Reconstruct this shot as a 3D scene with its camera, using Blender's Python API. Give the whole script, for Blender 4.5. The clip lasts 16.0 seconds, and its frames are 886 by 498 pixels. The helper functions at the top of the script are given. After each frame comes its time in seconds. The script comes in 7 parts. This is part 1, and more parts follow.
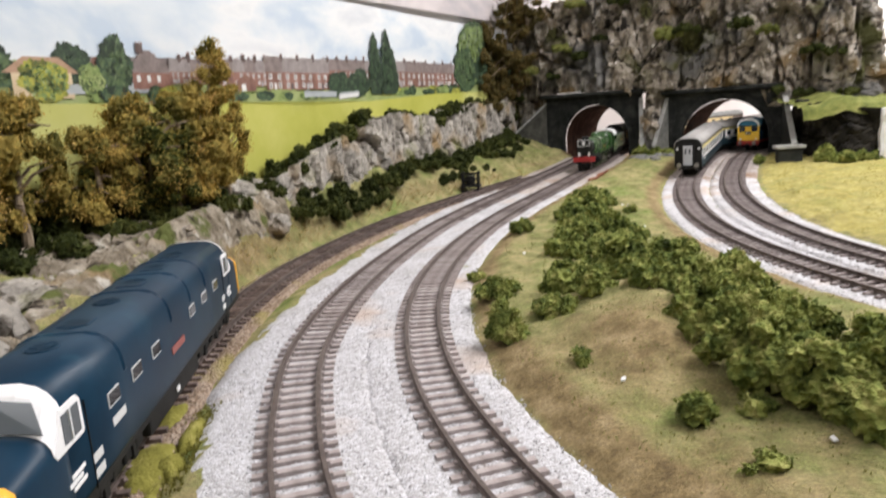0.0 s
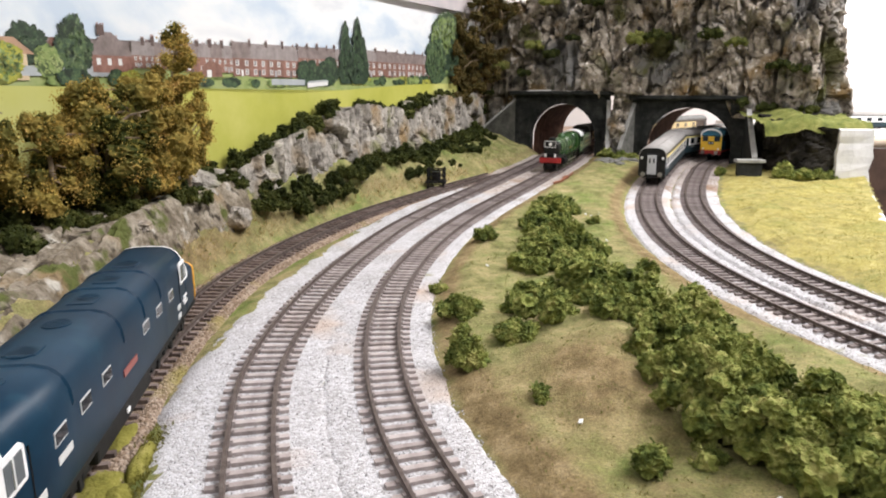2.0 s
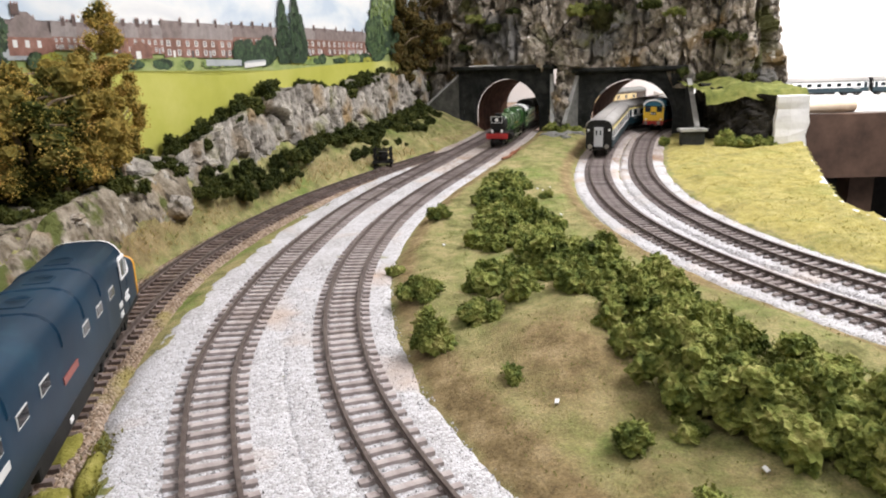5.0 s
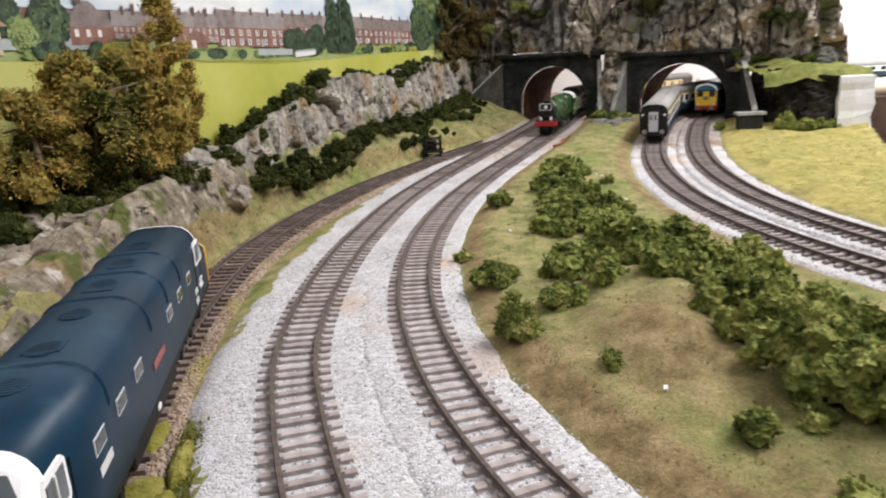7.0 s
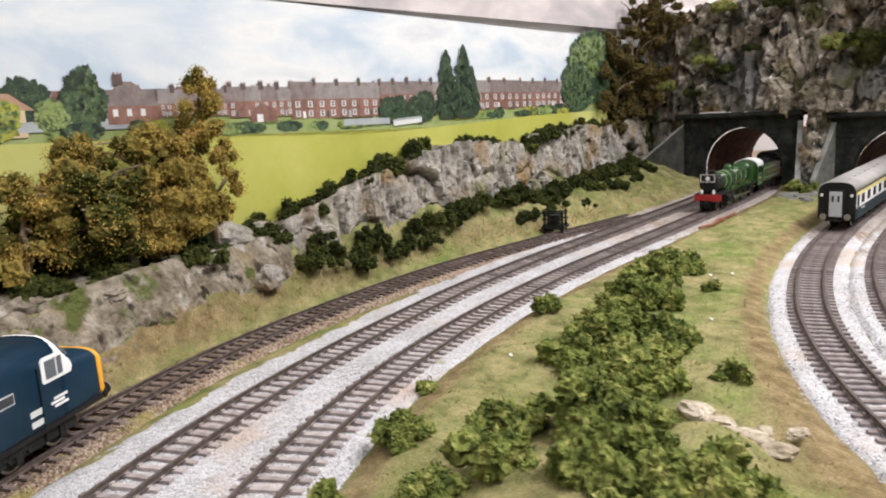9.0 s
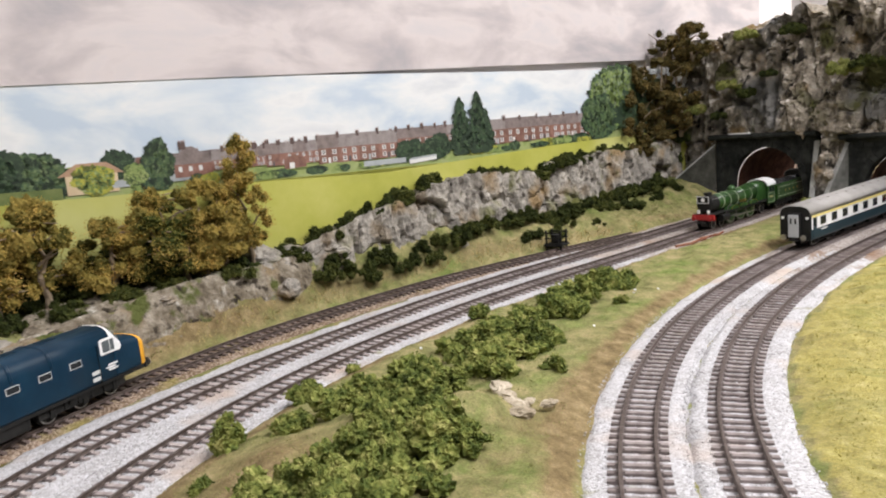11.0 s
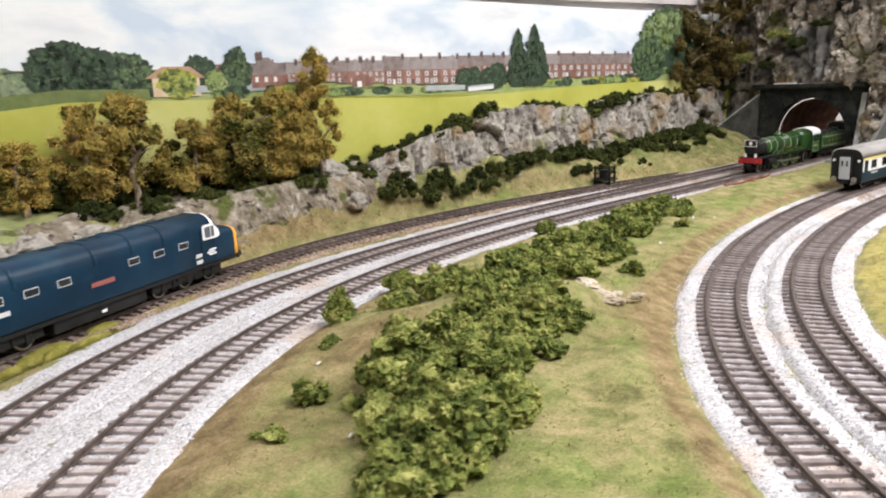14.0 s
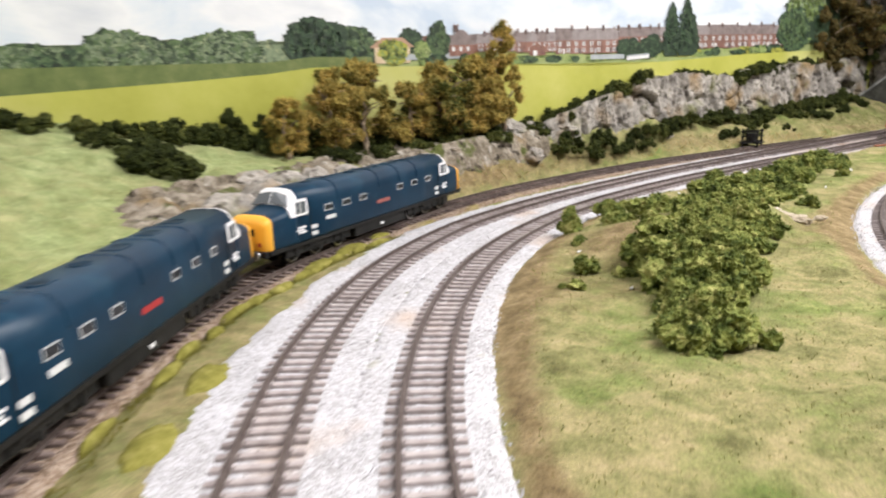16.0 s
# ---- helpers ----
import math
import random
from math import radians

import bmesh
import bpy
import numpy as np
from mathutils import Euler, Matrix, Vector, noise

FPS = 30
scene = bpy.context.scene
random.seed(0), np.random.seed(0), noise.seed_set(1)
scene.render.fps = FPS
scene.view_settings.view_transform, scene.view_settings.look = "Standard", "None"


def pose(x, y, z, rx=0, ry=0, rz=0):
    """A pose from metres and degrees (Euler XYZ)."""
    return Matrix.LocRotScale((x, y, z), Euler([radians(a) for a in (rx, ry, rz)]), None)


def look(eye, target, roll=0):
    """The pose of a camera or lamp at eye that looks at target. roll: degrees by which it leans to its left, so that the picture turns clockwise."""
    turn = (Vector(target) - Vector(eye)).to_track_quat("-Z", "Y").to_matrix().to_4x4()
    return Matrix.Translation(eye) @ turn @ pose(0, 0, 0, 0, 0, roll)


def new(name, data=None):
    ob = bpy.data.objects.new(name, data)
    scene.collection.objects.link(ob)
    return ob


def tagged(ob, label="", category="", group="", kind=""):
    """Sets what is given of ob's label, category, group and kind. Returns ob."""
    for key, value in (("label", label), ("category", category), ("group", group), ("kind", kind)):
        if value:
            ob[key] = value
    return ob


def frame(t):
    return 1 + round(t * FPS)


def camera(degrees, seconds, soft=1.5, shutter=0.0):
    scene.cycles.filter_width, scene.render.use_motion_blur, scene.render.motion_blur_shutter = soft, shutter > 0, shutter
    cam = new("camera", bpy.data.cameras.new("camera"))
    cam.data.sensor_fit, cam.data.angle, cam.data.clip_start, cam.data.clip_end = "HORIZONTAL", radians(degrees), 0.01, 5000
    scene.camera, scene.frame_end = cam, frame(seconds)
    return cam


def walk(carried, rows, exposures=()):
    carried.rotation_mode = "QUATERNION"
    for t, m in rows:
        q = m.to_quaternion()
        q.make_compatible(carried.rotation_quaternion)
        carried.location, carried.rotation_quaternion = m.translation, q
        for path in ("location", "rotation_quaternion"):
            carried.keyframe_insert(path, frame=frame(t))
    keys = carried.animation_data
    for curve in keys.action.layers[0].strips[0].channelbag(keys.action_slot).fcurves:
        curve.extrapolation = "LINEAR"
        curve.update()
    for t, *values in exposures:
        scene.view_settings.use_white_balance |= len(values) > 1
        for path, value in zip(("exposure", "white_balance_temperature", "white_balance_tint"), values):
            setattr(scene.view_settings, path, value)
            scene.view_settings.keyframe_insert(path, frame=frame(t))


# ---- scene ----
from math import sin, cos, pi, sqrt, atan2, exp

cam = camera(64.7, 16.0, soft=2.0, shutter=0.5)
PATH = [
    (0, (0.0907, 0.1031, 0.1147), (-0.0843, 1.0681, -0.0808), -4.02),
    (0.5, (0.0892, 0.1092, 0.1167), (-0.0938, 1.0582, -0.1400), -3.36),
    (1, (0.0892, 0.1057, 0.1288), (-0.0337, 1.0705, -0.1037), -0.02),
    (1.5, (0.0888, 0.1076, 0.1340), (-0.0414, 1.0734, -0.0903), -0.75),
    (2, (0.0877, 0.1102, 0.1350), (-0.0305, 1.0770, -0.0918), -0.24),
    (2.5, (0.0893, 0.1162, 0.1347), (-0.0274, 1.0819, -0.0971), -0.35),
    (3, (0.0817, 0.1126, 0.1392), (-0.0527, 1.0765, -0.0906), -1.74),
    (3.5, (0.0823, 0.1106, 0.1364), (-0.0283, 1.0759, -0.1004), -1.56),
    (6, (0.0694, 0.1301, 0.1292), (0.0431, 1.0957, -0.1293), -2.14),
    (6.5, (0.0576, 0.1262, 0.1263), (0.0152, 1.0920, -0.1295), -1.96),
    (7, (0.0556, 0.1338, 0.1234), (-0.0316, 1.0954, -0.1370), -3.03),
    (7.5, (0.0721, 0.1532, 0.1220), (-0.1090, 1.1019, -0.1372), -4.71),
    (8, (0.1174, 0.1931, 0.1305), (-0.2346, 1.1071, -0.0714), -3.97),
    (8.5, (0.1640, 0.2334, 0.1401), (-0.2533, 1.1245, -0.0381), -1.92),
    (9, (0.1859, 0.2565, 0.1356), (-0.2363, 1.1452, -0.0432), -3.17),
    (11.5, (0.3989, 0.2002, 0.1681), (-0.2074, 0.9787, 0.0059), -4.89),
    (12, (0.3978, 0.2033, 0.1641), (-0.1703, 1.0025, -0.0322), -2.68),
    (12.5, (0.3922, 0.2017, 0.1551), (-0.1734, 1.0011, -0.0475), -3.37),
    (13, (0.3734, 0.1774, 0.1490), (-0.2102, 0.9611, -0.0637), -3.38),
    (13.5, (0.3593, 0.1569, 0.1424), (-0.2349, 0.9303, -0.0785), -3.36),
    (14, (0.3522, 0.1440, 0.1364), (-0.2377, 0.9207, -0.0844), -2.18),
    (14.5, (0.3356, 0.1238, 0.1321), (-0.2712, 0.8865, -0.0918), -2.37),
    (15, (0.3258, 0.0904, 0.1279), (-0.2946, 0.8405, -0.1009), -2.56),
    (15.5, (0.3261, 0.0521, 0.1190), (-0.3148, 0.7795, -0.1264), -2.89),
    (16, (0.3529, -0.0079, 0.1210), (-0.3315, 0.6818, -0.1156), -2.59),
]
walk(cam, [(t, look(eye, target, roll)) for t, eye, target, roll in PATH], exposures=[(0.0, 0.15), (0.5, 0.3), (1.0, 0.39), (2.0, 0.27), (3.5, 0.25), (6.0, 0.15), (7.0, 0.08), (7.5, 0.28), (8.0, 0.27), (8.5, 0.08), (9.0, 0.15), (11.5, 0.0), (12.5, 0.08), (14.0, 0.28), (15.0, 0.33), (16.0, 0.41)])

# ---------------------------------------------------------------- light
world = bpy.data.worlds.new("world")
scene.world = world
world.use_nodes = True
world.node_tree.nodes["Background"].inputs[0].default_value = (0.9, 0.95, 1.0, 1)
world.node_tree.nodes["Background"].inputs[1].default_value = 0.3


def area(name, eye, target, sx, sy, power, color):
    d = bpy.data.lights.new(name, "AREA")
    d.shape, d.size, d.size_y, d.energy, d.color = "RECTANGLE", sx, sy, power, color
    ob = new(name, d)
    ob.matrix_world = look(eye, target)
    return ob


LAMPS = [(1.0, 0.58, 1.36), (-0.1, -0.75, 1.36), (1.25, 1.95, 1.36)]
area("ceiling_lamp_light", (1.0, 0.58, 1.345), (1.0, 0.58, 0), 0.45, 1.3, 40, (0.99, 0.96, 0.985))
# added fill lamp on the camera side, unseen, to soften the contrast
area("ceiling_lamp_light", (-0.1, -0.75, 1.345), (-0.1, -0.75, 0), 1.3, 0.5, 10, (0.99, 0.96, 0.985))

area("ceiling_lamp_light", (1.25, 1.95, 1.345), (1.25, 1.95, 0), 0.5, 0.5, 30, (1.0, 0.98, 0.96))

# ---------------------------------------------------------------- materials
MATS = {}


def mat(name, cols, scale=40.0, rough=0.7, bump=0.3, metal=0.0, bscale=None, spots=None, kind="noise", rnd=0.0, dist=0.001, detail=6.0, coat=0.0, spec=0.5):
    """A node material: a ramp of cols over coarse and fine noise, and a bump. spots: (colour, scale, low, high) laid over."""
    if name in MATS:
        return MATS[name]
    m = bpy.data.materials.new(name)
    m.use_nodes = True
    nt = m.node_tree
    N, L = nt.nodes, nt.links
    b = N["Principled BSDF"]
    b.inputs["Roughness"].default_value = rough
    b.inputs["Metallic"].default_value = metal
    b.inputs["Coat Weight"].default_value = coat
    b.inputs["Specular IOR Level"].default_value = 0.15 if rough >= 0.85 else spec
    tc = N.new("ShaderNodeTexCoord")
    n1 = N.new("ShaderNodeTexNoise")
    n1.inputs["Scale"].default_value, n1.inputs["Detail"].default_value = scale, detail
    n1.inputs["Roughness"].default_value = 0.65
    L.new(tc.outputs["Object"], n1.inputs["Vector"])
    fac = n1.outputs["Fac"]
    if kind == "grains":
        v = N.new("ShaderNodeTexVoronoi")
        v.inputs["Scale"].default_value = bscale
        L.new(tc.outputs["Object"], v.inputs["Vector"])
        sep = N.new("ShaderNodeSeparateColor")
        L.new(v.outputs["Color"], sep.inputs[0])
        mx = N.new("ShaderNodeMath")
        mx.operation = "MULTIPLY_ADD"
        L.new(sep.outputs[0], mx.inputs[0])
        mx.inputs[1].default_value = 0.45
        sc = N.new("ShaderNodeMath")
        sc.operation = "MULTIPLY"
        L.new(fac, sc.inputs[0])
        sc.inputs[1].default_value = 0.6
        L.new(sc.outputs[0], mx.inputs[2])
        fac = mx.outputs[0]
    if rnd:
        oi = N.new("ShaderNodeObjectInfo")
        ma = N.new("ShaderNodeMath")
        ma.operation = "MULTIPLY_ADD"
        L.new(oi.outputs["Random"], ma.inputs[0])
        ma.inputs[1].default_value = rnd
        L.new(fac, ma.inputs[2])
        mb = N.new("ShaderNodeMath")
        mb.operation = "SUBTRACT"
        L.new(ma.outputs[0], mb.inputs[0])
        mb.inputs[1].default_value = rnd / 2
        fac = mb.outputs[0]
    ramp = N.new("ShaderNodeValToRGB")
    els = ramp.color_ramp.elements
    lo, hi = 0.3, 0.7
    while len(els) < len(cols):
        els.new(0.5)
    for i, c in enumerate(cols):
        els[i].position = lo + (hi - lo) * i / max(1, len(cols) - 1)
        els[i].color = (*c, 1)
    L.new(fac, ramp.inputs[0])
    col = ramp.outputs[0]
    for sp in spots or ():
        n2 = N.new("ShaderNodeTexNoise")
        n2.inputs["Scale"].default_value, n2.inputs["Detail"].default_value = sp[1], 5
        L.new(tc.outputs["Object"], n2.inputs["Vector"])
        mr = N.new("ShaderNodeMapRange")
        mr.inputs[1].default_value, mr.inputs[2].default_value = sp[2], sp[3]
        L.new(n2.outputs["Fac"], mr.inputs[0])
        mix = N.new("ShaderNodeMix")
        mix.data_type = "RGBA"
        L.new(mr.outputs[0], mix.inputs["Factor"])
        L.new(col, mix.inputs["A"])
        mix.inputs["B"].default_value = (*sp[0], 1)
        col = mix.outputs["Result"]
    L.new(col, b.inputs["Base Color"])
    if bump:
        if kind == "grains":
            src = v.outputs["Distance"]
        else:
            nb = N.new("ShaderNodeTexNoise")
            nb.inputs["Scale"].default_value, nb.inputs["Detail"].default_value = bscale or scale * 4, 8
            L.new(tc.outputs["Object"], nb.inputs["Vector"])
            src = nb.outputs["Fac"]
        bp = N.new("ShaderNodeBump")
        bp.inputs["Strength"].default_value, bp.inputs["Distance"].default_value = bump, dist
        bp.invert = kind == "grains"
        L.new(src, bp.inputs["Height"])
        L.new(bp.outputs[0], b.inputs["Normal"])
    MATS[name] = m
    return m


def ground_material():
    """Grass scatter, bare earth and dry straw, shared out by two mask attributes of the ground."""
    m = bpy.data.materials.new("ground_cover")
    m.use_nodes = True
    N, L = m.node_tree.nodes, m.node_tree.links
    b = N["Principled BSDF"]
    b.inputs["Roughness"].default_value = 0.95
    b.inputs["Specular IOR Level"].default_value = 0.12
    tc = N.new("ShaderNodeTexCoord")

    def nz(s, d=6.0):
        n = N.new("ShaderNodeTexNoise")
        n.inputs["Scale"].default_value, n.inputs["Detail"].default_value = s, d
        n.inputs["Roughness"].default_value = 0.7
        L.new(tc.outputs["Object"], n.inputs["Vector"])
        return n.outputs["Fac"]

    def rampof(fac, cols, lo=0.33, hi=0.67):
        r = N.new("ShaderNodeValToRGB")
        e = r.color_ramp.elements
        while len(e) < len(cols):
            e.new(0.5)
        for i, c in enumerate(cols):
            e[i].position, e[i].color = lo + (hi - lo) * i / (len(cols) - 1), (*c, 1)
        L.new(fac, r.inputs[0])
        return r.outputs[0]

    def attr(name):
        a = N.new("ShaderNodeAttribute")
        a.attribute_name = name
        return a.outputs["Fac"]

    def mix(f, a, c):
        x = N.new("ShaderNodeMix")
        x.data_type = "RGBA"
        L.new(f, x.inputs["Factor"])
        L.new(a, x.inputs["A"])
        L.new(c, x.inputs["B"])
        return x.outputs["Result"]

    def rough_mask(a, s):
        ad = N.new("ShaderNodeMath")
        ad.operation = "ADD"
        L.new(attr(a), ad.inputs[0])
        L.new(nz(s), ad.inputs[1])
        mr = N.new("ShaderNodeMapRange")
        mr.inputs[1].default_value, mr.inputs[2].default_value = 0.78, 1.22
        L.new(ad.outputs[0], mr.inputs[0])
        return mr.outputs[0]

    green = rampof(nz(60), [(0.125, 0.12, 0.048), (0.21, 0.205, 0.085), (0.31, 0.275, 0.13), (0.39, 0.32, 0.175)])
    lush = rampof(nz(75), [(0.085, 0.115, 0.028), (0.17, 0.215, 0.062), (0.28, 0.30, 0.11)])
    green = mix(rampof(nz(16), [(0, 0, 0), (1, 1, 1)], 0.48, 0.64), green, lush)
    earth = rampof(nz(90), [(0.125, 0.092, 0.046), (0.225, 0.168, 0.084), (0.33, 0.258, 0.145)])
    yellow = rampof(nz(110), [(0.24, 0.205, 0.068), (0.36, 0.315, 0.10), (0.46, 0.40, 0.17)])
    meadow = rampof(nz(50), [(0.17, 0.20, 0.075), (0.27, 0.32, 0.14), (0.38, 0.41, 0.20)])
    dark = rampof(nz(70), [(0.03, 0.035, 0.012), (0.08, 0.09, 0.025), (0.14, 0.14, 0.045)])
    col = mix(rough_mask("earth", 55), green, earth)
    col = mix(rough_mask("yellow", 30), col, yellow)
    col = mix(rough_mask("meadow", 22), col, meadow)
    col = mix(rough_mask("dark", 40), col, dark)
    fine = rampof(nz(900, 2), [(0.72, 0.72, 0.70), (1.0, 1.0, 1.0), (1.3, 1.28, 1.2)], 0.3, 0.7)
    mul = N.new("ShaderNodeMix")
    mul.data_type, mul.blend_type = "RGBA", "MULTIPLY"
    mul.inputs["Factor"].default_value = 1.0
    L.new(col, mul.inputs["A"])
    L.new(fine, mul.inputs["B"])
    L.new(mul.outputs["Result"], b.inputs["Base Color"])
    bp = N.new("ShaderNodeBump")
    bp.inputs["Strength"].default_value, bp.inputs["Distance"].default_value = 0.7, 0.0015
    L.new(nz(700, 6), bp.inputs["Height"])
    L.new(bp.outputs[0], b.inputs["Normal"])
    return m


M_GROUND = ground_material()
M_BALLAST = mat("limestone_ballast", [(0.33, 0.318, 0.315), (0.47, 0.463, 0.472), (0.60, 0.597, 0.615)], 30, 0.9, 0.7, bscale=1000, kind="grains", dist=0.0008,
                spots=[((0.50, 0.40, 0.33), 14, 0.56, 0.72), ((0.25, 0.24, 0.10), 26, 0.66, 0.76)])
M_BALLAST_FAR = mat("brownish_ballast", [(0.24, 0.20, 0.175), (0.38, 0.33, 0.30), (0.52, 0.47, 0.44)], 30, 0.9, 0.9, bscale=750, kind="grains", dist=0.0012,
                    spots=[((0.27, 0.17, 0.11), 18, 0.54, 0.70)])
M_DIRTY = mat("brown_ballast", [(0.13, 0.09, 0.06), (0.28, 0.20, 0.14), (0.42, 0.34, 0.27)], 30, 0.9, 0.9, bscale=750, kind="grains", dist=0.0012,
              spots=[((0.30, 0.26, 0.08), 20, 0.55, 0.7)])
M_SLEEPER = mat("weathered_sleeper", [(0.21, 0.175, 0.165), (0.33, 0.285, 0.27), (0.45, 0.40, 0.385)], 160, 0.8, 0.5, bscale=900, rnd=0.25, dist=0.0004)
M_SLEEPER_D = mat("dark_sleeper", [(0.07, 0.05, 0.042), (0.15, 0.11, 0.095), (0.24, 0.19, 0.17)], 160, 0.8, 0.5, bscale=900, rnd=0.3, dist=0.0004)
M_SLEEPER_G = mat("darker_grey_sleeper", [(0.13, 0.105, 0.10), (0.21, 0.175, 0.165), (0.31, 0.27, 0.26)], 160, 0.8, 0.5, bscale=900, rnd=0.25, dist=0.0004)
M_RAIL = mat("rusty_rail", [(0.06, 0.043, 0.037), (0.11, 0.085, 0.075), (0.17, 0.14, 0.125)], 220, 0.5, 0.2, metal=0.35)
# near-black and whitish tones stand in for shaded crevices and highlights
M_ROCK = mat("limestone_rock", [(0.06, 0.052, 0.042), (0.20, 0.172, 0.135), (0.38, 0.335, 0.275), (0.62, 0.565, 0.49)], 60, 0.88, 1.0, bscale=230, dist=0.004, detail=12,
             spots=[((0.03, 0.026, 0.022), 48, 0.56, 0.64), ((0.22, 0.15, 0.07), 20, 0.56, 0.68), ((0.62, 0.58, 0.52), 90, 0.61, 0.68), ((0.17, 0.165, 0.155), 11, 0.52, 0.64), ((0.09, 0.09, 0.035), 15, 0.59, 0.67)])
M_TERRACE = mat("bedded_brown_rock", [(0.075, 0.06, 0.042), (0.18, 0.15, 0.11), (0.30, 0.262, 0.205), (0.46, 0.415, 0.345)], 70, 0.9, 1.0, bscale=240, dist=0.004, detail=12,
                spots=[((0.045, 0.036, 0.026), 75, 0.57, 0.65), ((0.24, 0.175, 0.095), 22, 0.56, 0.68), ((0.10, 0.115, 0.035), 38, 0.56, 0.64), ((0.48, 0.45, 0.39), 60, 0.62, 0.70)])
M_ROCK_CREAM = mat("cream_weathered_rock", [(0.22, 0.18, 0.12), (0.42, 0.36, 0.27), (0.62, 0.55, 0.44)], 70, 0.9, 0.8, bscale=240, dist=0.003)
M_ROCK_PALE = mat("pale_rock", [(0.12, 0.11, 0.095), (0.27, 0.25, 0.22), (0.39, 0.36, 0.315), (0.54, 0.50, 0.44)], 50, 0.9, 1.0, bscale=190, dist=0.004, detail=12,
                  spots=[((0.07, 0.06, 0.05), 70, 0.55, 0.66), ((0.27, 0.19, 0.10), 20, 0.54, 0.70), ((0.19, 0.19, 0.09), 24, 0.57, 0.70)])
# near-black rock: the ledge's shade is part of the colour
M_ROCK_SHADE = mat("shaded_rock", [(0.006, 0.006, 0.005), (0.02, 0.018, 0.015), (0.06, 0.055, 0.045)], 40, 0.95, 1.0, bscale=130, dist=0.003)
# dark-painted portal stone, taken darker still for the shadow round the tunnels
M_PORTAL = mat("dark_portal_stone", [(0.013, 0.014, 0.0135), (0.028, 0.030, 0.028), (0.052, 0.054, 0.050)], 60, 0.85, 0.7, bscale=260, dist=0.001, rnd=0.15)
M_ABUT = mat("grey_abutment_stone", [(0.10, 0.10, 0.09), (0.17, 0.17, 0.155), (0.25, 0.24, 0.22)], 70, 0.9, 0.7, bscale=260, dist=0.001)
# darker copy of the abutment stone, with the portal's shadow in its colour
M_WING_SHADE = mat("shaded_grey_abutment", [(0.03, 0.031, 0.025), (0.06, 0.06, 0.05), (0.10, 0.095, 0.082)], 70, 0.9, 0.7, bscale=260, dist=0.001)
M_COPING = mat("pale_coping", [(0.20, 0.20, 0.19), (0.32, 0.32, 0.30), (0.44, 0.44, 0.42)], 70, 0.8, 0.4)
M_LINING = mat("brick_lining", [(0.045, 0.02, 0.014), (0.09, 0.042, 0.028), (0.14, 0.07, 0.05)], 90, 0.9, 0.5)
M_PLASTER = mat("white_plaster", [(0.72, 0.72, 0.72), (0.82, 0.82, 0.82), (0.86, 0.86, 0.86)], 30, 0.85, 0.6, bscale=90, dist=0.002)
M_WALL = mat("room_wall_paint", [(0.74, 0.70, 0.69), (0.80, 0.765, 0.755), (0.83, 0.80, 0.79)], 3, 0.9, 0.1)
# darker copy of the wall paint for unseen surfaces, to weaken bounced light
M_WALL_UNSEEN = mat("low_bounce_wall_paint", [(0.36, 0.34, 0.32), (0.42, 0.40, 0.38)], 3, 0.9, 0.1)
M_FLOOR = mat("carpet", [(0.10, 0.085, 0.075), (0.16, 0.14, 0.125)], 80, 1.0, 0.4)
M_BOARD = mat("plywood_board", [(0.26, 0.17, 0.12), (0.38, 0.27, 0.20), (0.45, 0.33, 0.26)], 20, 0.8, 0.2)
M_BROWN = mat("brown_veneer", [(0.05, 0.03, 0.022), (0.10, 0.06, 0.042), (0.14, 0.085, 0.06)], 25, 0.55, 0.1)
M_WOODPALE = mat("pale_timber", [(0.48, 0.37, 0.26), (0.60, 0.48, 0.35), (0.66, 0.55, 0.42)], 30, 0.6, 0.1)
M_WHITEBOARD = mat("white_painted_edge", [(0.74, 0.73, 0.71), (0.8, 0.79, 0.77)], 20, 0.6, 0.1)

# ramp ends put dark gaps and bright highlights into the foam's colour
M_BUSH = mat("foam_foliage", [(0.02, 0.03, 0.007), (0.098, 0.128, 0.03), (0.23, 0.255, 0.066), (0.40, 0.385, 0.14)], 130, 0.95, 1.0, bscale=700, dist=0.002, rnd=0.12)
M_BUSH_DARK = mat("dark_foliage", [(0.012, 0.018, 0.005), (0.038, 0.048, 0.011), (0.10, 0.105, 0.026)], 160, 0.95, 1.0, bscale=700, dist=0.002, rnd=0.15)
M_BUSH_LIGHT = mat("moss_foliage", [(0.08, 0.095, 0.025), (0.17, 0.19, 0.05), (0.28, 0.27, 0.09)], 70, 0.95, 1.0, bscale=700, dist=0.002, rnd=0.15)
M_AUTUMN = mat("autumn_leaves", [(0.17, 0.145, 0.034), (0.37, 0.27, 0.062), (0.54, 0.355, 0.092), (0.64, 0.41, 0.15)], 45, 0.9, 0.6, bscale=500, rnd=0.1, spots=[((0.19, 0.19, 0.04), 17, 0.54, 0.66)])
# inner foliage is coloured darker to stand for shade between the leaves
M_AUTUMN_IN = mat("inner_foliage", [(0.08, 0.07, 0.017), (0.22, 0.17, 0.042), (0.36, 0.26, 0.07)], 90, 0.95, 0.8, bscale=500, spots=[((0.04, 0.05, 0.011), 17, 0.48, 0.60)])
M_RUSSET_IN = mat("shaded_inner_russet_foliage", [(0.025, 0.025, 0.008), (0.07, 0.055, 0.018), (0.14, 0.092, 0.03)], 90, 0.95, 0.8, bscale=500)
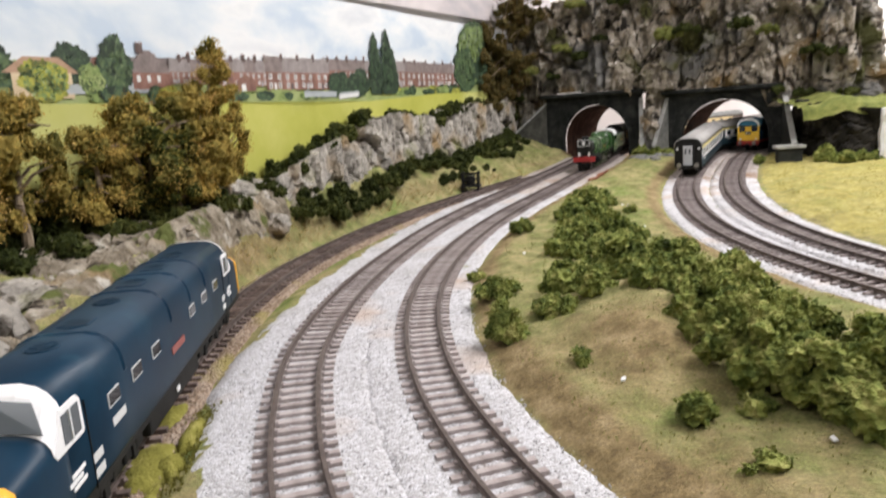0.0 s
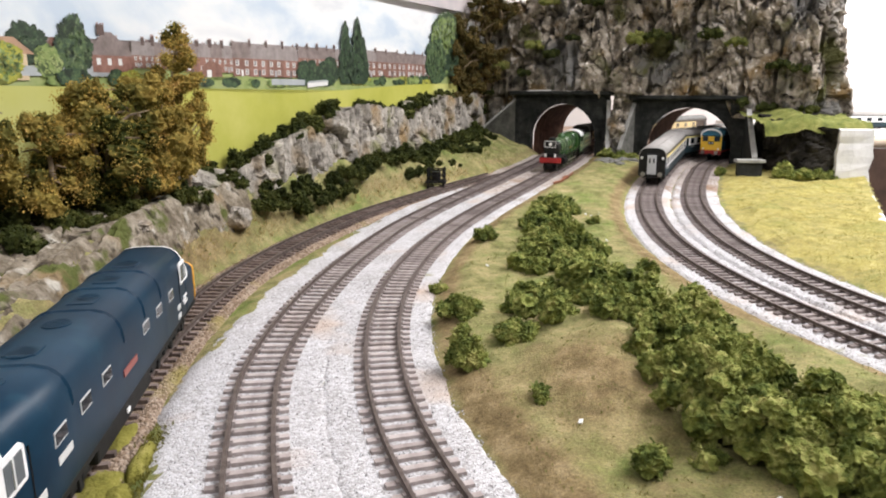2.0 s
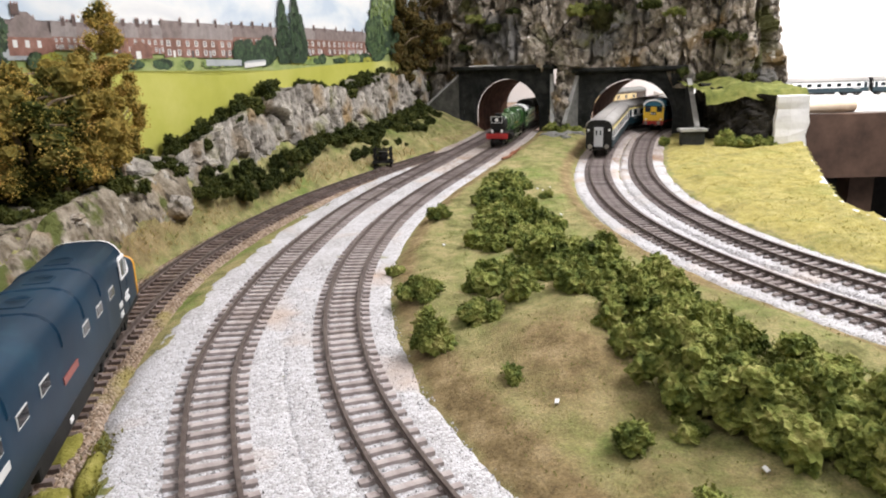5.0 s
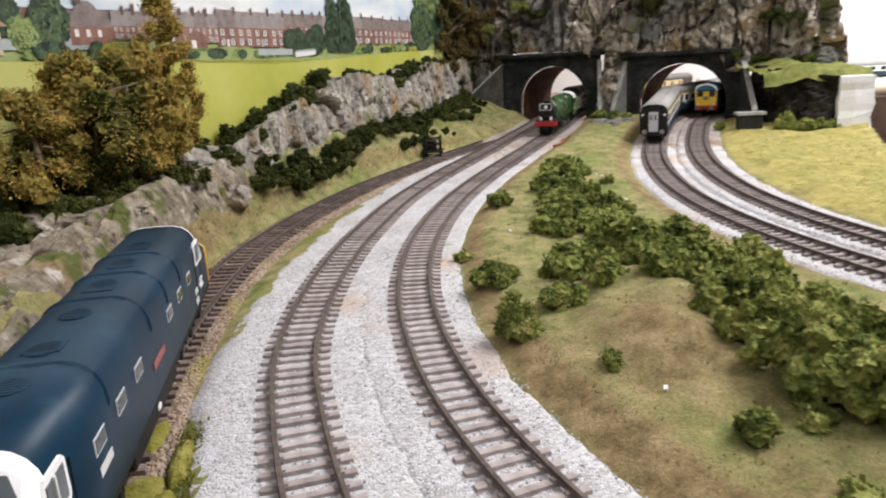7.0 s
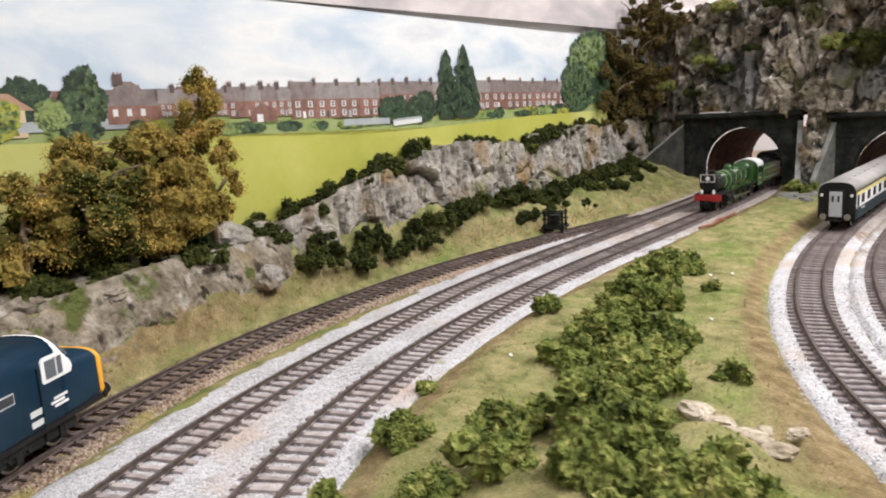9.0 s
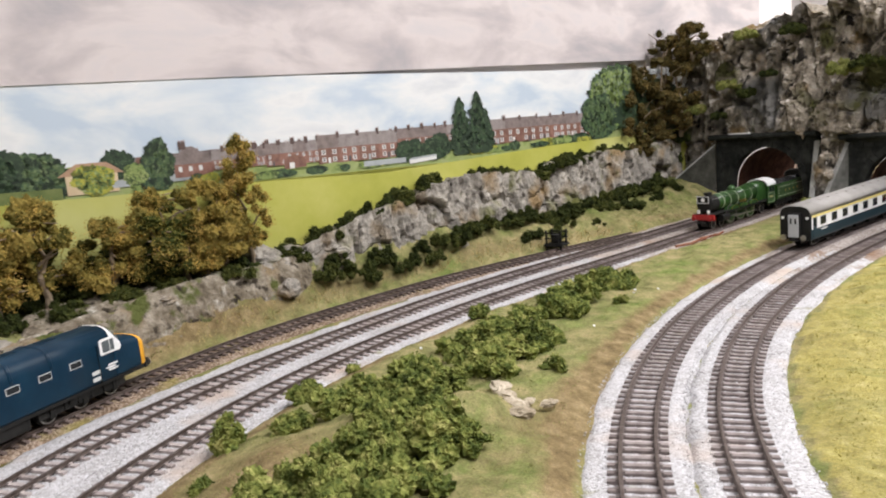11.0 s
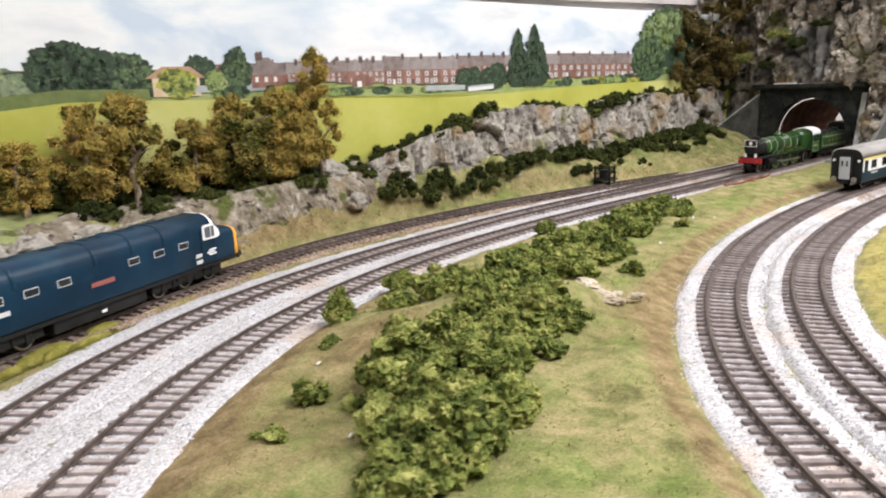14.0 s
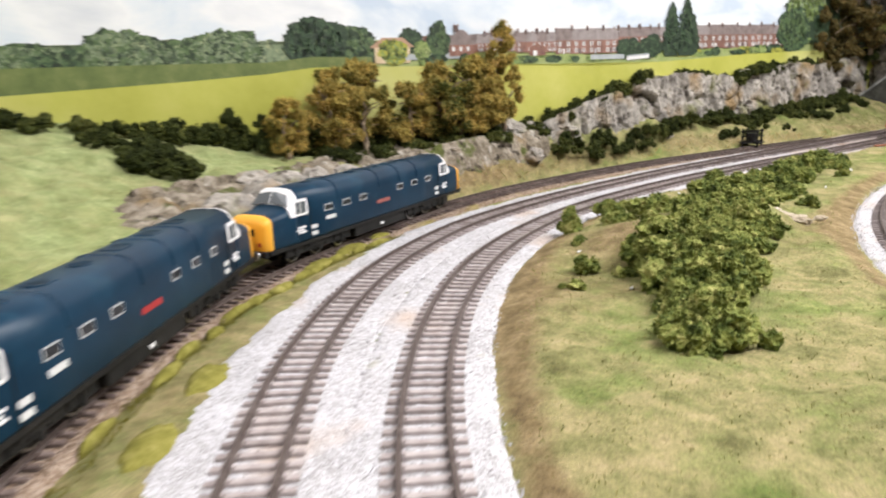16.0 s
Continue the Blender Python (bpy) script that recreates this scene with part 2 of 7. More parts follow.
M_RUSSET = mat("russet_leaves", [(0.04, 0.042, 0.012), (0.14, 0.10, 0.03), (0.28, 0.17, 0.05)], 30, 0.9, 0.6, bscale=500, spots=[((0.035, 0.045, 0.012), 13, 0.5, 0.6)])
M_BARK = mat("bark", [(0.10, 0.075, 0.05), (0.26, 0.20, 0.14), (0.36, 0.29, 0.2)], 120, 0.9, 0.5)
M_STRAW = mat("dry_straw", [(0.40, 0.31, 0.12), (0.56, 0.45, 0.22)], 90, 0.9, 0.2)

M_BLUE = mat("rail_blue_paint", [(0.0020, 0.017, 0.037), (0.0030, 0.025, 0.052), (0.0050, 0.036, 0.070)], 25, 0.40, 0.06, spec=0.25, spots=[((0.016, 0.055, 0.085), 60, 0.60, 0.8)])
M_BLUE20 = mat("bright_blue_roof", [(0.02, 0.10, 0.16), (0.035, 0.14, 0.20)], 25, 0.45, 0.05)
M_WHITE = mat("white_paint", [(0.78, 0.78, 0.78), (0.84, 0.84, 0.84)], 40, 0.45, 0.05)
M_YELLOW = mat("warning_yellow_paint", [(0.80, 0.38, 0.03), (0.88, 0.45, 0.05)], 30, 0.45, 0.05)
M_YELLOW20 = mat("bright_yellow_paint", [(0.74, 0.46, 0.03), (0.82, 0.54, 0.05)], 30, 0.45, 0.05)
M_BLACK = mat("black_underframe", [(0.005, 0.005, 0.005), (0.010, 0.010, 0.0095), (0.018, 0.017, 0.016)], 60, 0.65, 0.2, spec=0.3)
M_STEEL = mat("bare_steel", [(0.30, 0.29, 0.28), (0.42, 0.41, 0.4)], 60, 0.35, 0.1, metal=0.9)
M_RED = mat("buffer_red_paint", [(0.30, 0.018, 0.018), (0.38, 0.025, 0.025)], 40, 0.45, 0.05)
M_GREEN = mat("apple_green_paint", [(0.014, 0.050, 0.009), (0.022, 0.072, 0.013), (0.032, 0.09, 0.019)], 30, 0.38, 0.05, coat=0.1)
M_LINE = mat("pale_green_lining", [(0.45, 0.55, 0.38), (0.55, 0.62, 0.45)], 40, 0.4, 0.0)
M_UMBER = mat("umber_paint", [(0.035, 0.018, 0.009), (0.05, 0.026, 0.013)], 30, 0.4, 0.05, coat=0.2)
M_CREAM = mat("cream_paint", [(0.62, 0.50, 0.26), (0.70, 0.57, 0.31)], 30, 0.45, 0.05)
M_ROOF = mat("grey_roof", [(0.27, 0.26, 0.245), (0.36, 0.345, 0.33)], 50, 0.7, 0.1)
M_ROOF_D = mat("dark_grey_roof", [(0.12, 0.12, 0.115), (0.18, 0.18, 0.17)], 50, 0.7, 0.1)
M_GREY = mat("pale_grey_paint", [(0.55, 0.56, 0.55), (0.63, 0.64, 0.63)], 40, 0.5, 0.05)
M_DOOR = mat("grey_door_paint", [(0.42, 0.44, 0.47), (0.52, 0.54, 0.57)], 40, 0.5, 0.05)
M_NAVY = mat("dark_blue_paint", [(0.008, 0.026, 0.036), (0.012, 0.036, 0.048)], 30, 0.42, 0.05)
M_FIRST = mat("first_class_yellow", [(0.72, 0.60, 0.20), (0.78, 0.66, 0.26)], 30, 0.5, 0.0)
M_MAROON = mat("bauxite_paint", [(0.10, 0.018, 0.014), (0.16, 0.032, 0.024), (0.20, 0.05, 0.035)], 50, 0.6, 0.15)
M_COAL = mat("coal", [(0.006, 0.006, 0.007), (0.018, 0.018, 0.02), (0.05, 0.05, 0.055)], 200, 0.4, 0.4)
M_BRASS = mat("brass", [(0.55, 0.38, 0.12), (0.62, 0.45, 0.16)], 60, 0.3, 0.0, metal=0.9)
M_NAMEPLATE = mat("red_nameplate", [(0.24, 0.07, 0.06), (0.32, 0.11, 0.09)], 60, 0.5, 0.0)


def glass(name, col, rough=0.08):
    m = bpy.data.materials.new(name)
    m.use_nodes = True
    b = m.node_tree.nodes["Principled BSDF"]
    b.inputs["Base Color"].default_value = (*col, 1)
    b.inputs["Roughness"].default_value = rough
    b.inputs["Specular IOR Level"].default_value = 0.7
    return m


M_GLASS = glass("dark_cab_glazing", (0.018, 0.022, 0.026))
# lighter bluish base colour stands in for sky reflected in the panes
M_GLASS_G = glass("pale_reflection_glazing", (0.10, 0.115, 0.125), 0.15)

# ---------------------------------------------------------------- mesh helpers


def link(name, bm, material, parent=None, label="", smooth=False):
    me = bpy.data.meshes.new(name)
    bm.normal_update()
    bm.to_mesh(me)
    bm.free()
    me.materials.append(material)
    if smooth:
        me.polygons.foreach_set("use_smooth", [True] * len(me.polygons))
    ob = new(name, me)
    if parent is not None:
        ob.parent = parent
    if label:
        ob["label"] = label
    return ob


def part(name, bm, material, parent, label="", smooth=False):
    return link(name, bm, material, parent, label, smooth)


def box(bm, x0, x1, y0, y1, z0, z1, bevel=0.0):
    g = bmesh.ops.create_cube(bm, size=1.0, matrix=Matrix.Translation(((x0 + x1) / 2, (y0 + y1) / 2, (z0 + z1) / 2)) @ Matrix.Diagonal((x1 - x0, y1 - y0, z1 - z0, 1)))
    if bevel:
        es = {e for v in g["verts"] for e in v.link_edges}
        bmesh.ops.bevel(bm, geom=list(es), offset=bevel, segments=2, affect="EDGES", profile=0.6)
    return bm


def tube(bm, p0, p1, r0, r1=None, seg=12):
    p0, p1 = Vector(p0), Vector(p1)
    d = p1 - p0
    m = Matrix.Translation((p0 + p1) / 2) @ d.to_track_quat("Z", "Y").to_matrix().to_4x4()
    bmesh.ops.create_cone(bm, cap_ends=True, segments=seg, radius1=r0, radius2=r0 if r1 is None else r1, depth=d.length, matrix=m)
    return bm


def loft(bm, rings, closed=True, caps=True):
    rows = [[bm.verts.new(p) for p in ring] for ring in rings]
    n = len(rows[0])
    for a, b in zip(rows, rows[1:]):
        for i in range(n if closed else n - 1):
            j = (i + 1) % n
            bm.faces.new((a[i], a[j], b[j], b[i]))
    if caps and closed:
        bm.faces.new(rows[0][::-1])
        bm.faces.new(rows[-1])
    bmesh.ops.recalc_face_normals(bm, faces=bm.faces)
    return bm


def BM():
    return bmesh.new()


def empty(name, label, category, group="", kind=""):
    return tagged(new(name), label, category, group, kind)


class Curve:
    """A smooth plan line through knots, resampled by length."""

    def __init__(self, knots=(), step=0.004):
        if not len(knots):
            return
        k = [Vector(p) for p in knots]
        k = [2 * k[0] - k[1]] + k + [2 * k[-1] - k[-2]]
        pts = []
        for i in range(1, len(k) - 2):
            for n in range(40):
                t = n / 40
                a, b, c, d = k[i - 1], k[i], k[i + 1], k[i + 2]
                pts.append(0.5 * ((2 * b) + (c - a) * t + (2 * a - 5 * b + 4 * c - d) * t * t + (3 * b - a - 3 * c + d) * t ** 3))
        pts.append(k[-2])
        p = np.array([tuple(v) for v in pts])
        self.set(p, step)

    def set(self, p, step):
        s = np.r_[0, np.cumsum(np.hypot(*np.diff(p, axis=0).T))]
        q = np.linspace(0, s[-1], max(3, int(s[-1] / step)))
        self.p = np.c_[np.interp(q, s, p[:, 0]), np.interp(q, s, p[:, 1])]
        self.s, self.length, self.step = q, s[-1], step

    def offset(self, d):
        """The line at d metres to the right of this one."""
        t = np.gradient(self.p, axis=0)
        t /= np.hypot(*t.T)[:, None]
        o = Curve()
        o.set(self.p + d * np.c_[t[:, 1], -t[:, 0]], self.step)
        return o

    def at(self, s):
        return np.array([np.interp(s, self.s, self.p[:, 0]), np.interp(s, self.s, self.p[:, 1])])

    def dirn(self, s):
        d = self.at(s + 0.004) - self.at(s - 0.004)
        return d / np.hypot(*d)

    def near_y(self, y):
        return self.s[np.argmin(np.abs(self.p[:, 1] - y))]

    def signed(self, P):
        """Distance of points to the line, positive to its right."""
        q = self.p[::3]
        t = np.gradient(q, axis=0)
        out = np.empty(len(P))
        for i in range(0, len(P), 4000):
            d = P[i:i + 4000, None] - q[None]
            n = np.argmin((d ** 2).sum(-1), 1)
            dd = d[np.arange(len(n)), n]
            tt = t[n]
            out[i:i + 4000] = np.hypot(*dd.T) * np.sign(dd[:, 0] * tt[:, 1] - dd[:, 1] * tt[:, 0])
        return out


T3 = Curve([(0.66, -0.16), (0.52, -0.10), (0.40, -0.028), (0.298, 0.05), (0.183, 0.15), (0.10, 0.25), (0.045, 0.35), (0.014, 0.45), (0.001, 0.55), (0.002, 0.65), (0.014, 0.75),
            (0.036, 0.85), (0.059, 0.93), (0.089, 1.03), (0.126, 1.16), (0.153, 1.26), (0.180, 1.38), (0.222, 1.50), (0.29, 1.62), (0.40, 1.76), (0.56, 1.87)])
T2 = Curve([(0.56, -0.20), (0.43, -0.13), (0.32, -0.05), (0.235, 0.03), (0.155, 0.10), (0.104, 0.15), (0.063, 0.20), (0.029, 0.25), (0.002, 0.30), (-0.018, 0.35), (-0.034, 0.40), (-0.043, 0.45), (-0.0485, 0.51),
            (-0.050, 0.58), (-0.047, 0.65), (-0.036, 0.755), (-0.013, 0.862), (0.010, 0.943), (0.040, 1.043), (0.077, 1.173), (0.104, 1.273), (0.132, 1.397), (0.175, 1.52), (0.248, 1.65), (0.365, 1.80), (0.54, 1.915)])
T1 = Curve([(0.30, -0.15), (0.21, -0.07), (0.132, 0.0), (0.062, 0.07), (0.008, 0.135), (-0.025, 0.19), (-0.053, 0.25), (-0.080, 0.335), (-0.101, 0.42), (-0.114, 0.50), (-0.120, 0.58), (-0.116, 0.66),
            (-0.104, 0.74), (-0.085, 0.82), (-0.056, 0.90), (-0.022, 0.98), (0.016, 1.06), (0.048, 1.13), (0.074, 1.19)])
T4 = Curve([(0.62, 0.12), (0.50, 0.205), (0.40, 0.30), (0.345, 0.37), (0.287, 0.455), (0.25, 0.54), (0.226, 0.63), (0.2135, 0.73), (0.2145, 0.83), (0.226, 0.93), (0.247, 1.03), (0.274, 1.13),
            (0.309, 1.24), (0.357, 1.34), (0.425, 1.44), (0.525, 1.53), (0.66, 1.60), (0.86, 1.63)])
T5 = T4.offset(0.050)


def climb(y):
    """The lines rise gently towards the tunnels."""
    t = np.clip((y - 0.62) / 0.83, 0, 1)
    return 0.016 * t * t * (3 - 2 * t)

# ---------------------------------------------------------------- ground
BD_P, BD_D = Vector((-0.252, 0.54)), Vector((0.2696, 0.963))     # the backdrop's line
BD_N = Vector((0.963, -0.2696))                                     # towards the tracks
PO_P, PO_D = Vector((0.064, 1.411)), Vector((0.9164, -0.4002))    # the tunnel portals' line
PO_N = Vector((-0.4002, -0.9164))                                   # towards the camera


def smooth(a, b, x):
    t = np.clip((x - a) / (b - a), 0, 1)
    return t * t * (3 - 2 * t)


def fbm(x, y, s, seed=0.0, octaves=3):
    return noise.fractal(Vector((x * s + seed, y * s - seed, seed * 0.7)), 1.0, 2.0, octaves)


def ground_height(P):
    """Height of the ground without its fine roughness."""
    d1, d2, d3, d4, d5 = (-T1.signed(P), -T2.signed(P), T3.signed(P), T4.signed(P), T5.signed(P))
    left = np.minimum(np.where(P[:, 1] > 1.12, d2, d1), d2)
    bank = (1.35 - 0.93 * smooth(0.86, 1.12, P[:, 1])) * np.clip(left - 0.018, 0, None)
    cap = 0.030 + 0.02 * smooth(0.2, 0.75, P[:, 1]) + (0.10 + 0.20 * (1 - smooth(0.25, 0.5, P[:, 1]))) * np.clip(left - 0.07, 0, 0.3)
    z = np.minimum(bank, cap) * smooth(0.012, 0.05, left)
    isl = np.minimum(d3, -d4)
    mound = 0.014 * np.exp(-(((P[:, 0] - 0.125) / 0.04) ** 2 + ((P[:, 1] - 0.44) / 0.07) ** 2)) + 0.016 * np.exp(-(((P[:, 0] - 0.165) / 0.02) ** 2 + ((P[:, 1] - 0.50) / 0.03) ** 2))
    z = z + np.where(isl > 0, (0.006 + mound) * smooth(0.022, 0.05, isl), 0)
    z = z + np.where(d5 > 0, 0.004 * smooth(0.025, 0.06, d5), 0)
    near = np.min(np.abs(np.c_[d1, d2, d3, d4, d5]), axis=1)
    z = z - 0.0035 * (1 - smooth(0.018, 0.032, near)) + climb(P[:, 1])
    return z, left, isl, d5, near


def build_ground():
    xs, ys = np.arange(-0.62, 0.64, 0.005), np.arange(-0.62, 1.40, 0.005)
    X, Y = np.meshgrid(xs, ys, indexing="ij")
    P = np.c_[X.ravel(), Y.ravel()]
    z, left, isl, d5, near = ground_height(P)
    back = (P[:, 0] - BD_P.x) * BD_N.x + (P[:, 1] - BD_P.y) * BD_N.y
    rough = np.array([fbm(x, y, 28) * 0.0035 + fbm(x, y, 110, 3.0) * 0.0012 for x, y in P])
    rough += np.where(left > 0.05, np.array([fbm(x, y, 45, 9.0) for x, y in P]) * 0.004, 0)
    z = z + rough * smooth(0.02, 0.045, near)
    nx, ny = len(xs), len(ys)
    idx = np.arange(nx * ny).reshape(nx, ny)
    quads = np.stack([idx[:-1, :-1], idx[1:, :-1], idx[1:, 1:], idx[:-1, 1:]], -1).reshape(-1, 4)
    cx, cy = P[quads].mean(1).T
    keep = ((cx - BD_P.x) * BD_N.x + (cy - BD_P.y) * BD_N.y > -0.008) & ((cx - PO_P.x) * PO_N.x + (cy - PO_P.y) * PO_N.y > -0.02)
    keep &= cx < np.interp(cy, [0.3, 0.45, 0.55, 0.62, 0.68, 0.75, 0.867, 1.1, 1.3], [0.62, 0.53, 0.47, 0.425, 0.403, 0.408, 0.449, 0.535, 0.56])
    quads = quads[keep]
    me = bpy.data.meshes.new("ground")
    me.from_pydata(np.c_[P, z].tolist(), [], quads.tolist())
    me.polygons.foreach_set("use_smooth", [True] * len(me.polygons))
    e = np.exp(-((near - 0.036) / 0.009) ** 2) * np.where(isl > 0, 0.8, 0.45) + 0.75 * np.exp(-(((P[:, 0] - 0.115) / 0.04) ** 2 + ((P[:, 1] - 0.40) / 0.05) ** 2))
    e += 0.5 * np.exp(-(((P[:, 0] - 0.20) / 0.03) ** 2 + ((P[:, 1] - 0.55) / 0.15) ** 2)) + np.where((left > 0.02) & (left < 0.05), 0.30, 0) * (1 - 0.8 * smooth(0.55, 0.75, P[:, 1]))
    e += 0.55 * np.exp(-(((P[:, 0] - 0.14) / 0.05) ** 2 + ((P[:, 1] - 0.29) / 0.07) ** 2))
    ye = np.where(d5 > 0.032, 0.62, 0.0)
    dk = np.where((left > 0.06), 0.40, 0.0) * 0.9 * smooth(0.28, 0.48, P[:, 1]) + 0.45 * smooth(0.0, 0.03, left - 0.10) * smooth(0.6, 0.8, P[:, 1])
    me_ = 0.62 * smooth(0.045, 0.075, left) * (1 - smooth(0.36, 0.52, P[:, 1]))
    for name, v in (("earth", e), ("yellow", ye), ("dark", dk), ("meadow", me_)):
        a = me.attributes.new(name, "FLOAT", "POINT")
        a.data.foreach_set("value", v.astype(np.float32))
    me.materials.append(M_GROUND)
    ob = new("ground", me)
    return tagged(ob, "scenic ground of green, brown and yellow grass scatter", "ground", kind="structure")


ground = build_ground()


def height_at(x, y):
    z, left, isl, d5, near = ground_height(np.array([[x, y]]))
    return float(z[0] + (fbm(x, y, 28) * 0.0035 + (fbm(x, y, 45, 9.0) * 0.004 if left[0] > 0.05 else 0)) * smooth(0.02, 0.045, near[0]))


# ---------------------------------------------------------------- ballast and tracks


def ballast(name, curve, material, wl, wr, s0, s1, label, seed):
    """A low bed with ragged shoulders along a track."""
    n, verts, faces = int((s1 - s0) / 0.004), [], []
    cols = np.linspace(-1, 1, 23)
    for i in range(n + 1):
        s = s0 + (s1 - s0) * i / n
        p, d = curve.at(s), curve.dirn(s)
        r = np.array([d[1], -d[0]])
        ll = wl * (1 + 0.10 * noise.noise(Vector((s * 30, seed, 0))) + 0.05 * noise.noise(Vector((s * 140, seed, 5))))
        rr = wr * (1 + 0.10 * noise.noise(Vector((s * 30, seed + 7, 0))) + 0.05 * noise.noise(Vector((s * 140, seed, 9))))
        for c in cols:
            o = c * (ll if c < 0 else rr)
            q = p + r * o
            z = 0.0004 - 0.006 * max(0, abs(c) - 0.8) / 0.2 + 0.0007 * noise.noise(Vector((q[0] * 300, q[1] * 300, seed)))
            if abs(o) < 0.0155:
                z -= 0.0003
            verts.append((q[0], q[1], z + climb(q[1])))
    k = len(cols)
    for i in range(n):
        for j in range(k - 1):
            a = i * k + j
            faces.append((a, a + 1, a + k + 1, a + k))
    me = bpy.data.meshes.new(name)
    me.from_pydata(verts, [], faces)
    me.polygons.foreach_set("use_smooth", [True] * len(faces))
    me.materials.append(material)
    me.materials.append(M_BALLAST_FAR if material is M_BALLAST else material)
    # browner, darker ballast takes over raggedly towards the tunnels
    for f in me.polygons:
        x, y, z = f.center
        f.material_index = int(y + 0.14 * noise.noise(Vector((x * 45, y * 45, seed))) + 0.10 * noise.noise(Vector((x * 260, y * 260, seed))) > 0.99)
    ob = new(name, me)
    return tagged(ob, label, "ballast", kind="stuff")


ballast("ballast_bed", T1, M_DIRTY, 0.024, 0.023, 0.01, T1.length - 0.06, "brown dirty ballast under the siding track", 1)
ballast("ballast_bed", T2, M_BALLAST, 0.043, 0.037, 0.01, T2.near_y(1.36), "pale limestone ballast bed under curved track", 2)
ballast("ballast_bed", T3, M_BALLAST, 0.036, 0.033, 0.01, T3.near_y(1.36), "pale limestone ballast bed with ragged shoulder", 3)
ballast("ballast_bed", T4, M_BALLAST, 0.031, 0.028, 0.01, T4.near_y(1.42), "pale limestone ballast bed under curved track", 4)
ballast("ballast_bed", T5, M_BALLAST, 0.028, 0.034, 0.01, T5.near_y(1.42), "pale limestone ballast bed beside yellow grass", 5)


def grains(name, curves, count, lo, hi, material, label, seed):
    """Loose stone chips lying on the beds."""
    rnd = random.Random(seed)
    verts, faces = [], []
    for i in range(count):
        c, s0, s1 = rnd.choice(curves)
        s = rnd.uniform(s0, s1)
        p, d = c.at(s), c.dirn(s)
        o = rnd.uniform(lo, hi)
        x, y = p[0] + d[1] * o, p[1] - d[0] * o
        r = rnd.uniform(0.0003, 0.00075)
        zc = climb(y)
        b = len(verts)
        a = rnd.uniform(0, 6.28)
        for k in range(4):
            q = r * rnd.uniform(0.7, 1.2)
            verts.append((x + q * cos(a + k * 1.57), y + q * sin(a + k * 1.57), zc + 0.0002))
        verts.append((x + r * rnd.uniform(-0.3, 0.3), y + r * rnd.uniform(-0.3, 0.3), zc + 0.0004 + r * rnd.uniform(0.7, 1.2)))
        faces += [(b, b + 1, b + 4), (b + 1, b + 2, b + 4), (b + 2, b + 3, b + 4), (b + 3, b, b + 4)]
    me = bpy.data.meshes.new(name)
    me.from_pydata(verts, [], faces)
    me.materials.append(material)
    return tagged(new(name, me), label, "gravel", kind="stuff")


grains("ballast_chips", [(T2, 0.3, 1.05), (T3, 0.3, 1.05), (T4, 0.1, 0.85), (T5, 0.1, 0.85)], 25000, -0.029, 0.029, M_BALLAST, "loose pale limestone ballast chips", 11)
grains("ballast_chips", [(T1, 0.3, 1.1)], 4500, -0.022, 0.024, M_DIRTY, "loose brown ballast chips", 12)

SLEEPER_MESH = {}


def sleeper_mesh(material):
    if material.name not in SLEEPER_MESH:
        bm = BM()
        box(bm, -0.00165, 0.00165, -0.0150, 0.0150, -0.001, 0.0016)
        for v in bm.verts:
            if v.co.z > 0:
                v.co.x *= 0.88
                v.co.y *= 0.985
        for sy in (-1, 1):
            for e in (-1, 1):
                box(bm, -0.0011, 0.0011, sy * 0.0087 + e * 0.0016 - 0.0006, sy * 0.0087 + e * 0.0016 + 0.0006, 0.0016, 0.0024)
        me = bpy.data.meshes.new("sleeper")
        bm.to_mesh(me)
        bm.free()
        me.materials.append(material)
        SLEEPER_MESH[material.name] = me
    return SLEEPER_MESH[material.name]


RAIL_TOP = 0.0042


def track(curve, label, material, s0, s1, seed):
    rnd = random.Random(seed)
    root = empty("railway_track", label, "railway track", "model railway tracks")
    prof = [(-0.0011, 0.0016), (0.0011, 0.0016), (0.0011, 0.0020), (0.0004, 0.0023), (0.0004, 0.0033), (0.00075, 0.0036), (0.00075, RAIL_TOP), (-0.00075, RAIL_TOP), (-0.00075, 0.0036),
            (-0.0004, 0.0033), (-0.0004, 0.0023), (-0.0011, 0.0020)]
    for side in (-1, 1):
        bm, rings = BM(), []
        n = int((s1 - s0) / 0.008)
        for i in range(n + 1):
            s = s0 + (s1 - s0) * i / n
            p, d = curve.at(s), curve.dirn(s)
            r = (d[1], -d[0])
            rings.append([(p[0] + r[0] * (side * 0.0087 + a), p[1] + r[1] * (side * 0.0087 + a), b + climb(p[1])) for a, b in prof])
        loft(bm, rings)
        part("rail", bm, M_RAIL, root)
    # darker sleepers take over towards the tunnels
    me, far = sleeper_mesh(material), sleeper_mesh(M_SLEEPER_G if material is M_SLEEPER else material)
    s = s0 + 0.004
    while s < s1 - 0.003:
        p, d = curve.at(s), curve.dirn(s)
        ob = new("sleeper", far if p[1] + rnd.uniform(-0.12, 0.12) > 0.85 else me)
        ob.parent = root
        ob.matrix_basis = pose(p[0], p[1], climb(p[1]) + rnd.uniform(-0.0002, 0.0001), 0, 0, math.degrees(atan2(d[1], d[0])) + rnd.uniform(-1.2, 1.2))
        s += 0.0079 + rnd.uniform(-0.0003, 0.0003)
    return root


track(T1, "siding track with dark brown sleepers where the blue diesels stand", M_SLEEPER_D, 0.01, T1.length - 0.09, 21)
track(T2, "curved model track with weathered sleepers and brown rails", M_SLEEPER, 0.12, T2.near_y(1.55), 22)
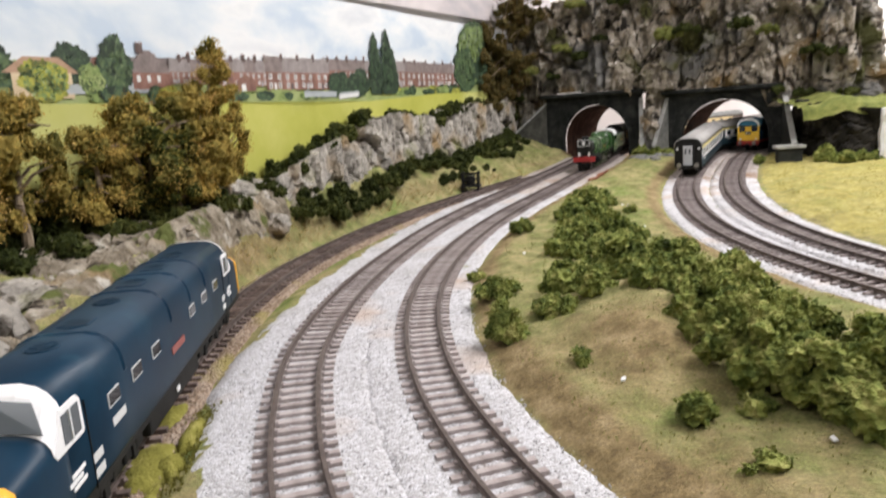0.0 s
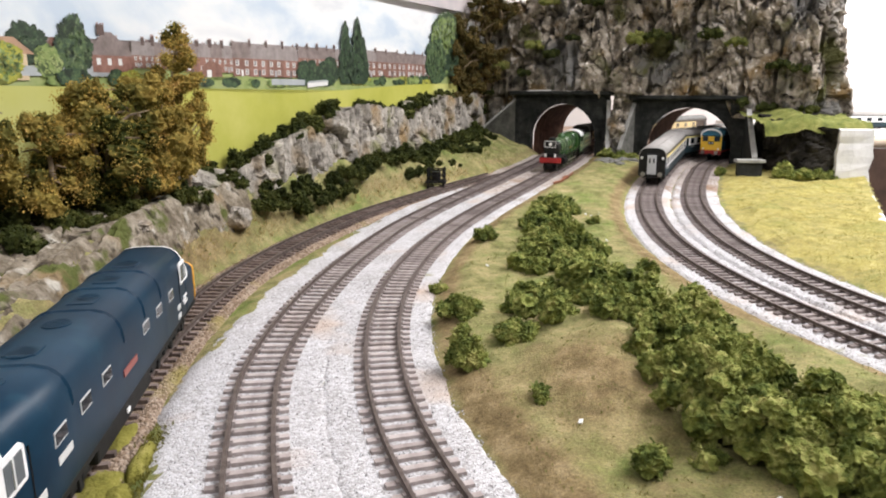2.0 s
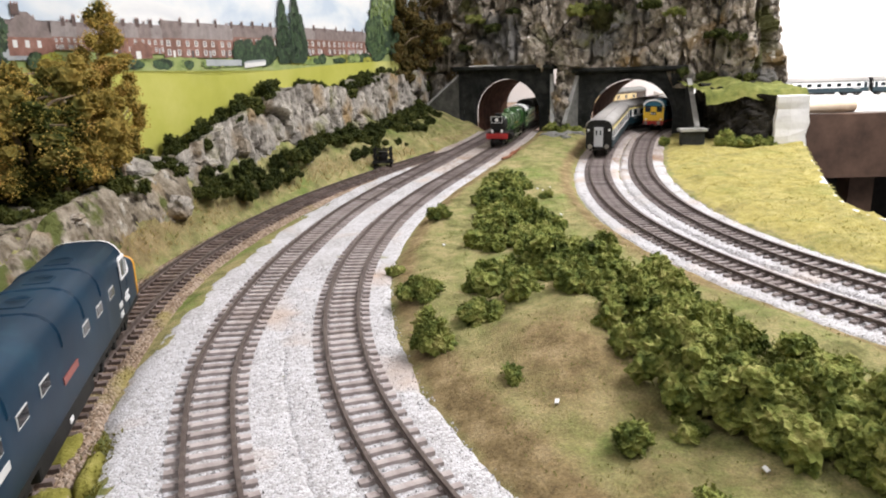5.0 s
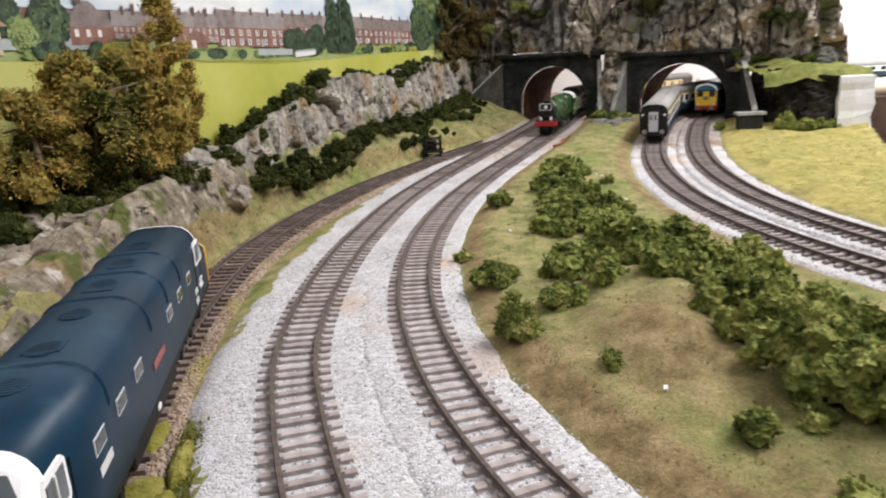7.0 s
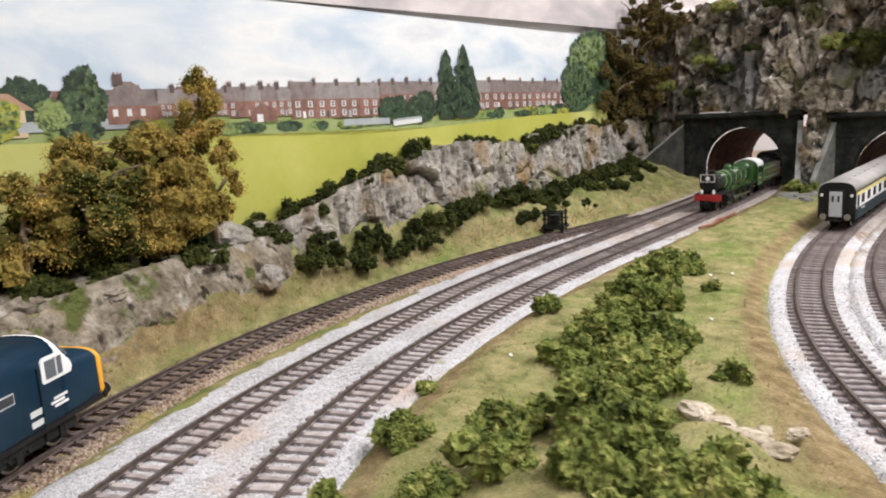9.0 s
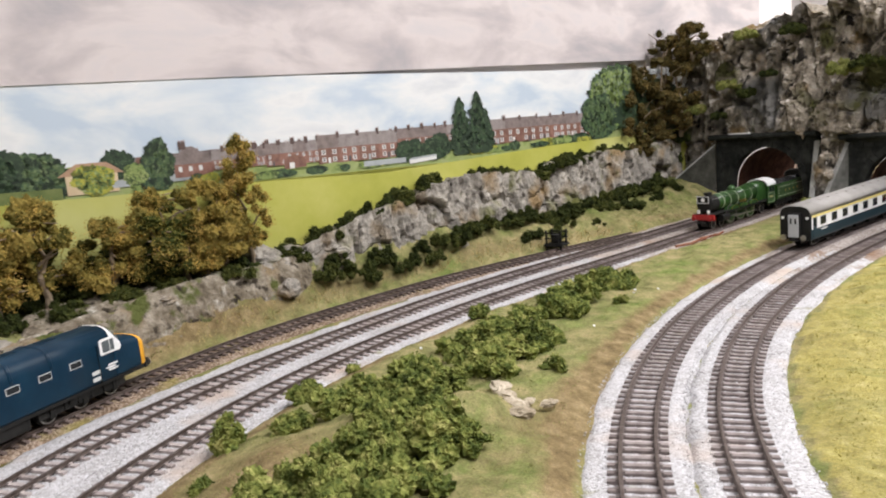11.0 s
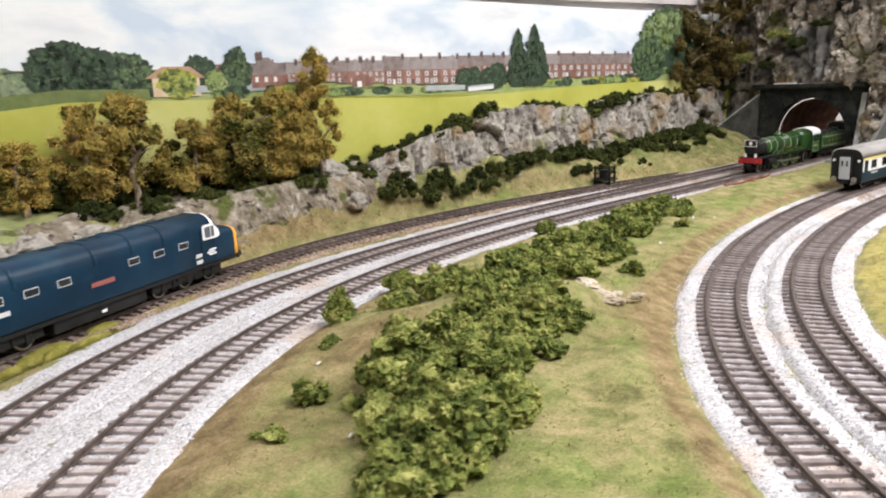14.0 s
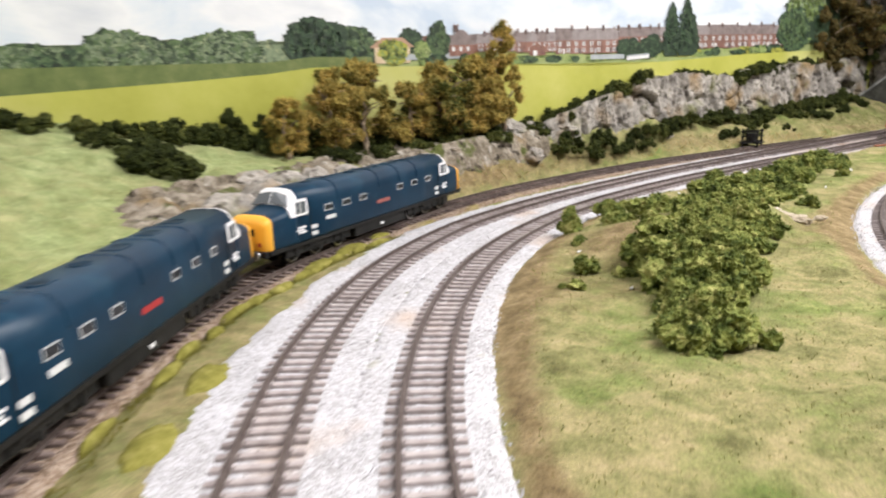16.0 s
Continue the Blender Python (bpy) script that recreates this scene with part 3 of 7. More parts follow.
track(T3, "curved model track with weathered sleepers beside the bushes", M_SLEEPER, 0.12, T3.near_y(1.55), 23)
track(T4, "curved model track with weathered sleepers carrying the passenger coach", M_SLEEPER_G, 0.01, T4.length - 0.3, 24)
track(T5, "curved model track with weathered sleepers beside yellow grass", M_SLEEPER_G, 0.01, T5.length - 0.3, 25)

# ---------------------------------------------------------------- printed backdrop


def bd(u, z, off=0.0):
    q = BD_P + BD_D * u + BD_N * off
    return Vector((q.x, q.y, z))


def sky_material(name, cols):
    m = bpy.data.materials.new(name)
    m.use_nodes = True
    N, L = m.node_tree.nodes, m.node_tree.links
    b = N["Principled BSDF"]
    b.inputs["Roughness"].default_value = 0.45
    tc = N.new("ShaderNodeTexCoord")
    mp = N.new("ShaderNodeMapping")
    mp.inputs["Scale"].default_value = (1, 1, 2.6)
    L.new(tc.outputs["Object"], mp.inputs[0])
    n = N.new("ShaderNodeTexNoise")
    n.inputs["Scale"].default_value, n.inputs["Detail"].default_value, n.inputs["Roughness"].default_value = 7, 7, 0.55
    n.inputs["Distortion"].default_value = 0.4
    L.new(mp.outputs[0], n.inputs["Vector"])
    r = N.new("ShaderNodeValToRGB")
    e = r.color_ramp.elements
    e[0].position, e[0].color = 0.36, (*cols[0], 1)
    e[1].position, e[1].color = 0.72, (*cols[3], 1)
    k = e.new(0.46)
    k.color = (*cols[1], 1)
    k = e.new(0.56)
    k.color = (*cols[2], 1)
    L.new(n.outputs["Fac"], r.inputs[0])
    L.new(r.outputs[0], b.inputs["Base Color"])
    return m


backdrop = link("backdrop", loft(BM(), [[bd(u, z, o) for z, o in ((-0.02, 0), (0.242, 0), (0.242, -0.004), (-0.02, -0.004))] for u in (-1.5, -1.0, -0.5, 0.0, 0.5, 1.05)]), sky_material("printed_sky", [(0.50, 0.59, 0.69), (0.64, 0.70, 0.75), (0.77, 0.785, 0.79), (0.59, 0.62, 0.66)]))
tagged(backdrop, "printed landscape backdrop of cloudy sky, field and terraced houses", "backdrop", kind="structure")
PRINT = [0.0]


def printed(name, outline, material, label="", parent=None, lift=None):
    """A flat printed shape on the backdrop, given by (u, z) corners."""
    if lift is None:
        PRINT[0] += 0.000012
    o = PRINT[0] if lift is None else lift
    bm = BM()
    f = bm.faces.new([bm.verts.new(bd(u, z, o)) for u, z in outline])
    bmesh.ops.triangulate(bm, faces=[f])
    bm.normal_update()
    return part(name, bm, material, parent or backdrop, label)


def pm(name, cols, scale, spots=None):
    return mat(name, cols, scale, 0.5, 0.0, spots=spots, detail=9.0)


P_FIELD = pm("printed_field", [(0.36, 0.365, 0.055), (0.44, 0.445, 0.085), (0.53, 0.52, 0.14)], 9, [((0.56, 0.56, 0.22), 5, 0.52, 0.72)])
P_FAR = pm("printed_far_green", [(0.20, 0.27, 0.08), (0.30, 0.36, 0.13), (0.36, 0.40, 0.20)], 60)
P_HEDGE = pm("printed_hedge", [(0.085, 0.12, 0.035), (0.13, 0.17, 0.05), (0.19, 0.22, 0.075)], 60)
P_TREE = pm("printed_tree_green", [(0.035, 0.065, 0.028), (0.08, 0.13, 0.05), (0.15, 0.21, 0.09)], 260, [((0.018, 0.035, 0.016), 150, 0.47, 0.58), ((0.17, 0.23, 0.11), 200, 0.56, 0.66)])
P_TREE_D = pm("printed_dark_tree", [(0.02, 0.045, 0.025), (0.045, 0.085, 0.04), (0.08, 0.13, 0.06)], 260, [((0.010, 0.022, 0.012), 150, 0.47, 0.58), ((0.11, 0.16, 0.08), 200, 0.57, 0.68)])
P_TREE_L = pm("printed_light_tree", [(0.11, 0.17, 0.045), (0.2, 0.28, 0.08), (0.28, 0.35, 0.12)], 260, [((0.05, 0.08, 0.025), 150, 0.48, 0.6), ((0.34, 0.40, 0.17), 200, 0.57, 0.68)])
P_TREE_Y = pm("printed_yellow_tree", [(0.22, 0.25, 0.03), (0.36, 0.36, 0.05), (0.48, 0.44, 0.09)], 260, [((0.13, 0.14, 0.025), 150, 0.48, 0.6)])
P_WOOD = pm("printed_wood_green", [(0.12, 0.165, 0.10), (0.19, 0.245, 0.14), (0.27, 0.32, 0.19)], 220, [((0.07, 0.10, 0.06), 130, 0.5, 0.62), ((0.32, 0.36, 0.20), 160, 0.56, 0.68)])
P_BRICK = pm("printed_red_brick", [(0.18, 0.09, 0.068), (0.26, 0.13, 0.10), (0.34, 0.19, 0.15)], 200)
P_SLATE = pm("printed_slate_roof", [(0.14, 0.11, 0.10), (0.21, 0.17, 0.16), (0.28, 0.23, 0.215)], 130)
P_TREE_DD = pm("printed_deep_shade", [(0.012, 0.024, 0.014), (0.024, 0.045, 0.024), (0.045, 0.075, 0.036)], 260)
P_BRICK_D = pm("printed_dull_brick", [(0.13, 0.065, 0.05), (0.20, 0.10, 0.075), (0.27, 0.15, 0.115)], 200)
P_CHIMNEY = pm("printed_sooty_brick", [(0.075, 0.05, 0.045), (0.13, 0.085, 0.075)], 200)
P_SLATE_L = pm("printed_pale_slate", [(0.20, 0.17, 0.165), (0.28, 0.245, 0.235), (0.35, 0.31, 0.30)], 130)
P_TILE = pm("printed_clay_tiles", [(0.36, 0.22, 0.14), (0.48, 0.31, 0.21)], 130)
P_PANE = pm("printed_dark_pane", [(0.07, 0.065, 0.07), (0.13, 0.12, 0.125)], 120)
P_WHITE = pm("printed_white", [(0.66, 0.66, 0.64), (0.76, 0.76, 0.74)], 50)
P_CREAM = pm("printed_cream", [(0.55, 0.42, 0.26), (0.66, 0.54, 0.36)], 50)
P_GREYP = pm("printed_grey_fence", [(0.30, 0.33, 0.34), (0.44, 0.47, 0.48)], 60)


def ragged(cu, cz, ru, rz, seed, n, rough=1.0):
    """A leafy outline round a middle."""
    pts = []
    for i in range(n):
        a = 2 * pi * i / n
        q = Vector((cos(a), sin(a), seed * 1.7))
        k = 1 + rough * (0.20 * noise.noise(q * 1.6) + 0.13 * noise.noise(q * 4.0) + 0.11 * noise.noise(q * 10.0) + 0.09 * noise.noise(q * 25.0))
        pts.append((cu + ru * cos(a) * k, cz + rz * sin(a) * k))
    return pts


def fan(bm, outline, off):
    """A star-shaped polygon as a fan of triangles."""
    m = bm.verts.new(bd(sum(u for u, z in outline) / len(outline), sum(z for u, z in outline) / len(outline), off))
    v = [bm.verts.new(bd(u, z, off)) for u, z in outline]
    for a, b in zip(v, v[1:] + v[:1]):
        bm.faces.new((m, a, b))


def printed_tree(u0, u1, z0, z1, seed, tones, spiky=False, dabs=70, name="printed_tree"):
    """A printed tree: a dark leafy mass, with lighter dabs of leaves gathered towards its lit upper side."""
    rnd = random.Random(seed)
    cu, cz, ru, rz = (u0 + u1) / 2, (z0 + z1) / 2, (u1 - u0) / 2, (z1 - z0) / 2
    PRINT[0] += 0.000012
    bm = BM()
    if spiky:
        pts = []
        for i in range(120):
            f = i / 119
            side, h = (1, f * 2) if f < 0.5 else (-1, 2 - f * 2)
            w = ru * (1 - h) ** 0.62 * (0.55 + 0.45 * min(1, h * 5)) * (1 + 0.55 * noise.noise(Vector((h * 11, side * 3.0, seed))) + 0.4 * noise.noise(Vector((h * 34, side * 3.0, seed))))
            pts.append((cu + side * w, z0 + (z1 - z0) * h))
        fan(bm, pts, PRINT[0])
    else:
        fan(bm, ragged(cu, cz, ru, rz, seed, 160), PRINT[0])
    bm.normal_update()
    t = part(name, bm, tones[0], backdrop)
    for tone, share, lift, small in ((tones[1], 1.0, 0.000006, 1.0), (tones[2], 0.55, 0.000010, 0.6)):
        bm = BM()
        for i in range(int(dabs * share * 3)):
            a, q = rnd.uniform(0, 6.28), sqrt(rnd.random()) * 0.86
            h = (q * sin(a) + 1) / 2
            if share < 1 and rnd.random() > h + 0.15:
                continue
            narrow = max(0.06, (1 - h) ** 0.62 * 0.85) if spiky else 1.0
            x, y = cu + ru * q * cos(a) * narrow, cz + rz * q * sin(a)
            r = min(ru, rz) * rnd.uniform(0.035, 0.10) * small
            fan(bm, ragged(x, y, r * 1.2, r, seed + i * 0.37, 12, 2.2), PRINT[0] + lift)
        bm.normal_update()
        part("printed_leaves", bm, tone, t)
    PRINT[0] += 0.000012


def skyline(u0, u1, z0, z1, amp, n, seed, base):
    top = []
    n *= 4
    for i in range(n + 1):
        u = u0 + (u1 - u0) * i / n
        q = Vector((u * 24, seed * 3.1, 0))
        top.append((u, z0 + (z1 - z0) * i / n + amp * (1.5 * noise.noise(q) + 0.8 * noise.noise(q * 3.3) + 0.5 * noise.noise(q * 9.0))))
    return [(u0, base)] + [(u1, base)] + top[::-1]


GREENS, DARKS = (P_TREE_D, P_TREE, P_TREE), (P_TREE_DD, P_TREE_D, P_TREE_D)
PALES, YELLOWS, HAZES = (P_TREE_L, P_FAR, P_TREE_L), (P_TREE_Y, P_TREE_L, P_TREE_Y), (P_TREE, P_WOOD, P_WOOD)


def rect(name, u0, u1, z0, z1, material, parent, lift):
    return printed(name, [(u0, z0), (u1, z0), (u1, z1), (u0, z1)], material, parent=parent, lift=lift)


def printed_chimney(u, z, w, h, parent, lift):
    rect("printed_chimney", u - w / 2, u + w / 2, z - 0.003, z + h, P_CHIMNEY, parent, lift)
    for k in (-0.3, 0.1, 0.42):
        rect("printed_chimney_pot", u + k * w - w * 0.09, u + k * w + w * 0.09, z + h, z + h + 0.0013, P_BRICK, parent, lift)


def printed_terrace(u0, u1, z0, zw, z1, houses, seed):
    """A row of brick houses, each with its own shade of roof, pale lintels, sashes, door and chimney."""
    rnd = random.Random(seed)
    w = printed("printed_terrace", [(u0, z0), (u1, z0), (u1, zw), (u0, zw)], P_BRICK, "red brick terraced houses on the print")
    o = PRINT[0]
    H, ww = zw - z0, (u1 - u0) / houses
    for i in range(houses):
        a = u0 + ww * i
        dz = rnd.uniform(-0.0006, 0.0006)
        printed("printed_roof", [(a - 0.0006, zw - 0.0004), (a + ww + 0.0006, zw - 0.0004), (a + ww - 0.0002, z1 + dz), (a + 0.0002, z1 + dz)], rnd.choice((P_SLATE, P_SLATE, P_SLATE_L)), parent=w, lift=o + 0.000012)
        if rnd.random() < 0.5:
            rect("printed_brickwork", a, a + ww, z0, zw - 0.0006, P_BRICK_D, w, o + 0.000006)
        for c in (0.26, 0.74):
            x = a + ww * (c + rnd.uniform(-0.04, 0.04))
            for zz, hh in ((0.58, 0.30), (0.12, 0.30)):
                if rnd.random() < 0.12:
                    continue
                b0, b1 = z0 + H * zz, z0 + H * (zz + hh)
                rect("printed_window", x - ww * 0.095, x + ww * 0.095, b0, b1, P_WHITE, w, o + 0.000014)
                rect("printed_pane", x - ww * 0.055, x + ww * 0.055, b0 + H * 0.05, b0 + H * 0.15, P_PANE, w, o + 0.000020)
                rect("printed_pane", x - ww * 0.055, x + ww * 0.055, b0 + H * 0.18, b1 - H * 0.03, P_PANE, w, o + 0.000020)
        x = a + ww * 0.5
        rect("printed_door", x - ww * 0.06, x + ww * 0.06, z0, z0 + H * 0.38, rnd.choice((P_WHITE, P_PANE, P_GREYP)), w, o + 0.000014)
        printed_chimney(a + ww * rnd.uniform(0.9, 1.05), z1, rnd.uniform(0.0035, 0.005), rnd.uniform(0.002, 0.0042), w, o + 0.000020)
    PRINT[0] += 0.000036


# far greens, roofs and trees, from the horizon forward
printed("printed_far_trees", skyline(-0.10, 0.9, 0.166, 0.170, 0.003, 60, 1, 0.12), P_FAR)
printed("printed_far_roofs", skyline(0.01, 0.50, 0.169, 0.173, 0.0012, 70, 2, 0.15), P_SLATE)
rw = random.Random(43)
o = PRINT[0] + 0.000008
for i in range(26):
    u = 0.02 + 0.47 * i / 25 + rw.uniform(-0.006, 0.006)
    z = 0.168 + 0.004 * u / 0.5 + rw.uniform(-0.001, 0.002)
    printed("printed_gable", [(u - 0.008, z - 0.006), (u + 0.008, z - 0.006), (u + 0.004, z + 0.001), (u - 0.003, z + 0.0016)], rw.choice((P_SLATE, P_SLATE_L, P_BRICK_D)), lift=o)
    printed_chimney(u + 0.004, z, rw.uniform(0.003, 0.005), rw.uniform(0.002, 0.005), backdrop, o + 0.000006)
PRINT[0] += 0.00003
printed("printed_wood", skyline(-1.45, -0.03, 0.166, 0.164, 0.005, 90, 3, 0.11), P_WOOD)
rw = random.Random(44)
for i in range(34):
    u, w = -1.42 + 1.24 * i / 33 + rw.uniform(-0.01, 0.01), rw.uniform(0.020, 0.040)
    printed_tree(u - w, u + w, 0.138, rw.uniform(0.158, 0.179), 100 + i, rw.choice((HAZES, HAZES, GREENS, HAZES)), dabs=44)
printed_tree(-0.090, -0.020, 0.136, 0.181, 5, GREENS)
printed_tree(-0.128, -0.058, 0.134, 0.191, 4, DARKS, dabs=110)
printed_tree(0.004, 0.034, 0.15, 0.178, 61, DARKS, dabs=30)
house = printed("printed_house", [(-0.026, 0.14), (0.018, 0.14), (0.018, 0.158), (-0.026, 0.158)], P_CREAM)
printed("printed_roof", [(-0.032, 0.157), (0.024, 0.157), (0.010, 0.1675), (-0.016, 0.1675)], P_TILE, parent=house)
printed("printed_roof", [(0.034, 0.150), (0.075, 0.150), (0.070, 0.163), (0.040, 0.163)], P_SLATE_L)
printed("printed_shed", [(0.012, 0.143), (0.085, 0.143), (0.085, 0.1505), (0.012, 0.1495)], P_GREYP)
printed_tree(-0.022, 0.016, 0.138, 0.167, 6, YELLOWS)
printed_tree(0.022, 0.046, 0.142, 0.164, 62, PALES, dabs=30)
hip = printed("printed_house", [(0.070, 0.146), (0.108, 0.146), (0.108, 0.160), (0.070, 0.160)], P_BRICK)
printed("printed_roof", [(0.066, 0.1585), (0.112, 0.1585), (0.090, 0.1755), (0.082, 0.1755)], P_SLATE, parent=hip)
for u in (0.074, 0.084, 0.094):
    rect("printed_window", u, u + 0.0036, 0.1515, 0.1565, P_WHITE, hip, PRINT[0] + 0.000012)
printed_chimney(0.080, 0.176, 0.007, 0.0045, hip, PRINT[0] + 0.000012)
PRINT[0] += 0.00003
printed_tree(0.041, 0.071, 0.142, 0.184, 7, GREENS)
printed_terrace(0.108, 0.166, 0.150, 0.160, 0.1705, 5, 11)
printed_terrace(0.166, 0.230, 0.148, 0.161, 0.1725, 4, 1)
printed("printed_house_end", [(0.186, 0.142), (0.212, 0.142), (0.212, 0.153), (0.199, 0.159), (0.186, 0.153)], P_BRICK_D)
printed("printed_door", [(0.192, 0.142), (0.198, 0.142), (0.198, 0.150), (0.192, 0.150)], P_WHITE)
printed_terrace(0.228, 0.335, 0.1445, 0.162, 0.176, 4, 2)
printed_terrace(0.336, 0.432, 0.150, 0.1655, 0.1775, 5, 4)
printed_terrace(0.485, 0.695, 0.147, 0.1665, 0.180, 7, 3)
printed("printed_hedge", skyline(0.10, 0.9, 0.142, 0.149, 0.003, 90, 5, 0.115), P_FAR)
rp = random.Random(31)
for i in range(46):
    u = 0.03 + 0.66 * rp.random()
    w, h = rp.uniform(0.007, 0.020), rp.uniform(0.005, 0.013)
    zb = 0.1345 + 0.008 * abs(u - 0.25)
    printed_tree(u - w, u + w, zb, zb + h, 50 + i, rp.choice((PALES, PALES, GREENS, YELLOWS)), dabs=16, name="printed_bush")
printed_tree(0.332, 0.380, 0.136, 0.163, 9, DARKS)
printed_tree(0.374, 0.420, 0.137, 0.167, 10, DARKS)
printed("printed_fence", [(0.285, 0.137), (0.345, 0.1365), (0.345, 0.1425), (0.285, 0.143)], P_GREYP)
hut = printed("printed_hut", [(0.350, 0.1340), (0.392, 0.1365), (0.392, 0.1410), (0.350, 0.1390)], P_WHITE)
printed("printed_hut_roof", [(0.348, 0.1388), (0.394, 0.1408), (0.390, 0.1428), (0.354, 0.1412)], P_GREYP, parent=hut)
printed_tree(0.466, 0.494, 0.140, 0.196, 12.4, DARKS, True, 50, "printed_poplar")
printed_tree(0.414, 0.458, 0.138, 0.212, 11, DARKS, True, 90, "printed_poplar")
printed_tree(0.442, 0.490, 0.138, 0.2185, 12, DARKS, True, 90, "printed_poplar")
printed_tree(0.685, 0.83, 0.15, 0.248, 13, (P_TREE, P_TREE_L, P_WOOD), dabs=120)
printed_tree(0.67, 0.75, 0.138, 0.205, 14, GREENS, dabs=90)
printed_tree(0.75, 0.95, 0.12, 0.225, 15, DARKS, dabs=120)
printed("printed_hedge", [(-1.45, 0.10), (-0.030, 0.128), (-0.030, 0.1475), (-0.10, 0.149), (-0.148, 0.1445), (-0.235, 0.1455), (-0.5, 0.146), (-1.45, 0.145)], P_HEDGE)
printed("printed_field", [(-1.45, -0.01), (0.95, -0.01), (0.95, 0.142), (0.6, 0.137), (0.415, 0.1305), (0.312, 0.1275), (0.175, 0.1325), (0.0, 0.1365), (-0.05, 0.138), (-0.10, 0.138), (-0.15, 0.133), (-0.235, 0.1285), (-0.5, 0.118), (-1.45, 0.10)], P_FIELD)

# the second sheet of sky pasted above the first, with its creases
rows = []
for i in range(141):
    u = -0.75 + 1.95 * i / 140
    rip = 0.0012 + 0.0006 * noise.noise(Vector((u * 9, 2.0, 0))) + 0.0003 * noise.noise(Vector((u * 27, 5.0, 0)))
    rows.append([bd(u, z, o) for z, o in ((0.2405 + 0.021 * (u - 0.1), rip), (0.40, rip + 0.001), (0.40, rip - 0.0008), (0.2405 + 0.021 * (u - 0.1), rip - 0.0008))])
sheet = link("backdrop_sheet", loft(BM(), rows), sky_material("printed_dusk_sky", [(0.42, 0.395, 0.415), (0.53, 0.48, 0.485), (0.66, 0.60, 0.595), (0.57, 0.545, 0.565)]))
tagged(sheet, "upper printed sheet of grey pink cloud above the backdrop", "backdrop", kind="structure")

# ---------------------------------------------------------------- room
# east and south walls and ceiling are out of view, darkened against fill light
for nm, (x0, x1, y0, y1, z0, z1), m in (("wall_west", (-1.75, -1.65, -2.3, 2.75, -1.0, 1.4), M_WALL), ("wall_north", (-1.65, 2.6, 2.65, 2.75, -1.0, 1.4), M_WALL), ("wall_east", (2.6, 2.7, -2.3, 2.75, -1.0, 1.4), M_WALL_UNSEEN),
                                        ("wall_south", (-1.65, 2.6, -2.3, -2.2, -1.0, 1.4), M_WALL_UNSEEN), ("floor", (-1.75, 2.7, -2.3, 2.75, -1.1, -1.0), M_FLOOR), ("ceiling", (-1.75, 2.7, -2.3, 2.75, 1.4, 1.5), M_WALL_UNSEEN)):
    tagged(link(nm, box(BM(), x0, x1, y0, y1, z0, z1), m), {"f": "dark carpeted room floor", "c": "unseen ceiling coloured darker to cut bounced light", "w": "plain painted room wall"}[nm[0]], nm.split("_")[0], kind="structure")
wall_behind = link("wall_behind_backdrop", loft(BM(), [[bd(u, z, o) for z, o in ((-1.0, -0.008), (1.39, -0.008), (1.39, -0.05), (-1.0, -0.05))] for u in (-2.4, 1.35)]), M_WALL)
tagged(wall_behind, "pinkish white wall carrying the printed backdrop", "wall", kind="structure")
# assumed fittings for the lamps, all out of view
for x, y, z in LAMPS:
    root = empty("ceiling_light", "assumed white fluorescent ceiling light fitting, out of view", "ceiling light", "ceiling lights")
    lx, ly = (0.27, 0.67) if x > 0.5 else (0.67, 0.27)
    part("housing", box(BM(), x - lx, x + lx, y - ly, y + ly, 1.352, 1.398, 0.006), M_WHITE, root)
    bm = BM()
    for sx in (-1, 1):
        box(bm, x + sx * lx - 0.012, x + sx * lx + 0.012, y - ly, y + ly, 1.335, 1.360)
    part("rim", bm, M_WHITE, root)

# baseboard under the scenery with its white painted edge, and the storage yard beyond the hill
edge = Curve([(0.64, 0.25), (0.57, 0.38), (0.53, 0.45), (0.47, 0.55), (0.425, 0.62), (0.403, 0.68), (0.408, 0.75), (0.449, 0.867), (0.495, 0.99), (0.536, 1.10)], 0.01)
bm = BM()
rings = []
for i in range(len(edge.p)):
    p, d = edge.p[i], edge.dirn(edge.s[i])
    rings.append([(p[0] + d[1] * o, p[1] - d[0] * o, z) for o, z in ((-0.004, 0.0045), (0.003, 0.0035), (0.004, -0.10), (-0.004, -0.10))])
loft(bm, rings)
tagged(link("board_edge", bm, M_WHITEBOARD, smooth=False), "white painted curved edge of the baseboard", "baseboard edge", kind="structure")
bm = BM()
loft(bm, [[(x, y, z) for x, y in ((-0.9, -0.62), (0.62, -0.62), (0.62, 0.26), (0.395, 0.68), (0.53, 1.10), (0.56, 1.55), (-0.9, 1.55))] for z in (-0.06, -0.022)])
tagged(link("baseboard", bm, M_BOARD), "brown plywood baseboard carrying the model landscape", "baseboard", kind="structure")
tagged(link("yard_board", box(BM(), -0.2, 2.3, 1.555, 2.63, -0.03, -0.004), M_BOARD), "brown cork-covered storage yard board behind the hill", "yard board", kind="structure")
tagged(link("yard_top", box(BM(), 0.72, 2.3, 1.56, 2.63, -0.002, 0.018), M_WHITEBOARD), "white storage yard top beyond the hill", "yard board", kind="structure")
tagged(link("yard_fascia", box(BM(), 0.56, 2.3, 1.53, 1.55, -0.11, 0.016, 0.001), M_BROWN), "dark brown wooden front board of the storage yard", "fascia board", kind="structure")
tagged(link("yard_post", box(BM(), 0.86, 0.91, 1.58, 1.63, -1.0, -0.11), M_BROWN), "brown timber leg below the storage yard", "table leg")
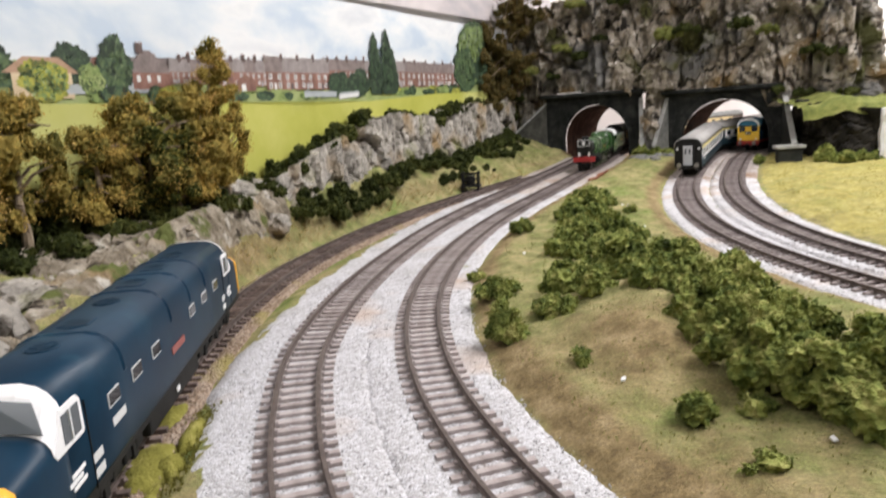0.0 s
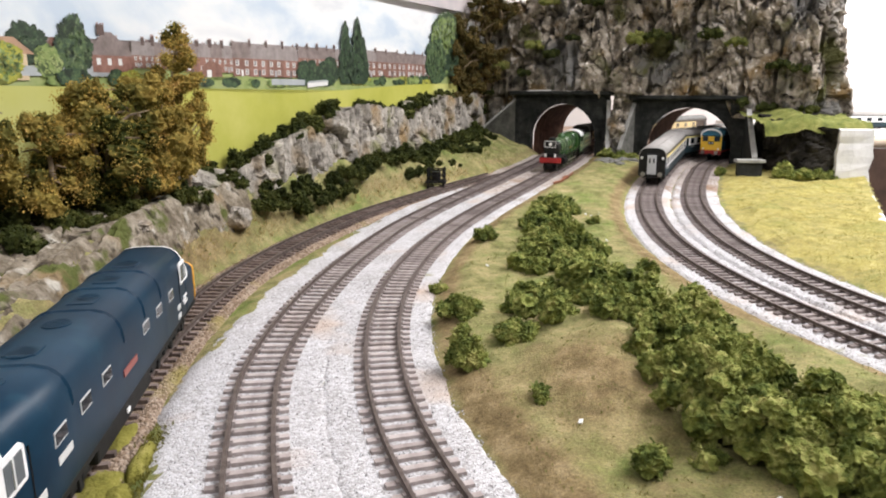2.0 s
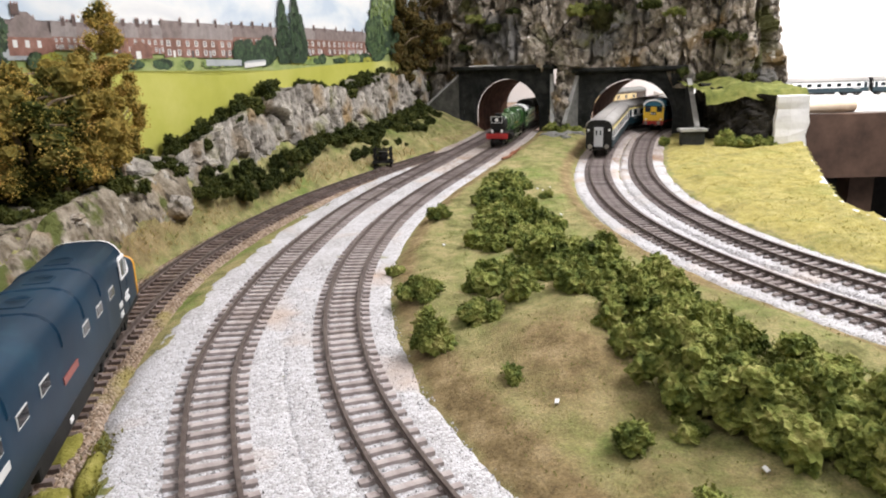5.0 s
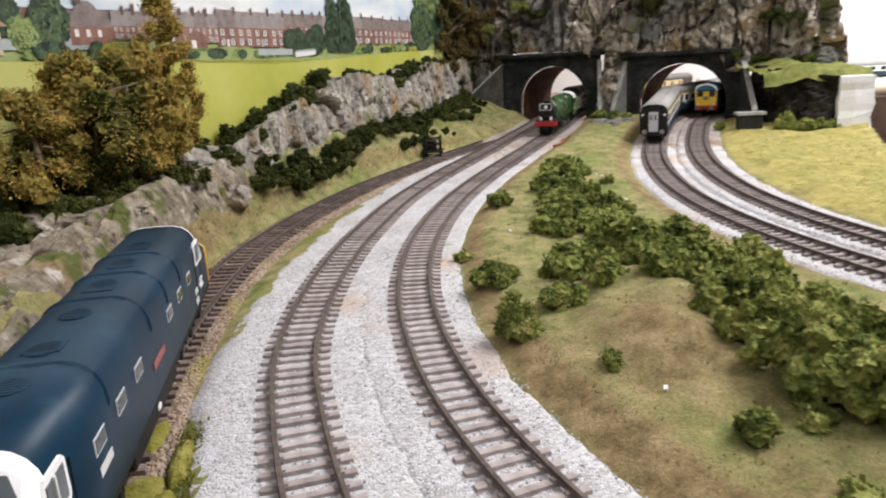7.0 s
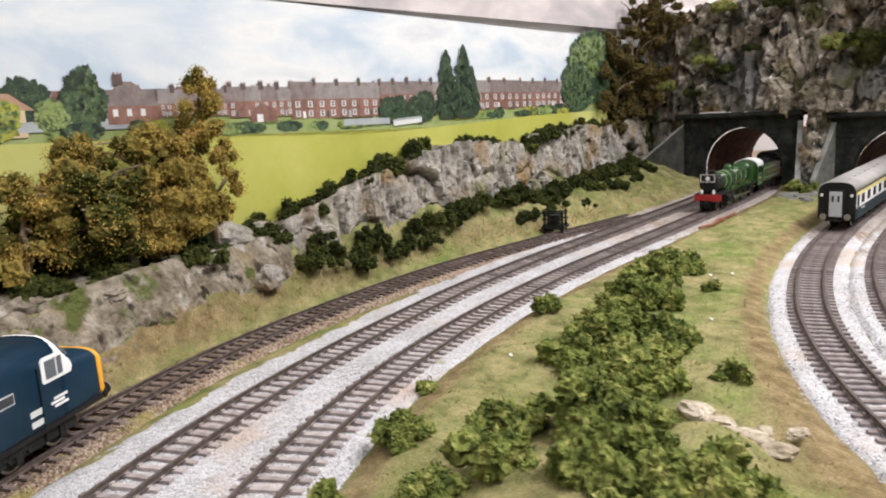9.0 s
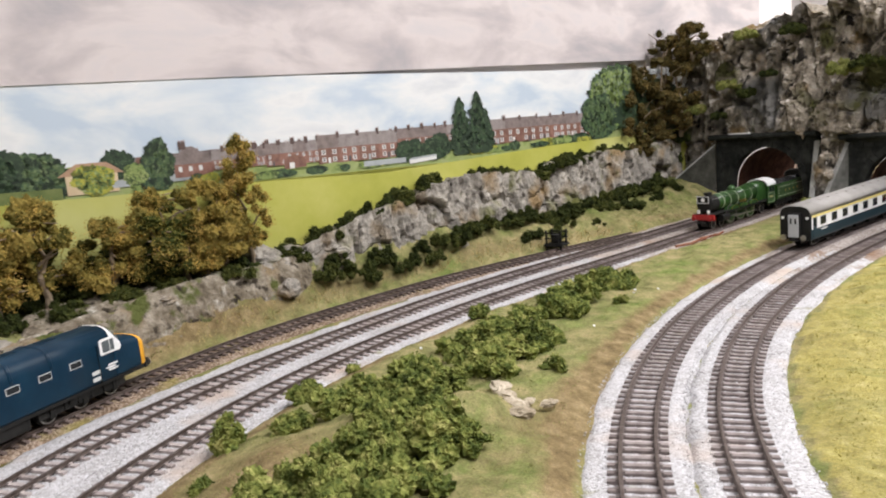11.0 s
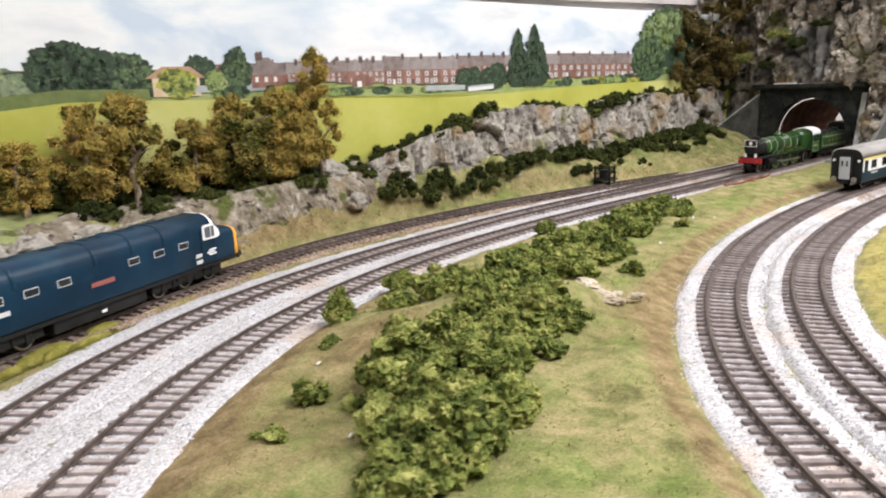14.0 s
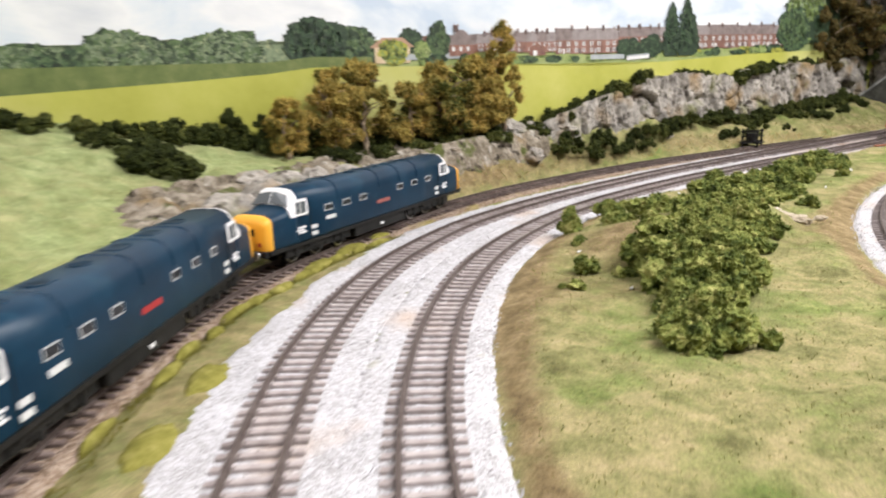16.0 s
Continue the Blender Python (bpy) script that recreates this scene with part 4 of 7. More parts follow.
tagged(link("yard_back_panel", box(BM(), 0.4, 2.3, 1.95, 1.97, -1.0, -0.035), M_BLACK), "dark panel closing the space below the yard", "panel", kind="structure")
bm = tube(BM(), (0.60, 1.50, 0.028), (0.84, 1.56, 0.028), 0.010, seg=16)
tagged(link("wooden_rod", bm, M_WOODPALE, smooth=False), "pale wooden rod lying at the yard edge", "rod")

# ---------------------------------------------------------------- rock faces


def blocks(p, su, sv, amp, seed):
    """Broken, bedded rock relief at a place: large joints, then smaller ones."""
    out = 0.0
    for k, (f, w) in enumerate(((0.62, 1.0), (1.45, 0.50), (3.4, 0.12))):
        q = Vector((p[0] * su * f, p[1] * su * f, p[2] * sv * f + seed + 7 * k))
        q += 0.30 * noise.noise_vector(q * 0.9)
        d, pts = noise.voronoi(q)
        cell = noise.noise(pts[0] * 3.7 + Vector((seed, 0, 0)))
        tilt = (q - pts[0]).dot(noise.noise_vector(pts[0] * 2.3)) * 1.1
        crack = max(0.0, 1 - (d[1] - d[0]) / 0.10)
        out += w * (cell * 1.2 + tilt - 0.75 * crack)
    return amp * (out + 0.14 * noise.fractal(q * 2.2, 1.0, 2.0, 4))


def rock_face(name, pts, zlo, zhi, cap, material, label, seed, amp=0.012, su=26, sv=30, res=0.0036, lean=0.0, side=1, flat=True):
    """A rock sheet along a plan line, standing from zlo to zhi and running back over its top; side: +1 faces the line's right."""
    c = Curve(pts, res)
    n = len(c.p)
    H = max(zhi(s / c.length) - zlo(s / c.length) for s in c.s)
    rows = max(4, int(H / res))
    caps = [0.15, 0.4, 0.7, 1.0]
    t = np.gradient(c.p, axis=0)
    t /= np.hypot(*t.T)[:, None]
    nor = side * np.c_[t[:, 1], -t[:, 0]]
    verts = []
    for i in range(n):
        f = c.s[i] / c.length
        a, b = zlo(f), zhi(f)
        for j in range(rows + 1):
            z = a + (b - a) * j / rows
            q = (c.p[i][0], c.p[i][1], z)
            d = blocks(q, su, sv, amp, seed) - lean * (z - a)
            edge = min(1.0, (j + 1) / 4)
            verts.append((q[0] + nor[i][0] * d * edge, q[1] + nor[i][1] * d * edge, z + (0.5 * blocks((q[1], q[0], z), su, sv, amp, seed + 5) if j > 2 else 0)))
        for k in caps:
            q = (c.p[i][0] - nor[i][0] * cap * k, c.p[i][1] - nor[i][1] * cap * k, b - (0.004 + 0.0) * k)
            verts.append((q[0] - nor[i][0] * lean * (b - a), q[1] - nor[i][1] * lean * (b - a), q[2] + 0.6 * blocks(q, su, sv, amp, seed + 3)))
    m = rows + 1 + len(caps)
    faces = [(i * m + j, (i + 1) * m + j, (i + 1) * m + j + 1, i * m + j + 1) for i in range(n - 1) for j in range(m - 1)]
    if side < 0:
        faces = [f[::-1] for f in faces]
    me = bpy.data.meshes.new(name)
    me.from_pydata(verts, [], faces)
    if not flat:
        me.polygons.foreach_set("use_smooth", [True] * len(faces))
    me.materials.append(material)
    return tagged(new(name, me), label, "rock face", kind="structure")


def po(u, off=0.0):
    q = PO_P + PO_D * u + PO_N * off
    return (q.x, q.y)


def lerp(keys):
    xs, ys = zip(*keys)
    return lambda f: float(np.interp(f, xs, ys))


# the cutting's grey wall along the back, its top given along its length
WALL_TOP = [(0.655, 0.050), (0.70, 0.062), (0.756, 0.076), (0.792, 0.088), (0.845, 0.095), (0.875, 0.110), (0.935, 0.113), (1.03, 0.108), (1.075, 0.101), (1.095, 0.114), (1.16, 0.117), (1.21, 0.121), (1.27, 0.117), (1.41, 0.13)]


def wall_top(f):
    return float(np.interp(0.655 + 0.755 * f, *zip(*WALL_TOP)))


rock_face("rock_wall", [(-0.175, 0.655), (-0.158, 0.70), (-0.138, 0.78), (-0.121, 0.845), (-0.099, 0.932), (-0.075, 1.03), (-0.046, 1.146), (-0.018, 1.25), (0.003, 1.342), (0.02, 1.41)],
          lerp([(0, 0.02), (0.3, 0.012), (1, 0.0)]), wall_top, 0.05, M_ROCK_PALE,
          "grey limestone cutting wall with cracked vertical beds", 2.0, amp=0.0095, su=24, sv=13, lean=0.10)
# the big crag over the tunnels, in pieces above each portal
TOP = lerp([(0, 0.30), (0.3, 0.285), (0.5, 0.30), (0.75, 0.29), (1, 0.275)])
rock_face("rock_crag", [po(-0.30, 0.06), po(-0.20, 0.035), po(-0.12, 0.020), po(-0.06, 0.012), po(-0.012, 0.006), po(0.0, 0.004), po(0.08, 0.004), po(0.17, 0.006), po(0.25, 0.004), po(0.33, 0.004), po(0.40, 0.008), po(0.46, 0.008), po(0.495, -0.004),
          po(0.508, -0.06), po(0.508, -0.16)], lerp([(0, 0.0), (0.288, 0.0), (0.298, 0.127), (0.50, 0.126), (0.515, 0.119), (0.685, 0.119), (0.70, 0.085), (1, 0.075)]), TOP, 0.16, M_ROCK, "tall weathered limestone crag above the tunnel mouths", 5.0, amp=0.023, su=27, sv=15, lean=0.06)
rock_face("rock_pier", [po(0.158, -0.012), po(0.168, 0.010), po(0.180, 0.024), po(0.200, 0.026), po(0.214, 0.012), po(0.226, -0.012)], lerp([(0, -0.005), (1, -0.005)]), lerp([(0, 0.14), (1, 0.14)]), 0.03, M_ROCK,
          "narrow rock pier between the two tunnel portals", 8.0, amp=0.008, su=40, sv=36, lean=0.08)
rock_face("rock_flank", [po(-0.17, 0.045), po(-0.11, 0.018), po(-0.06, 0.004), po(-0.03, -0.004), po(0.01, -0.014)], lerp([(0, 0.0), (1, 0.0)]), lerp([(0, 0.15), (1, 0.15)]), 0.04, M_ROCK, "rock flank beside the tunnel portal", 9.0, amp=0.012, su=30, sv=30)
# the ledge beyond the right-hand portal, its shade put into the rock colour, with its plastered end
rock_face("rock_ledge", [(0.415, 1.215), (0.425, 1.16), (0.437, 1.125), (0.455, 1.112), (0.475, 1.108), (0.495, 1.105)], lerp([(0, -0.01), (1, -0.01)]), lerp([(0, 0.096), (0.5, 0.086), (1, 0.078)]), 0.12, M_ROCK_SHADE,
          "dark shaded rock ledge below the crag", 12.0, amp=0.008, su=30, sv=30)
bm = BM()
rings = []
for k in range(13):
    z = -0.03 + 0.107 * k / 12
    w = [0.003 * noise.noise(Vector((z * 60, j * 3.1, 2))) for j in range(6)]
    rings.append([(0.494 + w[0], 1.096 + w[1], z), (0.512 + w[2], 1.094 + w[1], z), (0.537 + w[2], 1.097 + w[3], z), (0.541 + w[4], 1.13, z), (0.541 + w[4], 1.26, z), (0.498, 1.26, z)])
loft(bm, rings)
tagged(link("plaster_end", bm, M_PLASTER, smooth=False), "rough white plaster end of the unfinished hillside", "plaster block", kind="structure")
bm = BM()
rows = []
for i in range(23):
    x = 0.405 + 0.140 * i / 22
    rows.append([(x, 1.112 + 0.15 * j / 24, 0.083 + 0.012 * (j / 24) + 0.010 * exp(-((x - 0.46) / 0.02) ** 2) + 0.004 * fbm(x, j * 0.01, 50) - (0.016 if j == 0 else 0.005 if j == 1 else 0)) for j in range(25)])
loft(bm, rows, closed=False)
turf = link("turf", bm, M_BUSH_LIGHT, smooth=True)
tagged(turf, "green turf covering the top of the rock ledge", "turf", kind="structure")

# ---------------------------------------------------------------- tunnel portals


def pol(u, z, off):
    q = PO_P + PO_D * u + PO_N * off
    return Vector((q.x, q.y, z))


def arch_points(c, w, zs, zt, n=18):
    """Corners of an arch opening, from its left foot over the crown to its right foot."""
    pts = [(c - w / 2, -0.01)]
    for i in range(n + 1):
        a = pi - pi * i / n
        pts.append((c + w / 2 * cos(a), zs + (zt - zs) * sin(a)))
    return pts + [(c + w / 2, -0.01)]


def portal(u0, u1, c, w, zs, zt, ztop, label):
    root = empty("tunnel_portal", label, "tunnel portal", "tunnel portals")
    ar = arch_points(c, w, zs, zt)
    out = []
    n = len(ar)
    for i, (u, z) in enumerate(ar):
        f = i / (n - 1)
        if f < 0.30:
            out.append((u0, -0.01 + (ztop + 0.01) * f / 0.30))
        elif f > 0.70:
            out.append((u1, -0.01 + (ztop + 0.01) * (1 - f) / 0.30))
        else:
            out.append((u0 + (u1 - u0) * (f - 0.30) / 0.40, ztop))
    bm = BM()
    F, B, FI, BI = ([bm.verts.new(pol(u, z, o)) for u, z in L] for L, o in ((out, 0.0), (out, -0.012), (ar, 0.0), (ar, -0.012)))
    for i in range(n - 1):
        bm.faces.new((F[i], F[i + 1], FI[i + 1], FI[i]))
        bm.faces.new((B[i + 1], B[i], BI[i], BI[i + 1]))
        bm.faces.new((F[i + 1], F[i], B[i], B[i + 1]))
        bm.faces.new((FI[i], FI[i + 1], BI[i + 1], BI[i]))
    bmesh.ops.recalc_face_normals(bm, faces=bm.faces)
    wall = part("headwall", bm, M_PORTAL, root)
    # ring stones round the opening
    k = 23
    for i in range(k):
        a0, a1 = pi - pi * (i + 0.06) / k, pi - pi * (i + 0.94) / k
        bm = BM()
        ring = []
        for o in (0.0, 0.0022):
            ring.append([pol(c + (w / 2 + r) * cos(a), zs + (zt - zs + r) * sin(a), o) for a, r in ((a0, 0.0003), (a1, 0.0003), (a1, 0.009), (a0, 0.009))])
        loft(bm, ring)
        part("ring_stone", bm, M_PORTAL, wall)
    # courses of stone blocks on the face
    rnd = random.Random(int(c * 1000))
    z = 0.002
    while z < ztop - 0.006:
        u = u0 + 0.001 - rnd.uniform(0, 0.006)
        while u < u1 - 0.003:
            ln = rnd.uniform(0.010, 0.016)
            a, b = max(u0 + 0.0008, u), min(u1 - 0.0008, u + ln)
            mid, zc = (a + b) / 2, z + 0.0035
            inside = abs(mid - c) < w / 2 + 0.012 + (b - a) / 2 and (zc < zs or ((mid - c) / (w / 2 + 0.016)) ** 2 + ((zc - zs) / (zt - zs + 0.014)) ** 2 < 1)
            if b - a > 0.004 and not inside:
                bm = BM()
                loft(bm, [[pol(x, y, o) for x, y in ((a + s, z + s), (b - 0.0008 - s, z + s), (b - 0.0008 - s, z + 0.0062 - s), (a + s, z + 0.0062 - s))] for o, s in ((-0.001, 0), (0.0008, 0), (0.0012, 0.0004))])
                part("stone_block", bm, M_PORTAL, wall)
            u += ln
        z += 0.007
    # string course and parapet
    bm = BM()
    loft(bm, [[pol(u, z, o) for o, z in ((-0.012, ztop - 0.008), (0.008, ztop - 0.008), (0.012, ztop - 0.005), (0.012, ztop - 0.001), (0.009, ztop), (-0.012, ztop))] for u in (u0 - 0.006, u1 + 0.006)])
    part("coping", bm, M_PORTAL, root, "dark stone coping course")
    bm = BM()
    rings = []
    for o in (-0.012, -0.05, -0.10, -0.16):
        rings.append([pol(u, z, o) for u, z in arch_points(c, w - 0.002, zs, zt - 0.001)])
    loft(bm, rings, closed=False)
    part("tunnel_lining", bm, M_LINING, root, "brown brick tunnel lining", True)
    return root


def wing(root, a, b, thick, material, label=""):
    """A sloping wing wall between two plan points (x, y, top height)."""
    d = Vector((b[0] - a[0], b[1] - a[1], 0)).normalized()
    s = Vector((-d.y, d.x, 0)) * thick / 2
    bm = BM()
    rings = []
    for q in (a, b):
        p = Vector((q[0], q[1], 0))
        rings.append([p - s + Vector((0, 0, -0.01)), p + s + Vector((0, 0, -0.01)), p + s + Vector((0, 0, q[2])), p - s + Vector((0, 0, q[2]))])
    loft(bm, rings)
    w = part("wing_wall", bm, material, root, label)
    bm = BM()
    rings = []
    s2 = s * 1.15
    for q in (a, b):
        p = Vector((q[0], q[1], q[2]))
        rings.append([p - s2, p + s2, p + s2 + Vector((0, 0, 0.003)), p - s2 + Vector((0, 0, 0.003))])
    loft(bm, rings)
    part("wing_coping", bm, M_COPING, w, "pale worn coping stone")
    return w


pa = portal(-0.002, 0.170, 0.089, 0.120, 0.046, 0.104, 0.126, "dark stone double-track tunnel portal below the crag")
wing(pa, (*po(-0.003, 0.0), 0.110), (*po(-0.052, 0.045), 0.055), 0.006, M_WING_SHADE, "grey stone sloping abutment")
wing(pa, (*po(0.171, 0.0), 0.108), (*po(0.183, 0.035), 0.018), 0.006, M_PORTAL)
pb = portal(0.214, 0.388, 0.303, 0.132, 0.040, 0.100, 0.119, "dark stone curved-track tunnel portal with long wing wall")
wing(pb, (*po(0.214, 0.0), 0.104), (*po(0.202, 0.035), 0.03), 0.006, M_ABUT, "grey stone sloping abutment")
wing(pb, (*po(0.389, 0.0), 0.108), (0.396, 1.118, 0.036), 0.006, M_PORTAL)
bm = BM()
box(bm, 0.372, 0.403, 1.104, 1.118, -0.012, 0.032, 0.0008)
shed = part("end_pier", bm, M_PORTAL, pb, "black stone pier at the wing wall's foot")
part("pier_cap", box(BM(), 0.369, 0.406, 1.101, 1.121, 0.032, 0.036, 0.0006), M_COPING, shed, "pale pier cap stone")
bm = BM()
loft(bm, [[pol(u, z, o) for o, z in ((0.006, 0.1262), (0.011, 0.1262), (0.011, 0.128), (0.006, 0.128))] for u in (0.030, 0.068)])
tagged(link("white_strip", bm, M_WHITE), "short white plastic strip lying on the portal coping", "strip")

# boulders by the pier foot and along the bank


def boulder(x, y, z, r, material, seed, squash=0.6, turn=0.0, label="grey limestone boulder half sunk in the bank", group="bank boulders"):
    bm = BM()
    bmesh.ops.create_icosphere(bm, subdivisions=3, radius=1.0)
    for v in bm.verts:
        c = v.co.copy()
        d, pts = noise.voronoi(c * 1.5 + Vector((seed, 0, 0)))
        k = 1 + 0.30 * noise.noise(pts[0] * 2.3) - 0.18 * max(0, 1 - (d[1] - d[0]) / 0.2) + 0.10 * noise.noise(c * 3.5 + Vector((0, seed, 0)))
        v.co = Vector((c.x * 1.25, c.y * 0.85, c.z * squash)) * k
    bmesh.ops.transform(bm, matrix=pose(x, y, z, 0, 0, turn) @ Matrix.Scale(r, 4), verts=bm.verts)
    return tagged(link("boulder", bm, material, smooth=False), label, "boulder", group)


for i, (x, y, r) in enumerate([(0.206, 1.235, 0.014), (0.222, 1.225, 0.012), (0.236, 1.245, 0.013), (0.225, 1.205, 0.009), (0.247, 1.238, 0.012), (0.212, 1.21, 0.008)]):
    boulder(x, y, 0.018, r, M_ABUT, 40 + i, 0.5, 40 * i, "pale grey loose stone beside the coach track", "loose stones")
for i, (x, y, r) in enumerate([(0.160, 0.550, 0.008), (0.170, 0.541, 0.006), (0.180, 0.530, 0.0075), (0.190, 0.521, 0.007), (0.198, 0.540, 0.0045), (0.186, 0.538, 0.004)]):
    boulder(x, y, 0.010, r, M_ROCK_CREAM, 60 + i, 0.5, 137 + 25 * i, "cream weathered rock among the bushes", "rocks in the bushes")


def rock_terrace():
    """Bedded grey slabs in stepped courses breaking through the grass of the bank behind the siding."""
    s0, s1 = T1.near_y(0.19), T1.near_y(0.80)
    ns, no = int((s1 - s0) / 0.0022), 46
    pts = []
    for i in range(ns + 1):
        s = s0 + (s1 - s0) * i / ns
        p, d = T1.at(s), T1.dirn(s)
        for j in range(no + 1):
            o = 0.030 + 0.100 * j / no
            pts.append((p[0] - d[1] * o, p[1] + d[0] * o, s, o))
    z = ground_height(np.array([(a, b) for a, b, c, d in pts]))[0]
    verts = []
    for (x, y, s, o), zz in zip(pts, z):
        h = 0.0
        for k, (fs, fo, w) in enumerate(((13, 42, 1.0), (34, 80, 0.42))):
            q = Vector((s * fs, o * fo, 4.0 * k))
            q += 0.35 * noise.noise_vector(q * 0.8)
            d, f = noise.voronoi(q)
            tilt = (q - f[0]).dot(noise.noise_vector(f[0] * 2.3))
            h += w * (0.0062 * noise.noise(f[0] * 2.9) + 0.0040 * tilt - 0.0075 * max(0.0, 1 - (d[1] - d[0]) / 0.13))
        patch = noise.noise(Vector((s * 9, o * 14, 3.0)))
        fade = min(1, (s - s0) / 0.05) * min(1, (s1 - s) / 0.12) * min(1.0, (o - 0.028) / 0.016) * min(1.0, (0.132 - o) / 0.015)
        h = -0.006 + fade * (0.0125 + h + 0.0050 * patch + 0.0016 * noise.fractal(q * 2.2, 1.0, 2.0, 4))
        verts.append((x, y, zz + h))
    m = no + 1
    faces = [((i + 1) * m + j, (i + 1) * m + j + 1, i * m + j + 1, i * m + j) for i in range(ns) for j in range(no)]
    me = bpy.data.meshes.new("rock_terrace")
    me.from_pydata(verts, [], faces)
    me.materials.append(M_TERRACE)
    tagged(new("rock_terrace", me), "bedded grey brown rock slabs on the bank behind the siding", "rock ledge", kind="structure")


rock_terrace()
rnd = random.Random(5)
for k in range(16):
    s = T1.near_y(rnd.uniform(0.22, 0.78))
    o = rnd.uniform(0.05, 0.115)
    p, d = T1.at(s), T1.dirn(s)
    x, y = p[0] - d[1] * o, p[1] + d[0] * o
    r = rnd.uniform(0.009, 0.016)
    boulder(x, y, height_at(x, y) + 0.1 * r, r, M_ROCK_PALE, k * 1.7, rnd.uniform(0.4, 0.6), math.degrees(atan2(d[1], d[0])) + rnd.uniform(-25, 25))
for i, (x, y, r) in enumerate([(-0.115, 0.275, 0.026), (-0.140, 0.305, 0.022), (-0.098, 0.235, 0.020), (-0.150, 0.345, 0.020), (-0.195, 0.665, 0.020), (-0.183, 0.70, 0.018), (-0.155, 0.665, 0.014)]):
    boulder(x, y, height_at(x, y) + 0.004, r, M_ROCK_PALE, 90 + i, 0.75, 50 * i, "tall brownish rock outcrop behind the siding", "rock outcrops")

# ---------------------------------------------------------------- foliage
LUMP_BANK = []


def lump_bank():
    """A few craggy foam shapes as arrays, from which bushes are put together."""
    for k in range(8):
        bm = BM()
        bmesh.ops.create_icosphere(bm, subdivisions=3, radius=1.0)
        for v in bm.verts:
            c = v.co.copy()
            o = Vector((k * 5.3, k * 2.1, 0))
            ridge = 1 - 2 * abs(noise.noise(c * 2.6 + o))
            v.co = c * (0.62 + 0.42 * ridge + 0.40 * noise.noise(c * 1.4 + o) + 0.42 * noise.noise(c * 6.5 - o))
        bm.verts.index_update()
        LUMP_BANK.append((np.array([v.co[:] for v in bm.verts]), np.array([[v.index for v in f.verts] for f in bm.faces])))
        bm.free()


lump_bank()


def clump_mesh(name, spots, seed, flakes=22, flake=0.0009):
    """spots: (x, y, z, radius). Lumps with small loose flakes of scatter on them."""
    rnd = np.random.RandomState(seed)
    V, F, n = [], [], 0
    for x, y, z, r in spots:
        v, f = LUMP_BANK[rnd.randint(8)]
        a = rnd.uniform(0, 6.28)
        R = np.array([[cos(a), -sin(a), 0], [sin(a), cos(a), 0], [0, 0, 1]])
        w = (v * rnd.uniform(0.75, 1.3, 3)) @ R.T * r
        w = w + [x, y, z]
        V.append(w)
        F += (f + n).tolist()
        n += len(w)
        d = rnd.normal(size=(flakes, 3))
        d[:, 2] = np.abs(d[:, 2]) * 1.0 - 0.25
        d /= np.linalg.norm(d, axis=1)[:, None]
        c = d * r * rnd.uniform(0.95, 1.22, (flakes, 1)) + [x, y, z]
        tri = (c[:, None] + rnd.normal(size=(flakes, 3, 3)) * flake).reshape(-1, 3)
        V.append(tri)
        F += [[n + 3 * i, n + 3 * i + 1, n + 3 * i + 2] for i in range(flakes)]
        n += 3 * flakes
    me = bpy.data.meshes.new(name)
    me.from_pydata(np.concatenate(V).tolist(), [], F)
    me.polygons.foreach_set("use_smooth", [False] * len(F))
    return me


def bush(x, y, r, h, material, seed, label, group, lump=0.0050, z=None, dens=1.0):
    """A foam bush: a heap of lumps on the ground at (x, y), r across its half and h high."""
    rnd = random.Random(seed)
    z0 = height_at(x, y) if z is None else z
    n = max(4, int(dens * 1.5 * (r / lump) ** 2 * (0.6 + h / r * 0.5)))
    spots = []
    n = int(n * 0.8)
    for i in range(n):
        a, q = rnd.uniform(0, 6.28), sqrt(rnd.random()) * r
        top = h * sqrt(max(0.0, 1 - (q / r) ** 2)) * rnd.uniform(0.55, 1.1)
        rr = lump * rnd.uniform(0.6, 1.25)
        spots.append((x + q * cos(a), y + q * sin(a), z0 + max(rr * 0.3, top - rr * 0.4), rr))
        if top > lump * 2:
            spots.append((x + q * cos(a), y + q * sin(a), z0 + top * 0.4, rr * 1.2))
    me = clump_mesh("bush", spots, seed)
    me.materials.append(material)
    return tagged(new("bush", me), label, "bush", group)


# the gorse ridge between the running lines: (x, y, half width, height)
RIDGE = [(0.128, 0.850, 0.014, 0.020), (0.112, 0.815, 0.022, 0.024), (0.104, 0.770, 0.028, 0.026), (0.110, 0.715, 0.034, 0.028), (0.116, 0.655, 0.040, 0.028), (0.110, 0.600, 0.044, 0.027),
         (0.118, 0.550, 0.044, 0.028), (0.128, 0.500, 0.044, 0.028), (0.160, 0.452, 0.038, 0.030), (0.178, 0.405, 0.038, 0.032), (0.195, 0.355, 0.038, 0.034), (0.216, 0.305, 0.034, 0.032), (0.244, 0.262, 0.028, 0.026)]
rs = random.Random(77)
k = 0
for (x0, y0, w0, h0), (x1, y1, w1, h1) in zip(RIDGE, RIDGE[1:]):
    for i in range(4):
        t = rs.random()
        x, y, w, h = x0 + (x1 - x0) * t, y0 + (y1 - y0) * t, w0 + (w1 - w0) * t, h0 + (h1 - h0) * t
        o = rs.uniform(-0.85, 0.85)
        r = rs.uniform(0.013, 0.021)
        px, py = x + o * max(0.002, w - r), y + rs.uniform(-0.01, 0.01)
        bush(px, py, r, h * rs.uniform(0.55, 1.0) * (1 - 0.35 * abs(o)), M_BUSH, 300 + k, "olive green foam gorse bush in the central thicket", "thicket bushes", lump=0.0052)
        k += 1
